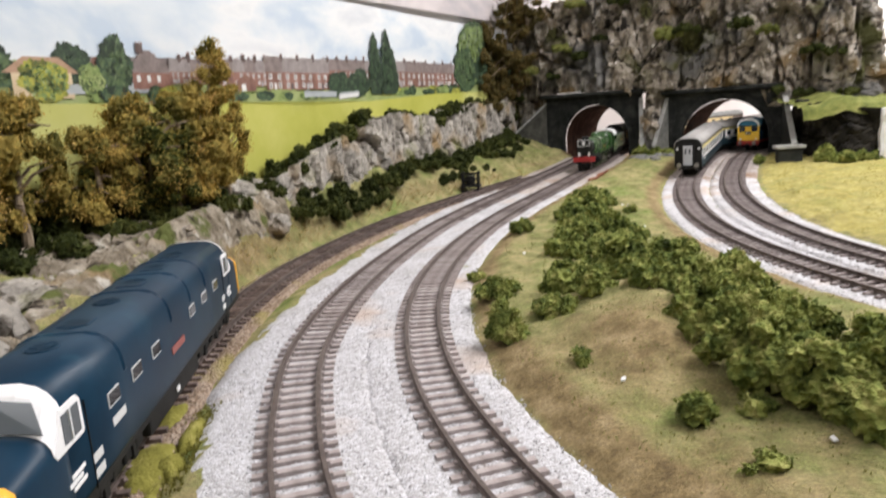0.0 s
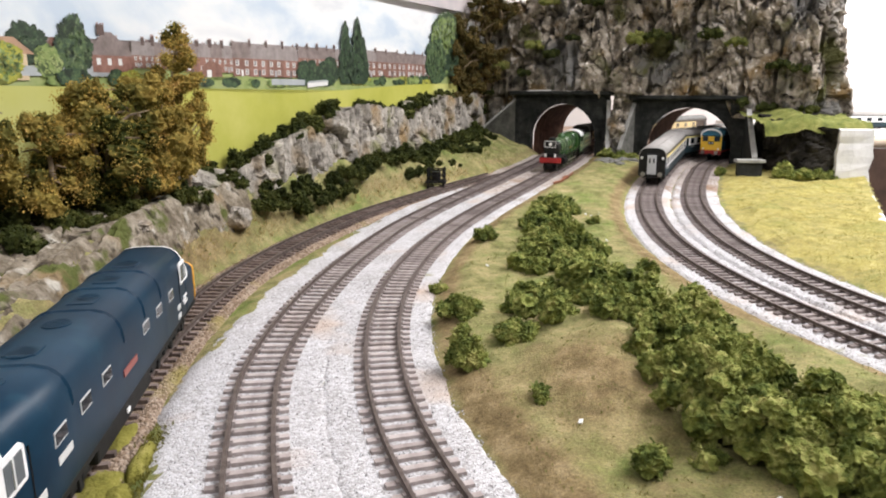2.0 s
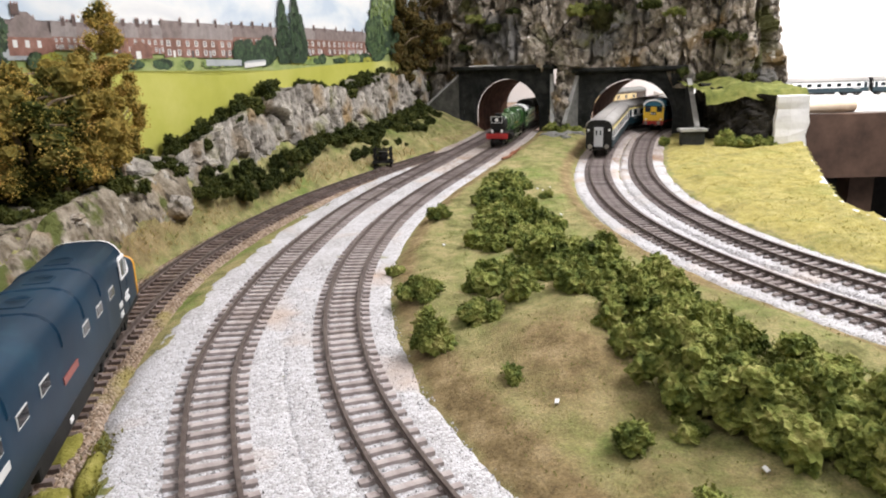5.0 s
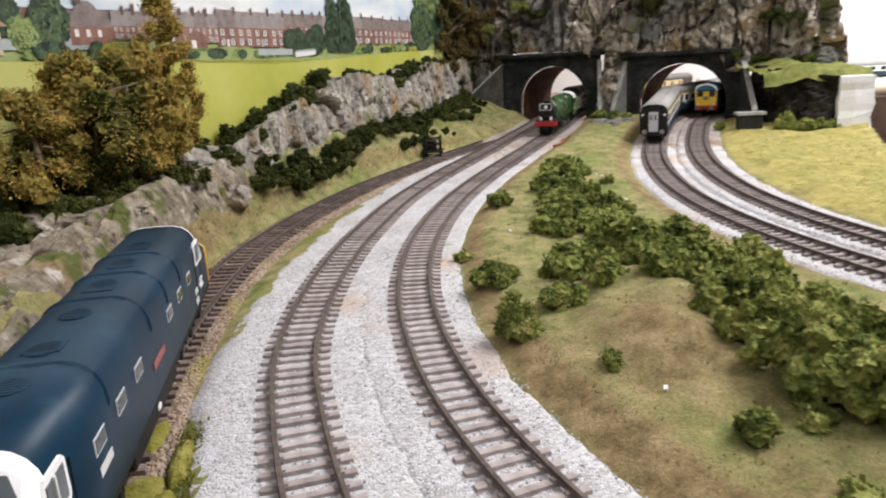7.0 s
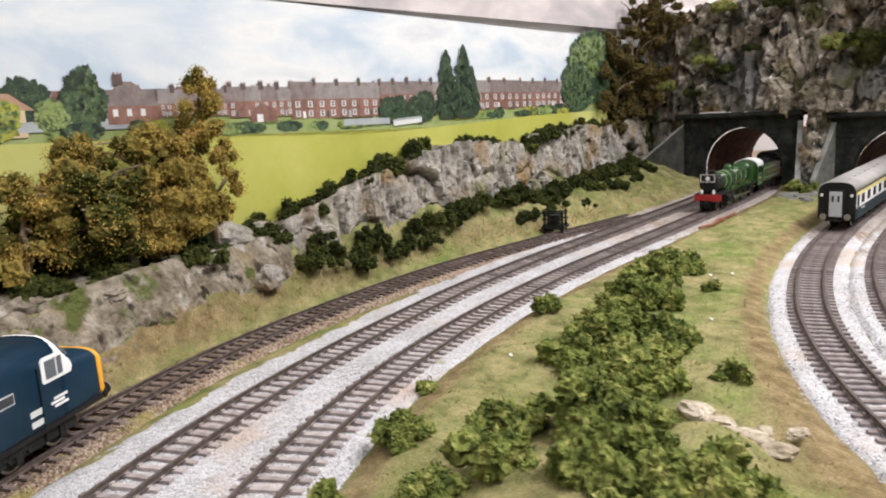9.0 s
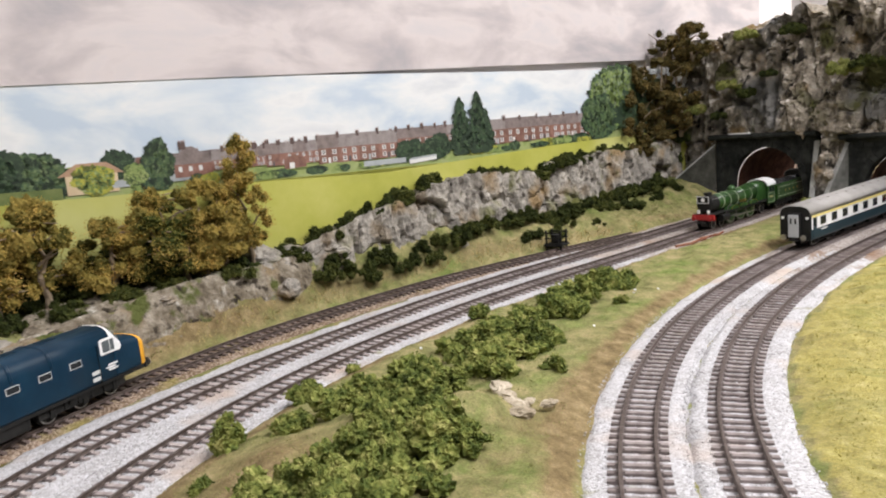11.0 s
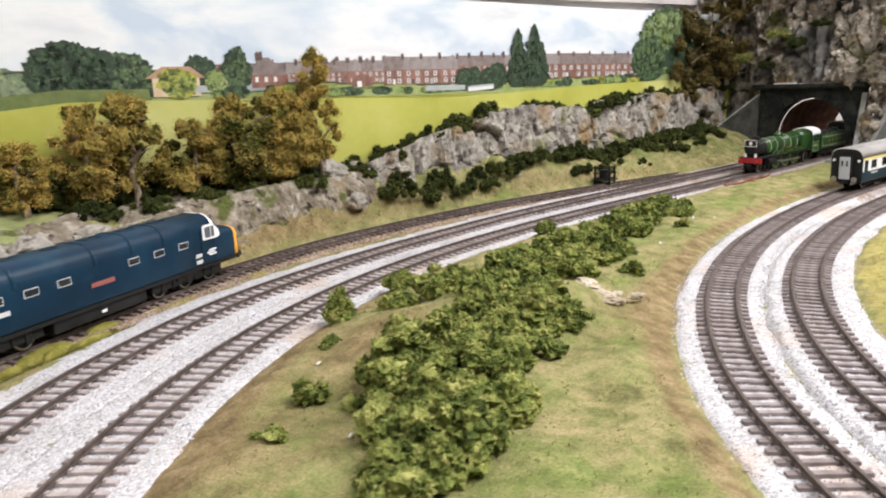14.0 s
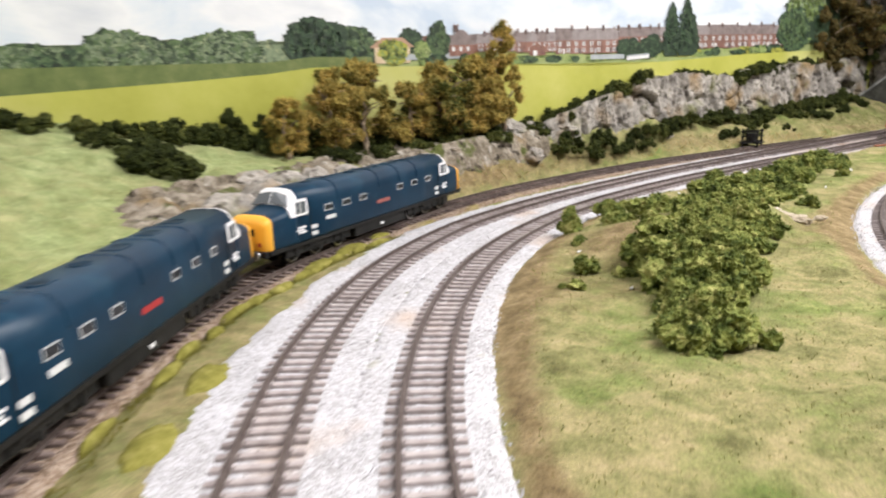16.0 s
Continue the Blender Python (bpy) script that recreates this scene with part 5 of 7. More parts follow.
for i, (x, y, r, h) in enumerate([(0.060, 0.425, 0.0095, 0.017), (0.050, 0.492, 0.011, 0.011), (0.132, 0.334, 0.0065, 0.010), (0.054, 0.693, 0.009, 0.009), (0.152, 0.768, 0.006, 0.006), (0.152, 0.345, 0.006, 0.006),
                                  (0.095, 0.382, 0.0045, 0.004), (0.030, 0.557, 0.004, 0.004), (0.172, 0.60, 0.007, 0.009), (0.085, 0.45, 0.012, 0.010), (0.187, 0.475, 0.010, 0.012), (0.145, 0.30, 0.006, 0.004)]):
    bush(x, y, r, h, M_BUSH, 500 + i, "small olive green foam bush standing alone on the grass", "lone bushes", lump=0.0034, dens=1.5)

for i, (x, y, r, h) in enumerate([(0.158, 0.365, 0.017, 0.026), (0.172, 0.345, 0.017, 0.026), (0.168, 0.388, 0.016, 0.028), (0.188, 0.335, 0.017, 0.026), (0.205, 0.325, 0.017, 0.024), (0.150, 0.395, 0.013, 0.020), (0.100, 0.470, 0.014, 0.015), (0.085, 0.500, 0.014, 0.016)]):
    bush(x, y, r, h, M_BUSH, 560 + i, "olive green foam gorse bush in the central thicket", "thicket bushes", lump=0.0052)

# dark scrub along the cutting wall, the field edge and the bank
rs = random.Random(78)
WALL = Curve([(-0.185, 0.64), (-0.165, 0.70), (-0.128, 0.845), (-0.106, 0.932), (-0.082, 1.03), (-0.053, 1.146), (-0.025, 1.25), (-0.005, 1.342)], 0.01)
WTOP = lambda f: wall_top((0.64 + 0.702 * f - 0.655) / 0.755)
k = 0
for s in np.arange(0.0, WALL.length, 0.016):
    f = s / WALL.length
    p, d = WALL.at(s), WALL.dirn(s)
    q = 0.018 + rs.uniform(-0.005, 0.012)
    x, y = p[0] - d[1] * q, p[1] + d[0] * q
    if f < 0.36 or f > 0.42:
        bush(x, y, rs.uniform(0.011, 0.016), rs.uniform(0.010, 0.018) * (1.3 if 0.25 < f < 0.36 else 1), M_BUSH_DARK, 600 + k, "dark green scrub bush above the rock wall", "wall-top scrub", z=WTOP(f) - 0.008)
    q = -0.012 + rs.uniform(-0.004, 0.004)
    x, y = p[0] - d[1] * q, p[1] + d[0] * q
    if rs.random() < 0.92 and f > 0.10:
        bush(x, y, rs.uniform(0.010, 0.016), rs.uniform(0.010, 0.019), M_BUSH_DARK, 700 + k, "dark green low scrub at the rock wall's foot", "wall-foot scrub", lump=0.0042, z=height_at(x, y) + (0.005 if f < 0.55 else 0.0))
    if f > 0.50 and rs.random() < 0.45:
        q = -0.036 + rs.uniform(-0.008, 0.008)
        x, y = p[0] - d[1] * q, p[1] + d[0] * q
        bush(x, y, rs.uniform(0.009, 0.014), rs.uniform(0.006, 0.011), M_BUSH_DARK, 760 + k, "dark green low scrub at the rock wall's foot", "wall-foot scrub", lump=0.0042)
    k += 1
for i in range(34):
    u = -0.75 + 0.92 * i / 33
    q = BD_P + BD_D * u + BD_N * rs.uniform(0.016, 0.030)
    zz = height_at(q.x, q.y)
    bush(q.x, q.y, rs.uniform(0.013, 0.020), max(0.012, (0.092 if u < -0.12 else 0.084 if u < 0.06 else 0.064) - zz + rs.uniform(-0.006, 0.006)), M_BUSH_DARK, 800 + i, "dark green hedge bush at the foot of the printed field", "field-edge hedge", lump=0.0052)
for i, (x, y, r, h) in enumerate([(-0.225, 0.235, 0.026, 0.020), (-0.255, 0.245, 0.022, 0.018), (-0.20, 0.25, 0.020, 0.014), (-0.285, 0.22, 0.018, 0.014), (-0.33, 0.05, 0.03, 0.02), (-0.19, 0.56, 0.02, 0.014),
                                  (-0.205, 0.52, 0.02, 0.014), (-0.21, 0.47, 0.022, 0.014), (-0.215, 0.42, 0.02, 0.012), (-0.175, 0.62, 0.016, 0.010)]):
    bush(x, y, r, h, M_BUSH_DARK, 850 + i, "dark green scrub patch on the grassy bank", "bank scrub", lump=0.0048)
# bushes growing on the crag
for i, (u, z, r) in enumerate([(0.04, 0.205, 0.018), (0.075, 0.19, 0.016), (0.11, 0.215, 0.013), (0.22, 0.208, 0.022), (0.25, 0.214, 0.018), (0.33, 0.212, 0.018), (0.365, 0.20, 0.016), (0.43, 0.165, 0.018), (0.455, 0.16, 0.015), (0.06, 0.276, 0.020), (0.14, 0.272, 0.020), (0.31, 0.272, 0.020),
                               (-0.02, 0.17, 0.020), (0.385, 0.112, 0.014), (0.42, 0.106, 0.014), (0.475, 0.104, 0.013), (0.02, 0.16, 0.013)]):
    q = po(u, 0.020 if z < 0.25 else 0.006)
    bush(q[0], q[1], r, r * 0.7, M_BUSH_LIGHT if z > 0.15 and i % 3 == 0 else M_BUSH_DARK, 900 + i, "mossy dark green bush clinging to the crag", "crag bushes", z=z - 0.006, lump=0.0045)
for i, (u, o, r, z) in enumerate([(-0.085, 0.050, 0.022, 0.105), (-0.065, 0.040, 0.020, 0.085), (-0.050, 0.030, 0.016, 0.120), (-0.10, 0.055, 0.020, 0.125)]):
    q = po(u, o)
    bush(q[0], q[1], r, r * 1.3, M_BUSH_DARK, 980 + i, "mossy dark green bush clinging to the crag", "crag bushes", z=z, lump=0.0048)
for i, (x, y, r, h) in enumerate([(0.425, 1.085, 0.014, 0.018), (0.448, 1.083, 0.014, 0.016), (0.468, 1.08, 0.012, 0.012), (0.482, 1.082, 0.010, 0.010), (0.36, 1.13, 0.009, 0.012), (0.235, 1.275, 0.013, 0.012), (0.255, 1.262, 0.012, 0.010), (0.215, 1.29, 0.012, 0.012)]):
    bush(x, y, r, h, M_BUSH, 930 + i, "olive green bush below the rock ledge", "ledge-foot bushes", lump=0.0042)


# ---------------------------------------------------------------- trees
def tree(x, y, h, r, seed, leaves, inner, label, z=None, base=0.22, count=1500, shape=1.0, leaf=0.00075):
    """A model tree: a tapered trunk, limbs, an inner mass coloured dark as shade, and a crown of many small leaf flakes
    with gaps.
    """
    rnd = np.random.RandomState(seed)
    z0 = (height_at(x, y) if z is None else z) - 0.002
    root = empty("tree", label, "tree", "model trees")
    count = int(count * 1.7)
    bm = BM()
    pts = [Vector((x, y, z0))]
    for i in range(1, 6):
        pts.append(Vector((x + rnd.uniform(-1, 1) * 0.006 * i / 3, y + rnd.uniform(-1, 1) * 0.006 * i / 3, z0 + h * 0.85 * i / 5)))
    for i in range(5):
        tube(bm, pts[i], pts[i + 1], 0.0036 * (1 - i / 6), 0.0036 * (1 - (i + 1) / 6), 8)
    tips = []
    for i in range(11):
        f = rnd.uniform(base, 0.85)
        p = pts[0].lerp(pts[-1], f / 0.85 * 0.98)
        a = rnd.uniform(0, 6.28)
        ln = r * rnd.uniform(0.5, 0.95) * (1 - 0.5 * max(0, f - 0.5))
        q = p + Vector((cos(a) * ln, sin(a) * ln, h * rnd.uniform(0.05, 0.18)))
        tube(bm, p, p.lerp(q, 0.5) + Vector((0, 0, 0.004)), 0.0013, 0.0009, 5)
        tube(bm, p.lerp(q, 0.5) + Vector((0, 0, 0.004)), q, 0.0009, 0.0004, 5)
        tips.append(q)
    part("trunk", bm, M_BARK, root, "pale brown twig trunk with bare branches")
    blobs = []
    for i in range(46):
        f = rnd.uniform(base + 0.05, 1.0)
        prof = (sin(pi * min(1, (f - base * 0.6) / (1.08 - base * 0.6)) ** 0.85)) ** 0.6 * shape + (1 - shape) * (1.1 - f)
        a, q = rnd.uniform(0, 6.28), sqrt(rnd.rand()) * r * max(0.15, prof) * 0.9
        blobs.append((x + q * cos(a), y + q * sin(a), z0 + h * f * 0.96, r * rnd.uniform(0.16, 0.30)))
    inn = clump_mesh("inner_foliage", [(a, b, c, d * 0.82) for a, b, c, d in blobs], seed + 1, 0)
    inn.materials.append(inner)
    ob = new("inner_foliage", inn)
    ob.parent = root
    V, F = [], []
    per = count // len(blobs)
    for bx, by, bz, br in blobs:
        d = rnd.normal(size=(per, 3))
        d /= np.linalg.norm(d, axis=1)[:, None]
        c = d * br * rnd.uniform(0.75, 1.45, (per, 1)) * [1, 1, 0.85] + [bx, by, bz]
        for p in c:
            e1, e2 = rnd.normal(size=3), rnd.normal(size=3)
            e1 *= leaf / np.linalg.norm(e1)
            e2 *= leaf / np.linalg.norm(e2)
            n = len(V)
            V += [p - e1, p + e2, p + e1, p - e2 * 0.7]
            F += [(n, n + 1, n + 2, n + 3)]
    me = bpy.data.meshes.new("crown")
    me.from_pydata([tuple(v) for v in V], [], F)
    me.materials.append(leaves)
    ob = new("crown", me)
    ob.parent = root
    return root


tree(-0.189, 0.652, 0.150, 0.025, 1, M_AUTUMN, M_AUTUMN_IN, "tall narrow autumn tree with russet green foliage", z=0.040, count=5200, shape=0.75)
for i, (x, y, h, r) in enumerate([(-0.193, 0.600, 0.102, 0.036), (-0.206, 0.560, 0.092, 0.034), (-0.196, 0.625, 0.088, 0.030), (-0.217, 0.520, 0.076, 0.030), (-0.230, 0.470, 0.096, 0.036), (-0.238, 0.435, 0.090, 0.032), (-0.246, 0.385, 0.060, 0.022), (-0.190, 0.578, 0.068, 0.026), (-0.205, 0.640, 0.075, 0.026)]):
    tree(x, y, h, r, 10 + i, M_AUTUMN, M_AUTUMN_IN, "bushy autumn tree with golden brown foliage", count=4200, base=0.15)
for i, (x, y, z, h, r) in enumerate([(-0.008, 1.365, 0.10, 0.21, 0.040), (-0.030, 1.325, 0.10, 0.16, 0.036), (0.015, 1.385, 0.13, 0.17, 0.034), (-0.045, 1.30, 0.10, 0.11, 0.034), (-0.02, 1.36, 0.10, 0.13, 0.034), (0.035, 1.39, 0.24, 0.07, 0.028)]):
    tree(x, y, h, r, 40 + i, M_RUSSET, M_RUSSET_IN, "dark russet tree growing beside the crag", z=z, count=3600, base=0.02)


# ---------------------------------------------------------------- grass tufts and litter
def tufts(name, count, region, material, label, seed, hgt, wid):
    rnd = random.Random(seed)
    pts = []
    while len(pts) < count:
        P = np.array([[rnd.uniform(region[0], region[1]), rnd.uniform(region[2], region[3])] for _ in range(4000)])
        z, left, isl, d5, near = ground_height(P)
        ok = region[4](left, isl, d5, near, P)
        for (x, y), zz, o in zip(P, z, ok):
            if o:
                pts.append((x, y, zz + fbm(x, y, 28) * 0.0035 + (fbm(x, y, 45, 9.0) * 0.004 if left[0] > 0.05 else 0)))
    V, F = [], []
    for x, y, z in pts[:count]:
        for b in range(3):
            a = rnd.uniform(0, 6.28)
            h, w = hgt * rnd.uniform(0.5, 1.3), wid * rnd.uniform(0.6, 1.3)
            lx, ly = rnd.uniform(-0.7, 0.7) * h, rnd.uniform(-0.7, 0.7) * h
            n = len(V)
            V += [(x - w * cos(a), y - w * sin(a), z - 0.0004), (x + w * cos(a), y + w * sin(a), z - 0.0004), (x + lx, y + ly, z + h)]
            F.append((n, n + 1, n + 2))
    me = bpy.data.meshes.new(name)
    me.from_pydata(V, [], F)
    me.materials.append(material)
    return tagged(new(name, me), label, "grass", kind="stuff")


M_BLADE = mat("grass_blades", [(0.22, 0.225, 0.08), (0.31, 0.31, 0.12), (0.42, 0.37, 0.17)], 45, 0.95, 0.0)
M_BLADE_Y = mat("yellow_grass_blades", [(0.24, 0.21, 0.05), (0.38, 0.335, 0.08), (0.48, 0.415, 0.14)], 60, 0.95, 0.0)
tufts("grass_tufts", 9000, (0.0, 0.40, 0.10, 1.25, lambda l, i, d, n, P: (i > 0.038)), M_BLADE, "short green and tan static grass", 1, 0.0008, 0.0003)
tufts("grass_tufts", 9000, (0.25, 0.56, 0.30, 1.10, lambda l, i, d, n, P: (d > 0.040) & (P[:, 0] < np.interp(P[:, 1], [0.3, 0.45, 0.55, 0.62, 0.68, 0.75, 0.867, 1.1], [0.6, 0.52, 0.46, 0.415, 0.395, 0.40, 0.44, 0.525]))), M_BLADE_Y, "short yellow green static grass", 2, 0.0008, 0.0003)
tufts("dry_grass", 650, (-0.16, 0.05, 0.55, 1.15, lambda l, i, d, n, P: (l > 0.026) & (l < 0.042)), M_STRAW, "tufts of dry straw-coloured grass by the siding", 3, 0.0035, 0.0004)
tufts("bank_grass", 6000, (-0.40, 0.10, 0.0, 1.30, lambda l, i, d, n, P: (l > 0.03) & (l < 0.30) & (P[:, 1] > 0.42)), M_BLADE, "rough green grass on the bank", 4, 0.0028, 0.0006)

# ---------------------------------------------------------------- rolling stock (millimetres, rail top at 0, front towards +x)
MM = 0.001


def bx(bm, x0, x1, y0, y1, z0, z1, bev=0.0):
    return box(bm, x0 * MM, x1 * MM, y0 * MM, y1 * MM, z0 * MM, z1 * MM, bev * MM)


def tb(bm, a, b, r0, r1=None, seg=14):
    return tube(bm, [v * MM for v in a], [v * MM for v in b], r0 * MM, None if r1 is None else r1 * MM, seg)


def on_track(root, curve, s, wheelbase):
    """Stand a vehicle on a track with its middle at length s."""
    a, b = curve.at(s - wheelbase / 2), curve.at(s + wheelbase / 2)
    m, d = (a + b) / 2, b - a
    rise = math.degrees(atan2(climb(b[1]) - climb(a[1]), wheelbase))
    root.matrix_basis = pose(m[0], m[1], RAIL_TOP + (climb(a[1]) + climb(b[1])) / 2, 0, -rise, math.degrees(atan2(d[1], d[0])))
    return root


def section(x, w, zb, zs, zt, n=9, flat=0.55):
    """A body ring at x: half width w, bottom zb, side up to zs, arched roof to zt."""
    pts = [(x, -w + 0.8, zb), (x, -w, zb + 1.5), (x, -w, zs)]
    for i in range(1, n):
        a = pi - pi * i / n
        pts.append((x, w * math.copysign(abs(cos(a)) ** flat, cos(a)), zs + (zt - zs) * sin(a) ** 0.9))
    pts += [(x, w, zs), (x, w, zb + 1.5), (x, w - 0.8, zb)]
    return [(a * MM, b * MM, c * MM) for a, b, c in pts]


def wheel(parent, x, y, r, material=None, spokes=0):
    bm = BM()
    sgn = 1 if y > 0 else -1
    tb(bm, (x, y - sgn * 1.2, r), (x, y + sgn * 0.6, r), r, r, 22)
    tb(bm, (x, y - sgn * 1.8, r), (x, y - sgn * 1.2, r), r + 0.9, r + 0.9, 22)
    w = part("wheel", bm, material or M_BLACK, parent)
    bm = BM()
    tb(bm, (x, y + sgn * 0.55, r), (x, y + sgn * 0.8, r), r * 0.97, r * 0.93, 22)
    part("tyre", bm, M_STEEL, w, "bright metal wheel tyre")
    bm = BM()
    tb(bm, (x, y + sgn * 0.7, r), (x, y + sgn * 1.0, r), r * 0.80, r * 0.80, 20)
    tb(bm, (x, y + sgn * 0.9, r), (x, y + sgn * 1.8, r), r * 0.22, r * 0.18, 10)
    part("wheel_disc", bm, material or M_BLACK, w)
    for k in range(spokes):
        a = 2 * pi * k / spokes
        bm = BM()
        tb(bm, (x + 0.2 * r * cos(a), y + sgn * 1.15, r + 0.2 * r * sin(a)), (x + 0.88 * r * cos(a), y + sgn * 1.15, r + 0.88 * r * sin(a)), 0.4, 0.35, 5)
        part("spoke", bm, M_GREEN, w)
    return w


def bogie(root, xc, wheels, r, half):
    b = part("bogie", BM(), M_BLACK, root)
    bm = BM()
    for sy in (-1, 1):
        bx(bm, xc - half, xc + half, sy * 12.2 - 0.9, sy * 12.2 + 0.9, r * 0.75, r * 1.55, 0.3)
        for x in wheels:
            bx(bm, xc + x - 2.0, xc + x + 2.0, sy * 12.8 - 1.1, sy * 12.8 + 1.1, r * 0.55, r * 1.75, 0.4)
        for x in np.linspace(-half * 0.75, half * 0.75, 6):
            tb(bm, (xc + x, sy * 13.4, r * 0.9), (xc + x, sy * 13.4, r * 1.7), 0.9, seg=8)
        bx(bm, xc - half * 0.35, xc + half * 0.35, sy * 13.2 - 0.8, sy * 13.2 + 0.8, r * 1.1, r * 1.9, 0.3)
    bx(bm, xc - half * 0.9, xc + half * 0.9, -11, 11, r * 1.0, r * 1.9, 0.3)
    part("side_frame", bm, M_BLACK, b)
    for x in wheels:
        for sy in (-1, 1):
            wheel(b, xc + x, sy * 8.6, r)
    return b


def buffers(root, x, sgn, z=13.5, material=None, y=10.5):
    for sy in (-1, 1):
        bm = BM()
        tb(bm, (x, sy * y, z), (x + sgn * 4.2, sy * y, z), 1.5, 1.2, 12)
        b = part("buffer", bm, material or M_BLACK, root)
        bm = BM()
        tb(bm, (x + sgn * 4.2, sy * y, z), (x + sgn * 5.2, sy * y, z), 3.1, 2.9, 16)
        part("buffer_head", bm, M_STEEL if material is None else material, b)
    bm = BM()
    bx(bm, min(x, x + sgn * 6), max(x, x + sgn * 6), -1.5, 1.5, 8.5, 10.5, 0.3)
    bx(bm, min(x + sgn * 4, x + sgn * 7), max(x + sgn * 4, x + sgn * 7), -5, 5, 8.6, 9.8, 0.3)
    part("coupling", bm, M_BLACK, root)


def quad_on_side(bm, x0, x1, z0, z1, y, t=0.35):
    s = 1 if y > 0 else -1
    bx(bm, x0, x1, min(y, y + s * t), max(y, y + s * t), z0, z1)


def arrows(root, xc, zc, y, sgn):
    """The white emblem: plain slanted bars."""
    bm = BM()
    s = 1 if y > 0 else -1
    for dz, sh in ((1.7, 1.0), (0.0, -1.0), (-1.7, 1.0)):
        pts = [(-4.2 + sh, dz - 0.55), (4.2 + sh, dz - 0.55), (4.2 + sh, dz + 0.55), (-4.2 + sh, dz + 0.55)]
        loft(bm, [[((xc + a) * MM, yy * MM, (zc + b) * MM) for a, b in pts] for yy in (y, y + s * 0.25)])
    part("emblem", bm, M_WHITE, root, "white slanted-bar emblem")


def deltic(label, plate):
    """A twin-cab diesel with high noses at both ends."""
    root = empty("diesel_locomotive", label, "locomotive", "blue diesel locomotives")
    bm = BM()
    loft(bm, [section(x, 16.8, 14, 38, 50.5) for x in (-104, -60, 0, 60, 104)])
    part("body", bm, M_BLUE, root, "dark blue body with rounded roof", True)
    bm = BM()
    bx(bm, -131, 131, -15.6, 15.6, 11.2, 14.4, 0.4)
    part("solebar", bm, M_BLACK, root)
    for e in (-1, 1):
        bm = BM()
        loft(bm, [section(e * x, w, 14, zs, zt) for x, w, zs, zt in ((103.5, 16.8, 38, 50.3), (106, 16.8, 36, 48.5), (111, 16.8, 33.5, 40.5), (113, 16.6, 33, 38.6), (127, 16.2, 32, 37.4), (131, 15.6, 31, 36.2), (133.5, 14.4, 29.5, 33.5))])
        nose = part("nose", bm, M_BLUE, root, "dark blue nose", True)
        bm = BM()
        loft(bm, [section(e * x, w, 14.2, zs, zt) for x, w, zs, zt in ((128.6, 16.45, 31.9, 37.3), (131.2, 16.2, 31.2, 36.6), (133.4, 15.0, 30, 34.6), (134.6, 13.6, 28.6, 32.4))])
        panel = part("nose_panel", bm, M_YELLOW, nose, "yellow warning panel", True)
        bm = BM()
        bx(bm, min(e * 134.2, e * 135.0), max(e * 134.2, e * 135.0), -6.5, 6.5, 24.5, 29.0, 0.3)
        part("headcode_box", bm, M_BLACK, panel)
        for sy in (-1, 1):
            bm = BM()
            tb(bm, (e * 133.8, sy * 10, 19), (e * 135.0, sy * 10, 19), 1.5, seg=14)
            part("marker_light", bm, M_RED, panel)
        bm = BM()
        bx(bm, min(e * 132.5, e * 135.2), max(e * 132.5, e * 135.2), -15, 15, 10.5, 14.8, 0.5)
        part("buffer_beam", bm, M_BLACK, root)
        buffers(root, e * 135, e, 13.0)
        # white window surround: the raked screen, a thin rim over the roof and the side panels
        bm = BM()
        ring = []
        for x, zs, zt in ((102.6, 38, 50.9), (104, 38, 50.9), (106.3, 36.3, 48.95), (111.4, 33.8, 40.9)):
            r = section(e * x, 17.0, 11, zs, zt, 12)
            ring.append(r[2:-2])
        loft(bm, ring, closed=False)
        for sy in (-1, 1):
            pts = [(93.5, 32.2), (109.8, 32.2), (111.0, 33.6), (107.0, 39.5), (104.5, 43.2), (94.5, 43.2), (93.0, 41.8), (92.7, 33.2)]
            loft(bm, [[(e * px * MM, sy * yy * MM, pz * MM) for px, pz in pts] for yy in (16.3, 17.1)])
        sur = part("cab_surround", bm, M_WHITE, root, "white cab window surround")
        for sy in (-1, 1):
            bm = BM()
            quad_on_side(bm, min(e * 95, e * 105), max(e * 95, e * 105), 33.8, 41.6, sy * 17.0, 0.4)
            part("side_window", bm, M_GLASS_G, sur, "grey glazed cab side window")
            bm = BM()
            quad_on_side(bm, min(e * 100.6, e * 101.4), max(e * 100.6, e * 101.4), 33.8, 42.0, sy * 17.3, 0.5)
            part("window_bar", bm, M_GREY, sur)
            bm = BM()
            pts = [(106.7, sy * 0.8, 48.3), (106.6, sy * 12.0, 46.2), (110.9, sy * 15.4, 39.4), (111.0, sy * 0.8, 41.2)]
            loft(bm, [[(e * (a + o) * MM, b * MM, (c + o) * MM) for a, b, c in pts] for o in (0.2, 0.7)])
            part("windscreen", bm, M_GLASS_G, sur, "windscreen tinted blue grey for reflected sky")
        bogie(root, e * 78, (-26, 0, 26), 7.4, 36)
    for sy in (-1, 1):
        for x in (-70, -48.5, -27, 26, 48.5, 72):
            bm = BM()
            quad_on_side(bm, x - 4.7, x + 4.7, 30.6, 35.2, sy * 16.75, 0.35)
            f = part("window", bm, M_GREY, root, "grey framed bodyside window")
            bm = BM()
            quad_on_side(bm, x - 4.2, x + 4.2, 31.2, 34.8, sy * 17.05, 0.25)
            part("pane", bm, M_GLASS, f)
        bm = BM()
        quad_on_side(bm, -9, 9, 24.5, 27.2, sy * 16.75, 0.4)
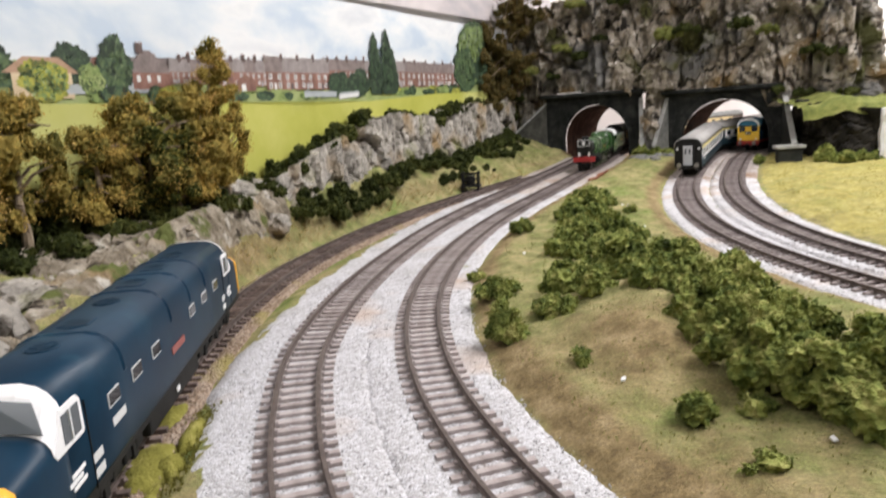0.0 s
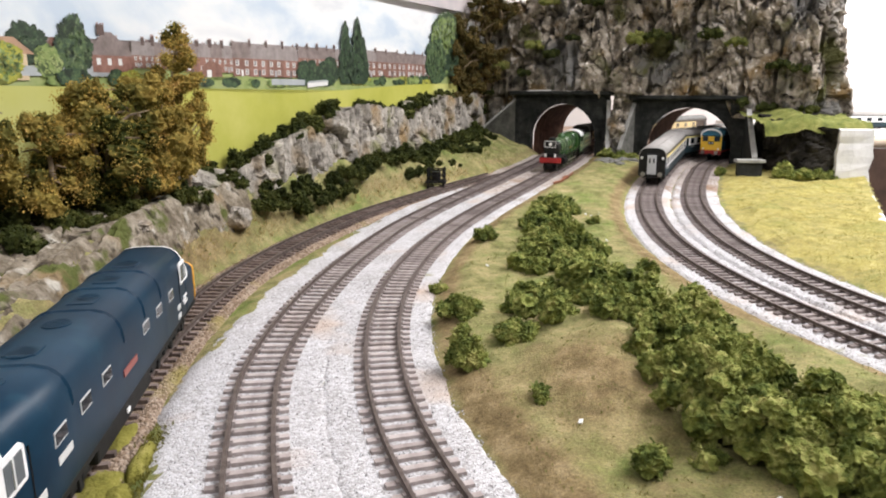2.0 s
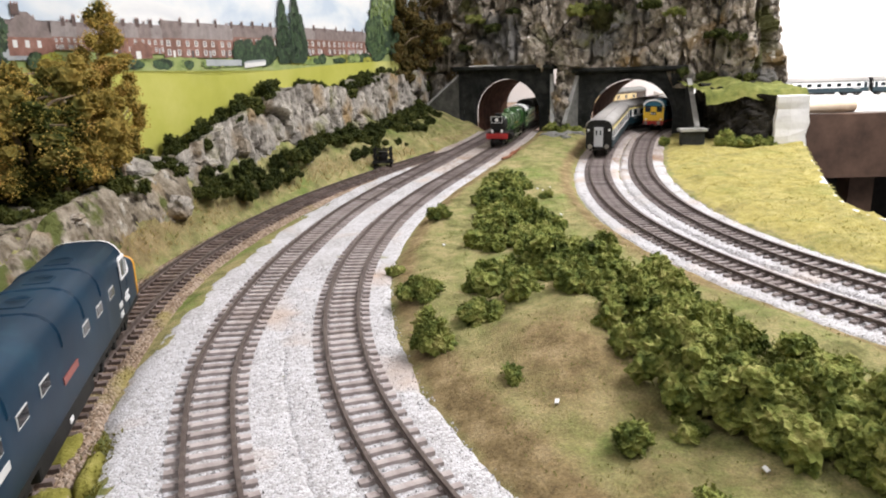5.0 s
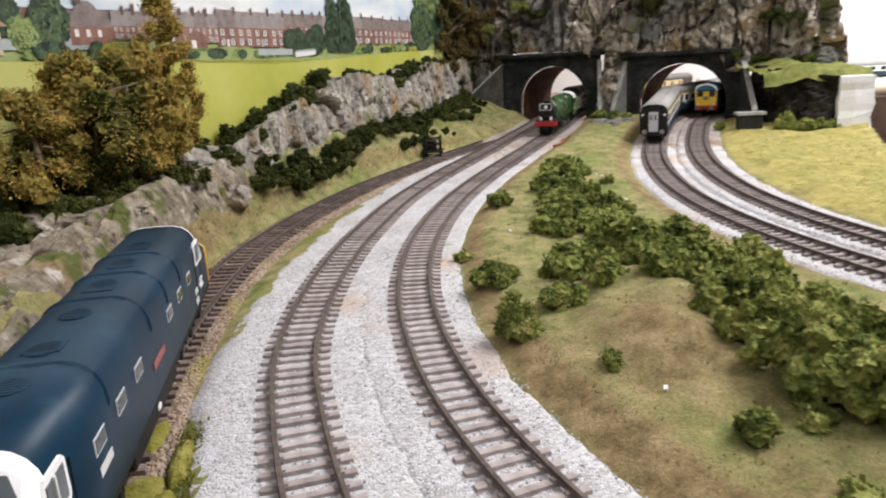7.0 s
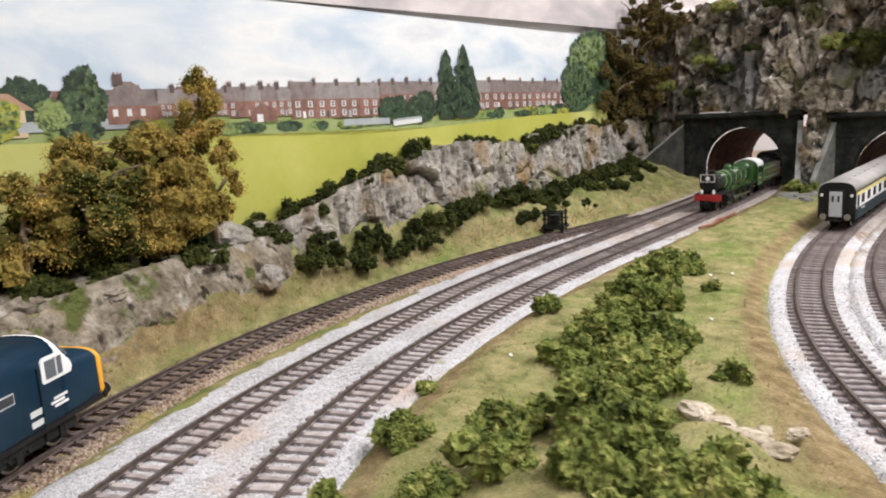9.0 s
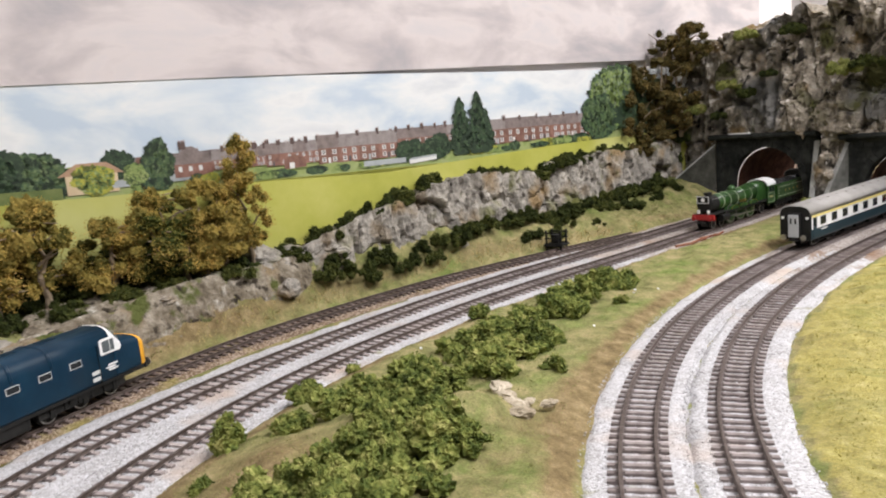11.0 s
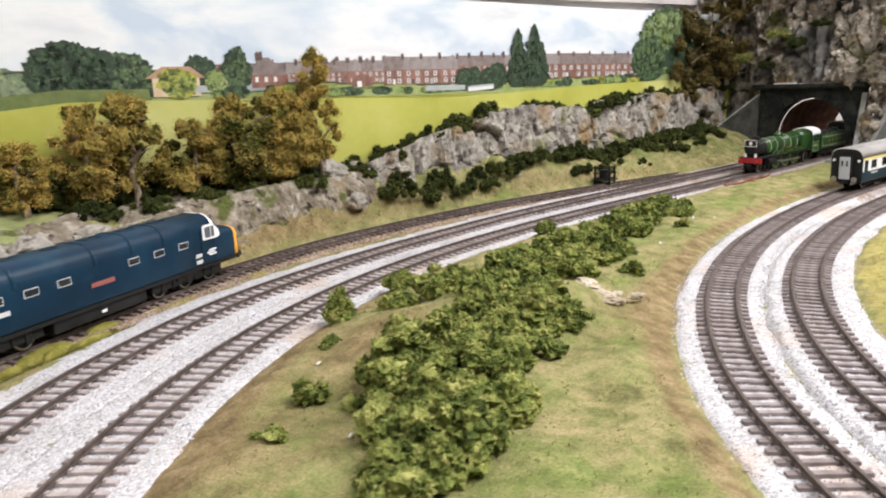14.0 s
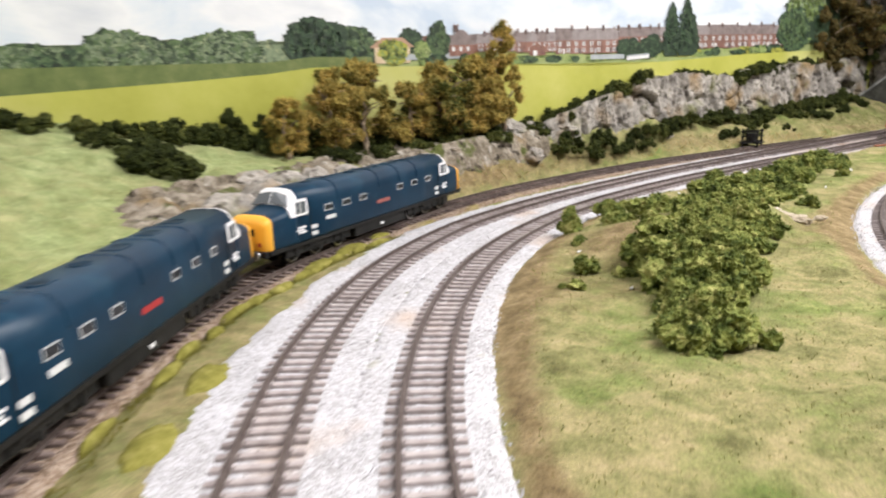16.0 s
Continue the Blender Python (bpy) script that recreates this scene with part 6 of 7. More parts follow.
        part("nameplate", bm, M_NAMEPLATE if plate else M_RED, root, "red nameplate")
        for e in (-1, 1):
            arrows(root, e * 101, 22.5, sy * 16.8, e)
            for z in (16.5, 21.0):
                bm = BM()
                quad_on_side(bm, e * 87 - 3.4, e * 87 + 3.4, z, z + 2.6, sy * 16.75, 0.25)
                part("data_panel", bm, M_GREY, root, "small pale data panel")
            bm = BM()
            for k in range(2):
                quad_on_side(bm, e * 90.5 - 0.4 + k * 0, e * 90.5 + 0.4, 14, 40, sy * 16.7, 0.3)
            part("handrail", bm, M_BLACK, root)
        bm = BM()
        quad_on_side(bm, -73.5, -62.5, 24.4, 27.0, sy * 16.75, 0.25)
        part("number_bar", bm, M_GREY, root, "plain pale bar in place of the number")
        bm = BM()
        quad_on_side(bm, -2.0, 2.0, 6.6, 8.4, sy * 14.2, 0.4)
        part("tank_label", bm, M_WHITE, root)
    bm = BM()
    bx(bm, -36, 36, -14, 14, 3.5, 12.0, 1.2)
    part("fuel_tank", bm, M_BLACK, root)
    for x in (-72, -48, -20, 12, 40, 68):
        bm = BM()
        tb(bm, (x, 0, 49.6), (x, 0, 50.62), 5.2, 4.9, 20)
        g = part("roof_fan", bm, M_BLUE, root)
        bm = BM()
        for k in range(-3, 4):
            w = sqrt(max(0.0, 25 - (k * 1.5) ** 2))
            bx(bm, x + k * 1.5 - 0.3, x + k * 1.5 + 0.3, -w * 0.85, w * 0.85, 50.5, 50.75)
        part("fan_grille", bm, M_BLUE, g)
    for x in (-58, -4, 26, 54):
        bm = BM()
        loft(bm, [section(x + dx, 16.6 + g, 36.0, 38, 50.3 + g, 14) for dx, g in ((-1.6, 0.0), (-0.8, 0.75), (0.8, 0.75), (1.6, 0.0))])
        part("roof_rib", bm, M_BLUE, root)
        bm = BM()
        bx(bm, x + 7, x + 16, -5, 5, 49.6, 50.75, 0.4)
        part("roof_hatch", bm, M_BLUE, root)
    return root


d1 = deltic("dark blue twin-cab diesel locomotive with white cab surrounds", True)
s1 = T1.near_y(0.344) - 0.003
on_track(d1, T1, s1, 0.163)
d1.matrix_basis = d1.matrix_basis @ Matrix.Diagonal((0.984, 1.0, 1.0, 1.0))
d2 = deltic("second dark blue diesel locomotive coupled behind on the siding", False)
on_track(d2, T1, s1 - 0.2775, 0.163)
d2.matrix_basis = d2.matrix_basis @ Matrix.Diagonal((0.984, 1.0, 1.0, 1.0))


def coach(label, lower, upper, stripe, roofm, n, pullman=False, group="passenger coaches", endm=None):
    root = empty("passenger_coach", label, "railway coach", group)
    L = 130
    bm = BM()
    loft(bm, [section(x, 16.6, 9, 36.5, 37.2, 9) for x in (-L, 0, L)])
    part("body", bm, lower, root, "", False)
    bm = BM()
    rings = []
    for x in (-L - 0.6, 0, L + 0.6):
        r = [(x, -17.0, 36.4)] + [(x, 17.0 * -cos(pi * i / 10) * 1.0, 36.8 + 10.5 * sin(pi * i / 10) ** 0.8) for i in range(1, 10)] + [(x, 17.0, 36.4)]
        rings.append([(a * MM, b * MM, c * MM) for a, b, c in r])
    loft(bm, rings)
    roof = part("roof", bm, roofm, root, "grey curved roof", True)
    for x in range(-110, 111, 22):
        bm = BM()
        bx(bm, x - 2, x + 2, 3.5, 7.0, 45.6, 47.6, 0.4)
        part("roof_vent", bm, roofm, roof)
    for sy in (-1, 1):
        bm = BM()
        if pullman:
            quad_on_side(bm, -L + 42, L - 12, 21.5, 34.5, sy * 16.5, 0.35)
        else:
            quad_on_side(bm, -L + 1, L - 1, 20.5, 35.2, sy * 16.5, 0.35)
        band = part("upper_panel", bm, upper, root)
        if stripe:
            bm = BM()
            quad_on_side(bm, -L + 1, L - 1, 33.0, 35.6, sy * 16.8, 0.3)
            part("class_stripe", bm, stripe, root, "yellow first class stripe")
        for i in range(n):
            x = (-L + 52 + (2 * L - 74) * i / (n - 1)) if pullman else (-L + 26 + (2 * L - 52) * i / (n - 1))
            w = 5.6 if pullman else 6.6
            bm = BM()
            quad_on_side(bm, x - w, x + w, 22.8, 32.6, sy * 16.75, 0.35)
            f = part("window", bm, M_GREY if not pullman else M_CREAM, band)
            bm = BM()
            quad_on_side(bm, x - w + 0.7, x + w - 0.7, 23.4, 32.0, sy * 17.0, 0.3)
            part("pane", bm, M_GLASS, f)
            if pullman:
                bm = BM()
                bx(bm, x - 0.9, x + 0.9, sy * 17.3 - 0.15, sy * 17.3 + 0.15, 24, 29.5)
                bx(bm, x - 2.4, x + 1.8, sy * 17.3 - 0.15, sy * 17.3 + 0.15, 23.6, 25.0)
                part("table_lamp", bm, M_CREAM, f, "small cream table lamp shape in the window")
        for e in (-1, 1):
            bm = BM()
            quad_on_side(bm, e * (L - 8) - 4.2, e * (L - 8) + 4.2, 12, 34, sy * 16.6, 0.4)
            part("door", bm, lower if pullman else upper if False else lower, root)
            bm = BM()
            quad_on_side(bm, e * (L - 8) - 2.3, e * (L - 8) + 2.3, 23.5, 32, sy * 16.9, 0.35)
            part("door_window", bm, M_GLASS, root)
        bm = BM()
        quad_on_side(bm, L - 36, L - 22, 17.2, 18.8, sy * 16.6, 0.25)
        part("lettering_bar", bm, M_GREY, root, "plain pale bar in place of lettering")
    for e in (-1, 1):
        bm = BM()
        rings = [[(a + e * dx * MM, b * k, c) for a, b, c in section(e * L, 16.4, 9, 36, 45.5)] for dx, k in ((0, 1.0), (0.8, 0.97))]
        loft(bm, rings)
        end = part("end_panel", bm, M_BLACK, root, "black coach end")
        bm = BM()
        bx(bm, min(e * L, e * (L + 4.5)), max(e * L, e * (L + 4.5)), -7.2, 7.2, 11, 38.5, 0.8)
        g = part("gangway", bm, M_BLACK, end)
        bm = BM()
        bx(bm, min(e * (L + 4.2), e * (L + 5.2)), max(e * (L + 4.2), e * (L + 5.2)), -5.6, 5.6, 12.5, 37.0, 0.5)
        dr = part("gangway_door", bm, endm or M_DOOR, g, "pale grey gangway door")
        for sy in (-1, 1):
            bm = BM()
            bx(bm, min(e * (L + 5.0), e * (L + 5.5)), max(e * (L + 5.0), e * (L + 5.5)), sy * 2.5 - 0.9, sy * 2.5 + 0.9, 27, 33, 0.2)
            part("door_window", bm, M_GLASS, dr)
            bm = BM()
            tb(bm, (e * (L + 0.8), sy * 13, 33), (e * (L + 2.0), sy * 13, 33), 1.5, seg=12)
            part("end_lamp", bm, M_WHITE, end)
        buffers(root, e * (L + 0.6), e, 12.5)
        bogie(root, e * 92, (-17, 17), 6.2, 25)
    bm = BM()
    for x in (-30, 5, 34):
        bx(bm, x - 11, x + 11, -13, 13, 3.6, 9.0, 0.5)
    tb(bm, (-60, 9, 6), (60, 9, 6), 0.8, seg=8)
    tb(bm, (-60, -9, 6), (60, -9, 6), 0.8, seg=8)
    part("underframe", bm, M_BLACK, root)
    return root


# blue and grey coaches on the curved line
S4 = T4.near_y(1.025)
for i in range(2):
    c = coach("blue and white coach with a yellow stripe and grey roof", M_NAVY, M_WHITE, M_FIRST, M_ROOF, 9)
    on_track(c, T4, S4 + 0.132 + 0.272 * i, 0.18)
    c.matrix_basis = c.matrix_basis @ pose(0, 0, 0, 0, 0, 180)

# brown and cream coaches behind the green engine
S3 = T3.near_y(1.13)
for i in range(2):
    c = coach("umber and cream saloon coach with table lamps", M_UMBER, M_CREAM, None, M_ROOF_D, 7, True, "saloon coaches")
    on_track(c, T3, S3 + 0.276 + 0.132 + 0.272 * i, 0.18)
    c.matrix_basis = c.matrix_basis @ pose(0, 0, 0, 0, 0, 180)


def steam_engine():
    root = empty("steam_locomotive", "apple green express steam locomotive with white cab roof", "locomotive")
    bm = BM()
    tb(bm, (70, 0, 31), (20, 0, 31), 10.6, 11.2, 28)
    tb(bm, (20, 0, 31), (-28, 0, 32), 11.2, 12.2, 28)
    b = part("boiler", bm, M_GREEN, root, "apple green lined boiler", True)
    for x in (58, 42, 24, 6, -12):
        bm = BM()
        r = 11.0 + (70 - x) * 0.015
        tb(bm, (x - 0.35, 0, 31.1), (x + 0.35, 0, 31.1), r + 0.1, seg=28)
        part("boiler_band", bm, M_LINE, b)
    bm = BM()
    loft(bm, [section(x, w, 16, 32, zt, 9, 0.7) for x, w, zt in ((-26, 12.4, 44.6), (-50, 13.2, 45.2))])
    part("firebox", bm, M_GREEN, root, "", True)
    bm = BM()
    tb(bm, (88, 0, 31), (70, 0, 31), 11.2, 11.2, 28)
    tb(bm, (89.2, 0, 31), (88, 0, 31), 9.4, 11.0, 28)
    sm = part("smokebox", bm, M_BLACK, root, "black smokebox", False)
    bm = BM()
    tb(bm, (89, 0, 31), (90.0, 0, 31), 8.0, 7.4, 24)
    part("smokebox_door", bm, M_BLACK, sm)
    bm = BM()
    tb(bm, (80, 0, 41), (80, 0, 45.2), 4.8, 4.9, 18)
    tb(bm, (80, 0, 45.0), (80, 0, 46.2), 5.4, 5.2, 18)
    part("chimney", bm, M_BLACK, root)
    bm = BM()
    bmesh.ops.create_uvsphere(bm, u_segments=16, v_segments=10, radius=0.0058, matrix=Matrix.Translation((0.02, 0, 0.0425)))
    part("dome", bm, M_GREEN, root, "", True)
    bm = BM()
    bx(bm, 91.4, 92.4, -9, 9, 33, 43, 0.3)
    hb = part("headboard", bm, M_BLACK, root, "black headboard with white border")
    bm = BM()
    for z in (33.6, 42.0):
        bx(bm, 92.3, 92.8, -8.4, 8.4, z, z + 0.7)
    for y in (-8.4, 7.7):
        bx(bm, 92.3, 92.8, y, y + 0.7, 33.6, 42.7)
    part("headboard_border", bm, M_WHITE, hb)
    bm = BM()
    tb(bm, (92.2, 0, 38), (92.9, 0, 38), 2.6, 2.4, 14)
    part("badge", bm, M_WHITE, hb)
    # running plate, cab and tender-side steps
    bm = BM()
    bx(bm, -52, 92, -15.5, 15.5, 18.4, 19.6, 0.3)
    bx(bm, -30, 60, -15.6, -14.8, 16.8, 19.4)
    bx(bm, -30, 60, 14.8, 15.6, 16.8, 19.4)
    part("running_plate", bm, M_BLACK, root)
    for x in (40, 16, -10):
        for sy in (-1, 1):
            bm = BM()
            loft(bm, [[((x + 9.5 * cos(a)) * MM, y * MM, (19 + 5.5 * sin(a)) * MM) for a in [pi * k / 12 for k in range(13)]] for y in (sy * 12.6, sy * 15.4)])
            sp = part("splasher", bm, M_GREEN, root)
            bm = BM()
            loft(bm, [[((x + r * cos(a)) * MM, (sy * 15.5) * MM, (19 + r * 0.58 * sin(a)) * MM) for r in (9.2, 10.0)] for a in [pi * k / 14 for k in range(15)]], closed=False)
            part("splasher_beading", bm, M_BRASS, sp, "bright beading")
    for sy in (-1, 1):
        bm = BM()
        quad_on_side(bm, -70, -49, 12, 38, sy * 14.6, 0.8)
        side = part("cab_side", bm, M_GREEN, root, "green cab side")
        for x in (-65, -57):
            bm = BM()
            quad_on_side(bm, x - 2.6, x + 2.6, 28.5, 35.5, sy * 15.3, 0.4)
            part("cab_window", bm, M_GLASS, side)
        bm = BM()
        for z in (13.6, 26.6):
            quad_on_side(bm, -68, -51, z, z + 0.5, sy * 15.35, 0.2)
        for x in (-68, -51.5):
            quad_on_side(bm, x, x + 0.5, 13.6, 27.1, sy * 15.35, 0.2)
        part("lining", bm, M_LINE, side)
        bm = BM()
        quad_on_side(bm, -64, -55, 20.5, 22.5, sy * 15.4, 0.2)
        part("number_bar", bm, M_CREAM, side, "plain cream bar in place of the number")
    bm = BM()
    bx(bm, -50.2, -49.2, -14.6, 14.6, 19, 40)
    part("cab_front", bm, M_GREEN, root)
    bm = BM()
    rings = []
    for x in (-73, -48.5):
        rings.append([(x * MM, 15.8 * -cos(pi * i / 12) * MM, (37.6 + 9.6 * sin(pi * i / 12) ** 0.85) * MM) for i in range(13)] + [(x * MM, 15.0 * cos(pi * i / 12) * MM, (36.8 + 9.4 * sin(pi * i / 12) ** 0.85) * MM) for i in range(13)])
    loft(bm, rings)
    part("cab_roof", bm, M_WHITE, root, "white painted cab roof", False)
    bm = BM()
    bx(bm, 90, 93.5, -15.5, 15.5, 11.5, 18.8, 0.4)
    part("buffer_beam", bm, M_RED, root, "red front buffer beam")
    buffers(root, 93.5, 1, 14.5, M_RED)
    for sy in (-1, 1):
        bm = BM()
        bx(bm, 90.5, 93.0, sy * 7 - 1.4, sy * 7 + 1.4, 19.6, 24.5, 0.5)
        part("head_lamp", bm, M_WHITE, root, "white head lamp")
        bm = BM()
        tb(bm, (58, sy * 14.5, 12), (76, sy * 14.5, 12.6), 4.6, seg=16)
        part("cylinder", bm, M_BLACK, root)
        bm = BM()
        tb(bm, (58, sy * 15.2, 12), (16, sy * 15.2, 10.0), 0.8, seg=8)
        bx(bm, -14, 42, sy * 15.6 - 0.4, sy * 15.6 + 0.4, 8.6, 10.4)
        part("side_rod", bm, M_STEEL, root)
        for x in (41, 15.5, -10):
            wheel(root, x, sy * 9.0, 13.0, M_GREEN, 10)
        for x in (86, 66):
            wheel(root, x, sy * 9.0, 6.0)
        wheel(root, -42, sy * 9.0, 7.2)
    bm = BM()
    bx(bm, -60, 88, -6.5, 6.5, 9, 18.5, 0.6)
    bx(bm, -50, -28, -9, 9, 7, 18.5, 0.6)
    part("frames", bm, M_BLACK, root)
    bm = BM()
    bx(bm, 80, 92, -5, 5, 2.5, 7.5, 0.6)
    part("front_bogie_frame", bm, M_BLACK, root)
    for sy in (-1, 1):
        bm = BM()
        quad_on_side(bm, 8, 24, 25.5, 28.0, sy * 13.0, 1.0)
        part("nameplate", bm, M_BRASS, root, "curved brass nameplate")
        bm = BM()
        tb(bm, (88, sy * 10.2, 38), (-26, sy * 11.6, 39.5), 0.35, seg=6)
        part("handrail", bm, M_STEEL, root)
    return root


eng = steam_engine()
on_track(eng, T3, S3 + 0.093, 0.085)
eng.matrix_basis = eng.matrix_basis @ pose(0, 0, 0, 0, 0, 180)


def tender():
    root = empty("locomotive_tender", "apple green lined tender heaped with coal", "tender")
    bm = BM()
    loft(bm, [section(x, 15.2, 13, 33, 35, 9, 0.4) for x in (-49, 0, 47)])
    b = part("tank", bm, M_GREEN, root, "green tender tank")
    for sy in (-1, 1):
        for m, (x0, x1, z0, z1, t) in ((M_LINE, (-43, 43, 17, 31, 0.8)),):
            bm = BM()
            quad_on_side(bm, x0, x1, z0, z0 + t, sy * 15.1, 0.3)
            quad_on_side(bm, x0, x1, z1 - t, z1, sy * 15.1, 0.3)
            quad_on_side(bm, x0, x0 + t, z0, z1, sy * 15.1, 0.3)
            quad_on_side(bm, x1 - t, x1, z0, z1, sy * 15.1, 0.3)
            part("lining", bm, m, b, "pale green lining")
        bm = BM()
        for x in (-20, -7, 7, 20):
            quad_on_side(bm, x - 1.6, x + 1.6, 22.5, 25.5, sy * 15.1, 0.3)
        part("lettering_bar", bm, M_BRASS, b)
        for x in (-36, -12, 12, 36):
            wheel(root, x, sy * 9.0, 7.0)
        bm = BM()
        bx(bm, -46, 46, sy * 12 - 0.8, sy * 12 + 0.8, 6, 13, 0.3)
        for x in (-36, -12, 12, 36):
            bx(bm, x - 3, x + 3, sy * 12.9 - 0.8, sy * 12.9 + 0.8, 4.5, 12, 0.4)
        part("outside_frame", bm, M_BLACK, root)
    bm = BM()
    bx(bm, -48, 48, -12, 12, 9, 13.2, 0.3)
    part("underframe", bm, M_BLACK, root)
    spots = []
    rnd = random.Random(9)
    for i in range(140):
        x, y = rnd.uniform(-30, 42), rnd.uniform(-11, 11)
        spots.append((x * MM, y * MM, (33.5 + 4.5 * (1 - (y / 12) ** 2) * rnd.uniform(0.6, 1)) * MM, rnd.uniform(1.2, 2.4) * MM))
    me = clump_mesh("coal", spots, 3, 0)
    me.materials.append(M_COAL)
    ob = new("coal", me)
    ob.parent = root
    ob["label"] = "black coal load"
    return root


tn = tender()
on_track(tn, T3, S3 + 0.222, 0.06)
tn.matrix_basis = tn.matrix_basis @ pose(0, 0, 0, 0, 0, 180)


def hood_diesel():
    """A single-cab diesel seen cab first."""
    root = empty("diesel_locomotive", "blue single-cab diesel locomotive with a yellow end", "locomotive")
    bm = BM()
    loft(bm, [section(x, 12.5, 15, 36, 43, 9) for x in (-88, 0, 52)])
    part("hood", bm, M_BLUE, root, "dark blue engine hood", True)
    bm = BM()
    loft(bm, [section(x, 16.6, 15, 38, 48) for x in (51, 70, 89)])
    cab = part("cab", bm, M_BLUE, root, "dark blue cab", True)
    bm = BM()
    rings = [[(a + dx * MM, b * k, 0.0375 + (c - 0.0375) * 1.05) for a, b, c in section(x, 17.0, 37.4, 38.2, 48.6)] for x, dx, k in ((50, 0, 1), (91, 0, 1))]
    loft(bm, rings)
    part("cab_roof", bm, M_BLUE20, root, "bright blue cab roof", True)
    bm = BM()
    loft(bm, [[(a + dx * MM, b, c) for a, b, c in section(89, 16.4, 15, 38, 47.6)] for dx in (0, 1.4)])
    face = part("cab_face", bm, M_YELLOW20, root, "bright yellow cab end")
    for sy in (-1, 1):
        bm = BM()
        bx(bm, 90.2, 90.9, sy * 9.3 - 4.4, sy * 9.3 + 4.4, 29, 38.5, 0.4)
        part("cab_window", bm, M_GLASS, face)
        bm = BM()
        tb(bm, (90, sy * 12, 17.5), (91.6, sy * 12, 17.5), 1.6, seg=12)
        part("marker_light", bm, M_WHITE, face)
        bm = BM()
        quad_on_side(bm, 60, 82, 29, 38, sy * 16.5, 0.4)
        part("side_window", bm, M_GLASS, cab)
        for k in range(9):
            bm = BM()
            quad_on_side(bm, -80 + k * 13, -71 + k * 13, 19, 33, sy * 12.4, 0.4)
            part("hood_door", bm, M_BLUE, root)
        bm = BM()
        quad_on_side(bm, -92, 92, 12.5, 15, sy * 15.8, 0.6)
        part("sole_stripe", bm, M_RED, root, "red lower body stripe")
    bm = BM()
    bx(bm, 90.3, 91.2, -4.4, 4.4, 24.5, 29.0, 0.3)
    hc = part("headcode_box", bm, M_BLACK, face)
    for sy in (-1, 1):
        bm = BM()
        tb(bm, (91.0, sy * 2.2, 26.8), (91.6, sy * 2.2, 26.8), 1.1, seg=10)
        part("lamp", bm, M_WHITE, hc)
    bm = BM()
    loft(bm, [[(x * MM, y * MM, z * MM) for y, z in [(17.0 * -cos(pi * i / 14), 37.8 + 11.4 * sin(pi * i / 14) ** 0.9) for i in range(15)] + [(15.4 * cos(pi * i / 14), 36.8 + 9.8 * sin(pi * i / 14) ** 0.9) for i in range(15)]] for x in (89.5, 92.2)])
    part("roof_rim", bm, M_WHITE, face, "white cab roof edge")
    bm = BM()
    bx(bm, 88, 92, -16.3, 16.3, 8.5, 15.2, 0.5)
    bx(bm, -92, -89, -16.3, 16.3, 8.5, 15.2, 0.5)
    part("buffer_beam", bm, M_RED, root, "red buffer beam")
    bm = BM()
    bx(bm, -90, 90, -15.6, 15.6, 12, 15.2, 0.4)
    part("footplate", bm, M_BLACK, root)
    for e in (-1, 1):
        bogie(root, e * 56, (-17, 17), 7.0, 26)
        buffers(root, e * 92, e, 12.0)
    bm = BM()
    bx(bm, -22, 22, -13, 13, 4, 12, 1.0)
    part("fuel_tank", bm, M_BLACK, root)
    return root


S5 = T5.near_y(1.27)
hd = hood_diesel()
on_track(hd, T5, S5 + 0.096, 0.112)
hd.matrix_basis = hd.matrix_basis @ pose(0, 0, 0, 0, 0, 180)


def wagon(seed):
    root = empty("coal_wagon", "maroon open wagon loaded with black coal", "goods wagon", "coal wagons")
    L, W = 37, 15.5
    for sy in (-1, 1):
        bm = BM()
        bx(bm, -L, L, min(sy * W, sy * (W - 1.4)), max(sy * W, sy * (W - 1.4)), 13, 31, 0.3)
        sd = part("side_panel", bm, M_MAROON, root, "maroon side panel")
        for x in (-30, -18, -6, 6, 18, 30):
            bm = BM()
            bx(bm, x - 0.8, x + 0.8, min(sy * W, sy * (W + 0.9)), max(sy * W, sy * (W + 0.9)), 13, 30.5, 0.2)
            part("rib", bm, M_MAROON, sd)
        bm = BM()
        bx(bm, -L + 6, L - 6, sy * 10.5 - 0.8, sy * 10.5 + 0.8, 4.5, 12, 0.3)
        part("axle_frame", bm, M_BLACK, root)
        for x in (-20, 20):
            wheel(root, x, sy * 8.8, 6.2)
    for e in (-1, 1):
        bm = BM()
        bx(bm, min(e * L, e * (L - 1.4)), max(e * L, e * (L - 1.4)), -W, W, 13, 31, 0.3)
        part("end_panel", bm, M_MAROON, root, "maroon end panel")
        buffers(root, e * L, e, 12.5)
    bm = BM()
    bx(bm, -L, L, -W + 0.5, W - 0.5, 11.5, 14.5, 0.3)
    part("floor", bm, M_BLACK, root)
    rnd = random.Random(seed)
    spots = [(rnd.uniform(-33, 33) * MM, rnd.uniform(-12.5, 12.5) * MM, (27.5 + rnd.uniform(0, 4)) * MM, rnd.uniform(1.6, 3.2) * MM) for _ in range(190)]
    me = clump_mesh("coal", spots, seed, 0)
    me.materials.append(M_COAL)
    ob = new("coal", me)
    ob.parent = root
    ob["label"] = "black coal load"
    return root


for i in range(3):
    w = wagon(50 + i)
    on_track(w, T5, S5 + 0.190 + 0.050 + 0.088 * i, 0.04)

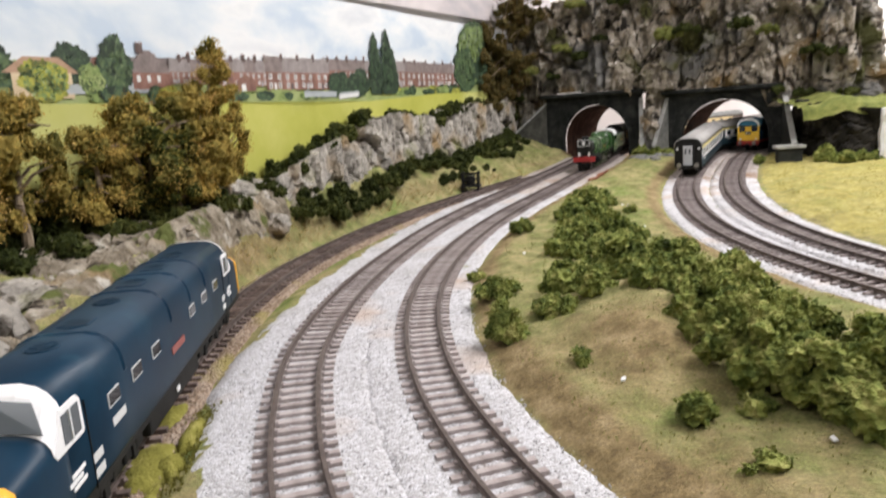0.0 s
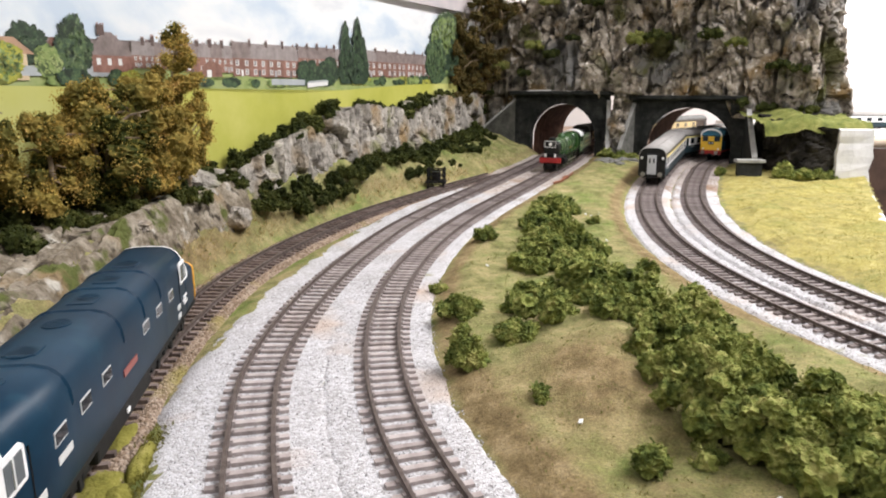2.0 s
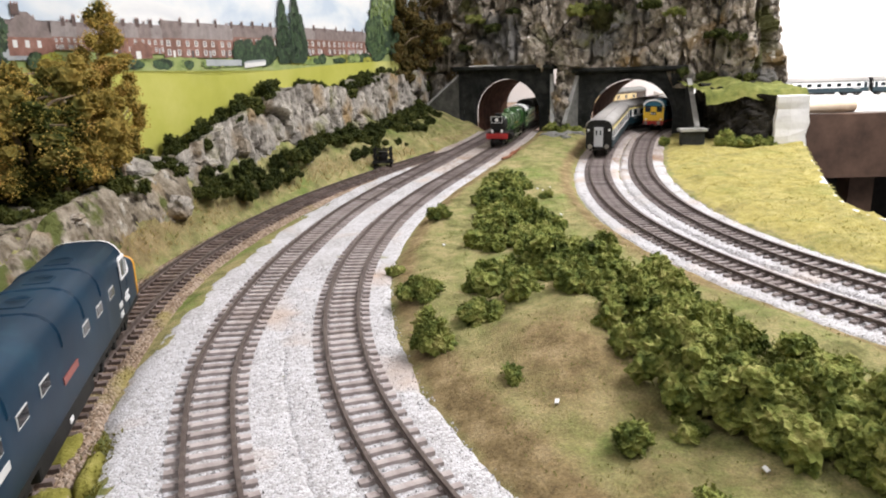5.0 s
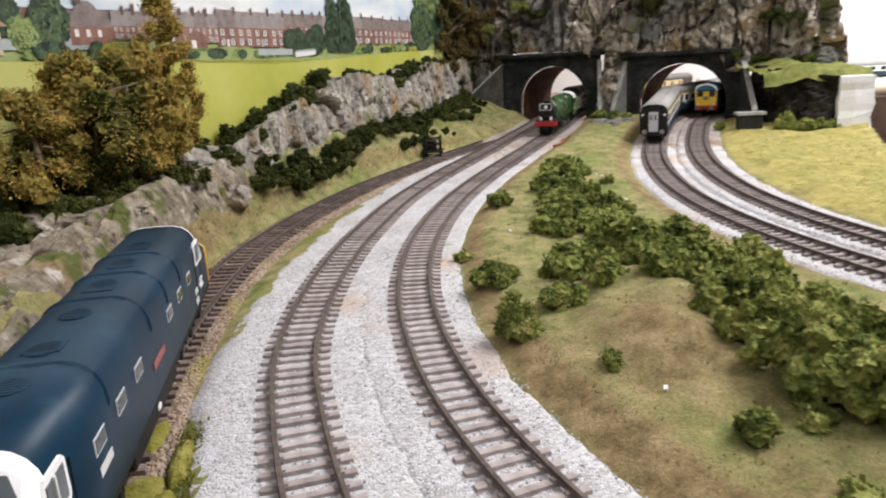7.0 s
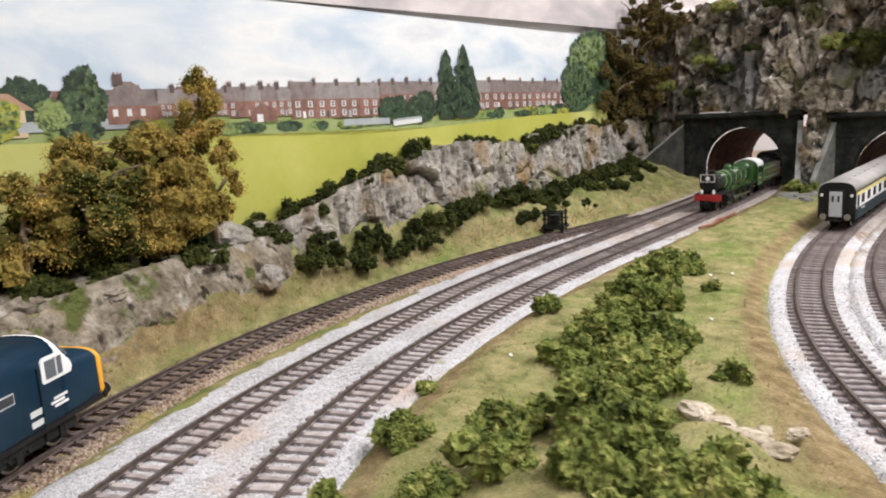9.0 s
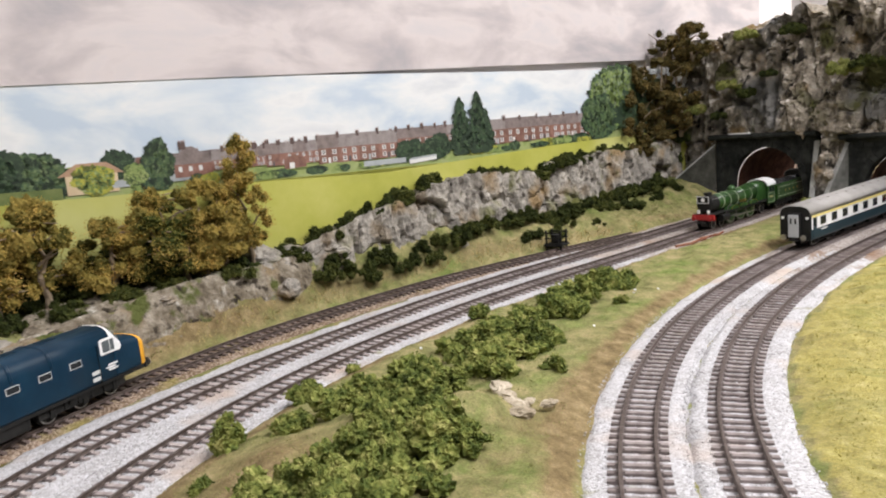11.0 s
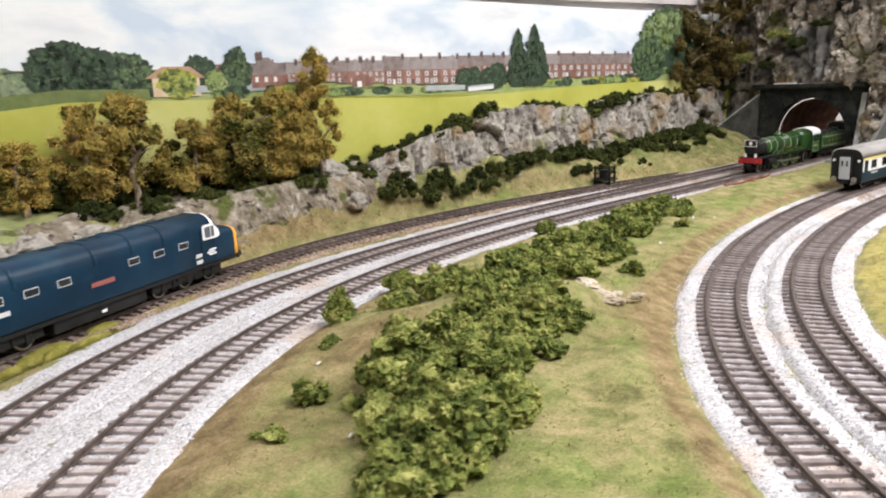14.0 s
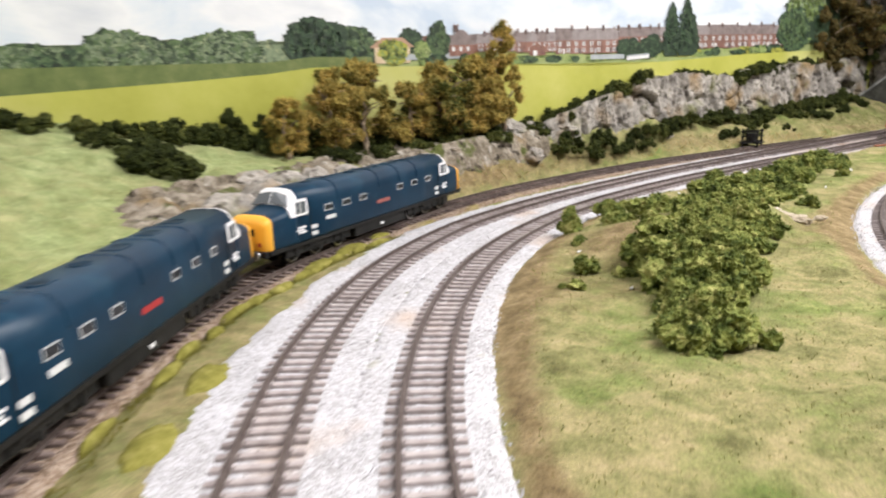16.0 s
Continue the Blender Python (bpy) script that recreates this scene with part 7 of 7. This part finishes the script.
# a further train on the storage yard
for i in range(2):
    c = coach("blue and white coach standing on the storage yard", M_NAVY, M_WHITE, None, M_ROOF, 9, False, "yard coaches")
    c.matrix_basis = pose(1.02 + 0.272 * i, 2.10 - 0.0 * i, 0.0185, 0, 0, 0)

# ---------------------------------------------------------------- small things on the layout


def moss(x, y, rx, ry, turn, seed):
    bm = BM()
    n, rings = 28, []
    for k, f in enumerate((1.0, 0.8, 0.55, 0.25, 0.02)):
        ring = []
        for i in range(n):
            a = 2 * pi * i / n
            q = f * (1 + 0.35 * noise.noise(Vector((cos(a) * 1.5, sin(a) * 1.5, seed))) + 0.2 * noise.noise(Vector((cos(a) * 5, sin(a) * 5, seed))))
            ring.append(pose(x, y, climb(y), 0, 0, turn) @ Vector((rx * q * cos(a), ry * q * sin(a), (-0.002, 0.0012, 0.0022, 0.0028, 0.003)[k] + 0.0005 * noise.noise(Vector((a * 4, f * 9, seed))))))
        rings.append(ring)
    loft(bm, rings)
    return tagged(link("moss_patch", bm, M_MOSS, smooth=True), "yellow green moss patch on the ballast", "moss", "moss patches")


M_MOSS = mat("yellow_moss", [(0.14, 0.13, 0.025), (0.22, 0.205, 0.045), (0.32, 0.29, 0.09)], 150, 0.95, 1.0, bscale=900, dist=0.001)
for i, (x, y, rx, ry, tn_) in enumerate([(-0.056, 0.307, 0.022, 0.008, 108), (-0.036, 0.262, 0.020, 0.008, 115), (0.082, 0.117, 0.020, 0.009, 132), (0.120, 0.076, 0.020, 0.009, 135), (-0.070, 0.345, 0.014, 0.006, 105)]):
    moss(x, y, rx, ry, tn_, i * 3.3)

rm = random.Random(91)
for i in range(12):
    s = T1.near_y(0.06 + 0.024 * i + rm.uniform(-0.010, 0.010))
    p, d = T1.at(s), T1.dirn(s)
    o = rm.uniform(0.022, 0.027)
    moss(p[0] + d[1] * o, p[1] - d[0] * o, rm.uniform(0.006, 0.018), rm.uniform(0.0022, 0.0055), math.degrees(atan2(d[1], d[0])), 40 + i * 2.1)
tufts("moss_fringe", 2600, (-0.09, 0.20, 0.02, 0.38, lambda l, i, d, n, P: (l < -0.0185) & (l > -0.0310)), M_MOSS, "short yellow green moss fringe beside the siding", 6, 0.0011, 0.0004)


def stick(a, b, r, seed):
    bm = BM()
    rnd = random.Random(seed)
    p0, p1 = Vector(a), Vector(b)
    pts = [p0.lerp(p1, k / 4) + Vector((rnd.uniform(-1, 1), rnd.uniform(-1, 1), rnd.uniform(0, 1))) * 0.002 for k in range(5)]
    for u, v in zip(pts, pts[1:]):
        tube(bm, u, v, r, r * 0.85, 7)
    tube(bm, pts[2], pts[2] + Vector((0.006, 0.008, 0.003)), r * 0.6, r * 0.3, 6)
    return tagged(link("fallen_branch", bm, mat("red_brown_wood", [(0.16, 0.06, 0.035), (0.28, 0.12, 0.07)], 80, 0.85, 0.3)), "thin red brown fallen branch beside the track", "branch", "fallen branches")


stick((0.122, 1.01, climb(1.01) + 0.005), (0.140, 1.065, climb(1.06) + 0.005), 0.0016, 1)
stick((0.132, 1.045, climb(1.05) + 0.005), (0.150, 1.105, climb(1.1) + 0.005), 0.0014, 2)

# the black timber staging by the cutting
root = empty("lineside_staging", "small black timber staging beside the cutting", "staging")
zx = height_at(-0.030, 1.0)
for sx in (-1, 1):
    for sy in (-1, 1):
        part("post", box(BM(), -0.030 + sx * 0.010 - 0.001, -0.030 + sx * 0.010 + 0.001, 1.005 + sy * 0.008 - 0.001, 1.005 + sy * 0.008 + 0.001, zx - 0.006, zx + 0.030), M_BLACK, root)
for k in range(4):
    part("rail_bar", box(BM(), -0.042, -0.018, 0.9955, 0.9965, zx + 0.005 + 0.007 * k, zx + 0.0065 + 0.007 * k), M_BLACK, root)
    part("rail_bar", box(BM(), -0.042, -0.018, 1.0135, 1.0145, zx + 0.005 + 0.007 * k, zx + 0.0065 + 0.007 * k), M_BLACK, root)
part("deck", box(BM(), -0.043, -0.017, 0.994, 1.016, zx + 0.010, zx + 0.012), M_BLACK, root)
part("bin", tube(BM(), (-0.030, 1.005, zx + 0.012), (-0.030, 1.005, zx + 0.024), 0.0055, 0.0062, 14), M_BLACK, root)

rs = random.Random(4)
for i, (x, y) in enumerate([(0.146, 0.813), (0.161, 0.832), (-0.176, 0.629), (0.15, 0.80), (0.11, 0.36), (0.17, 0.32), (0.155, 0.70), (0.06, 0.60), (0.18, 0.42), (0.20, 0.66)]):
    bm = BM()
    box(bm, -0.0012, 0.0012, -0.0008, 0.0008, 0, 0.0007, 0.0002)
    bmesh.ops.transform(bm, matrix=pose(x, y, height_at(x, y) + 0.0006, rs.uniform(-20, 20), rs.uniform(-20, 20), rs.uniform(0, 360)), verts=bm.verts)
    tagged(link("chip", bm, M_WHITE), "tiny white chip lying on the scenic grass", "chip", "white chips")
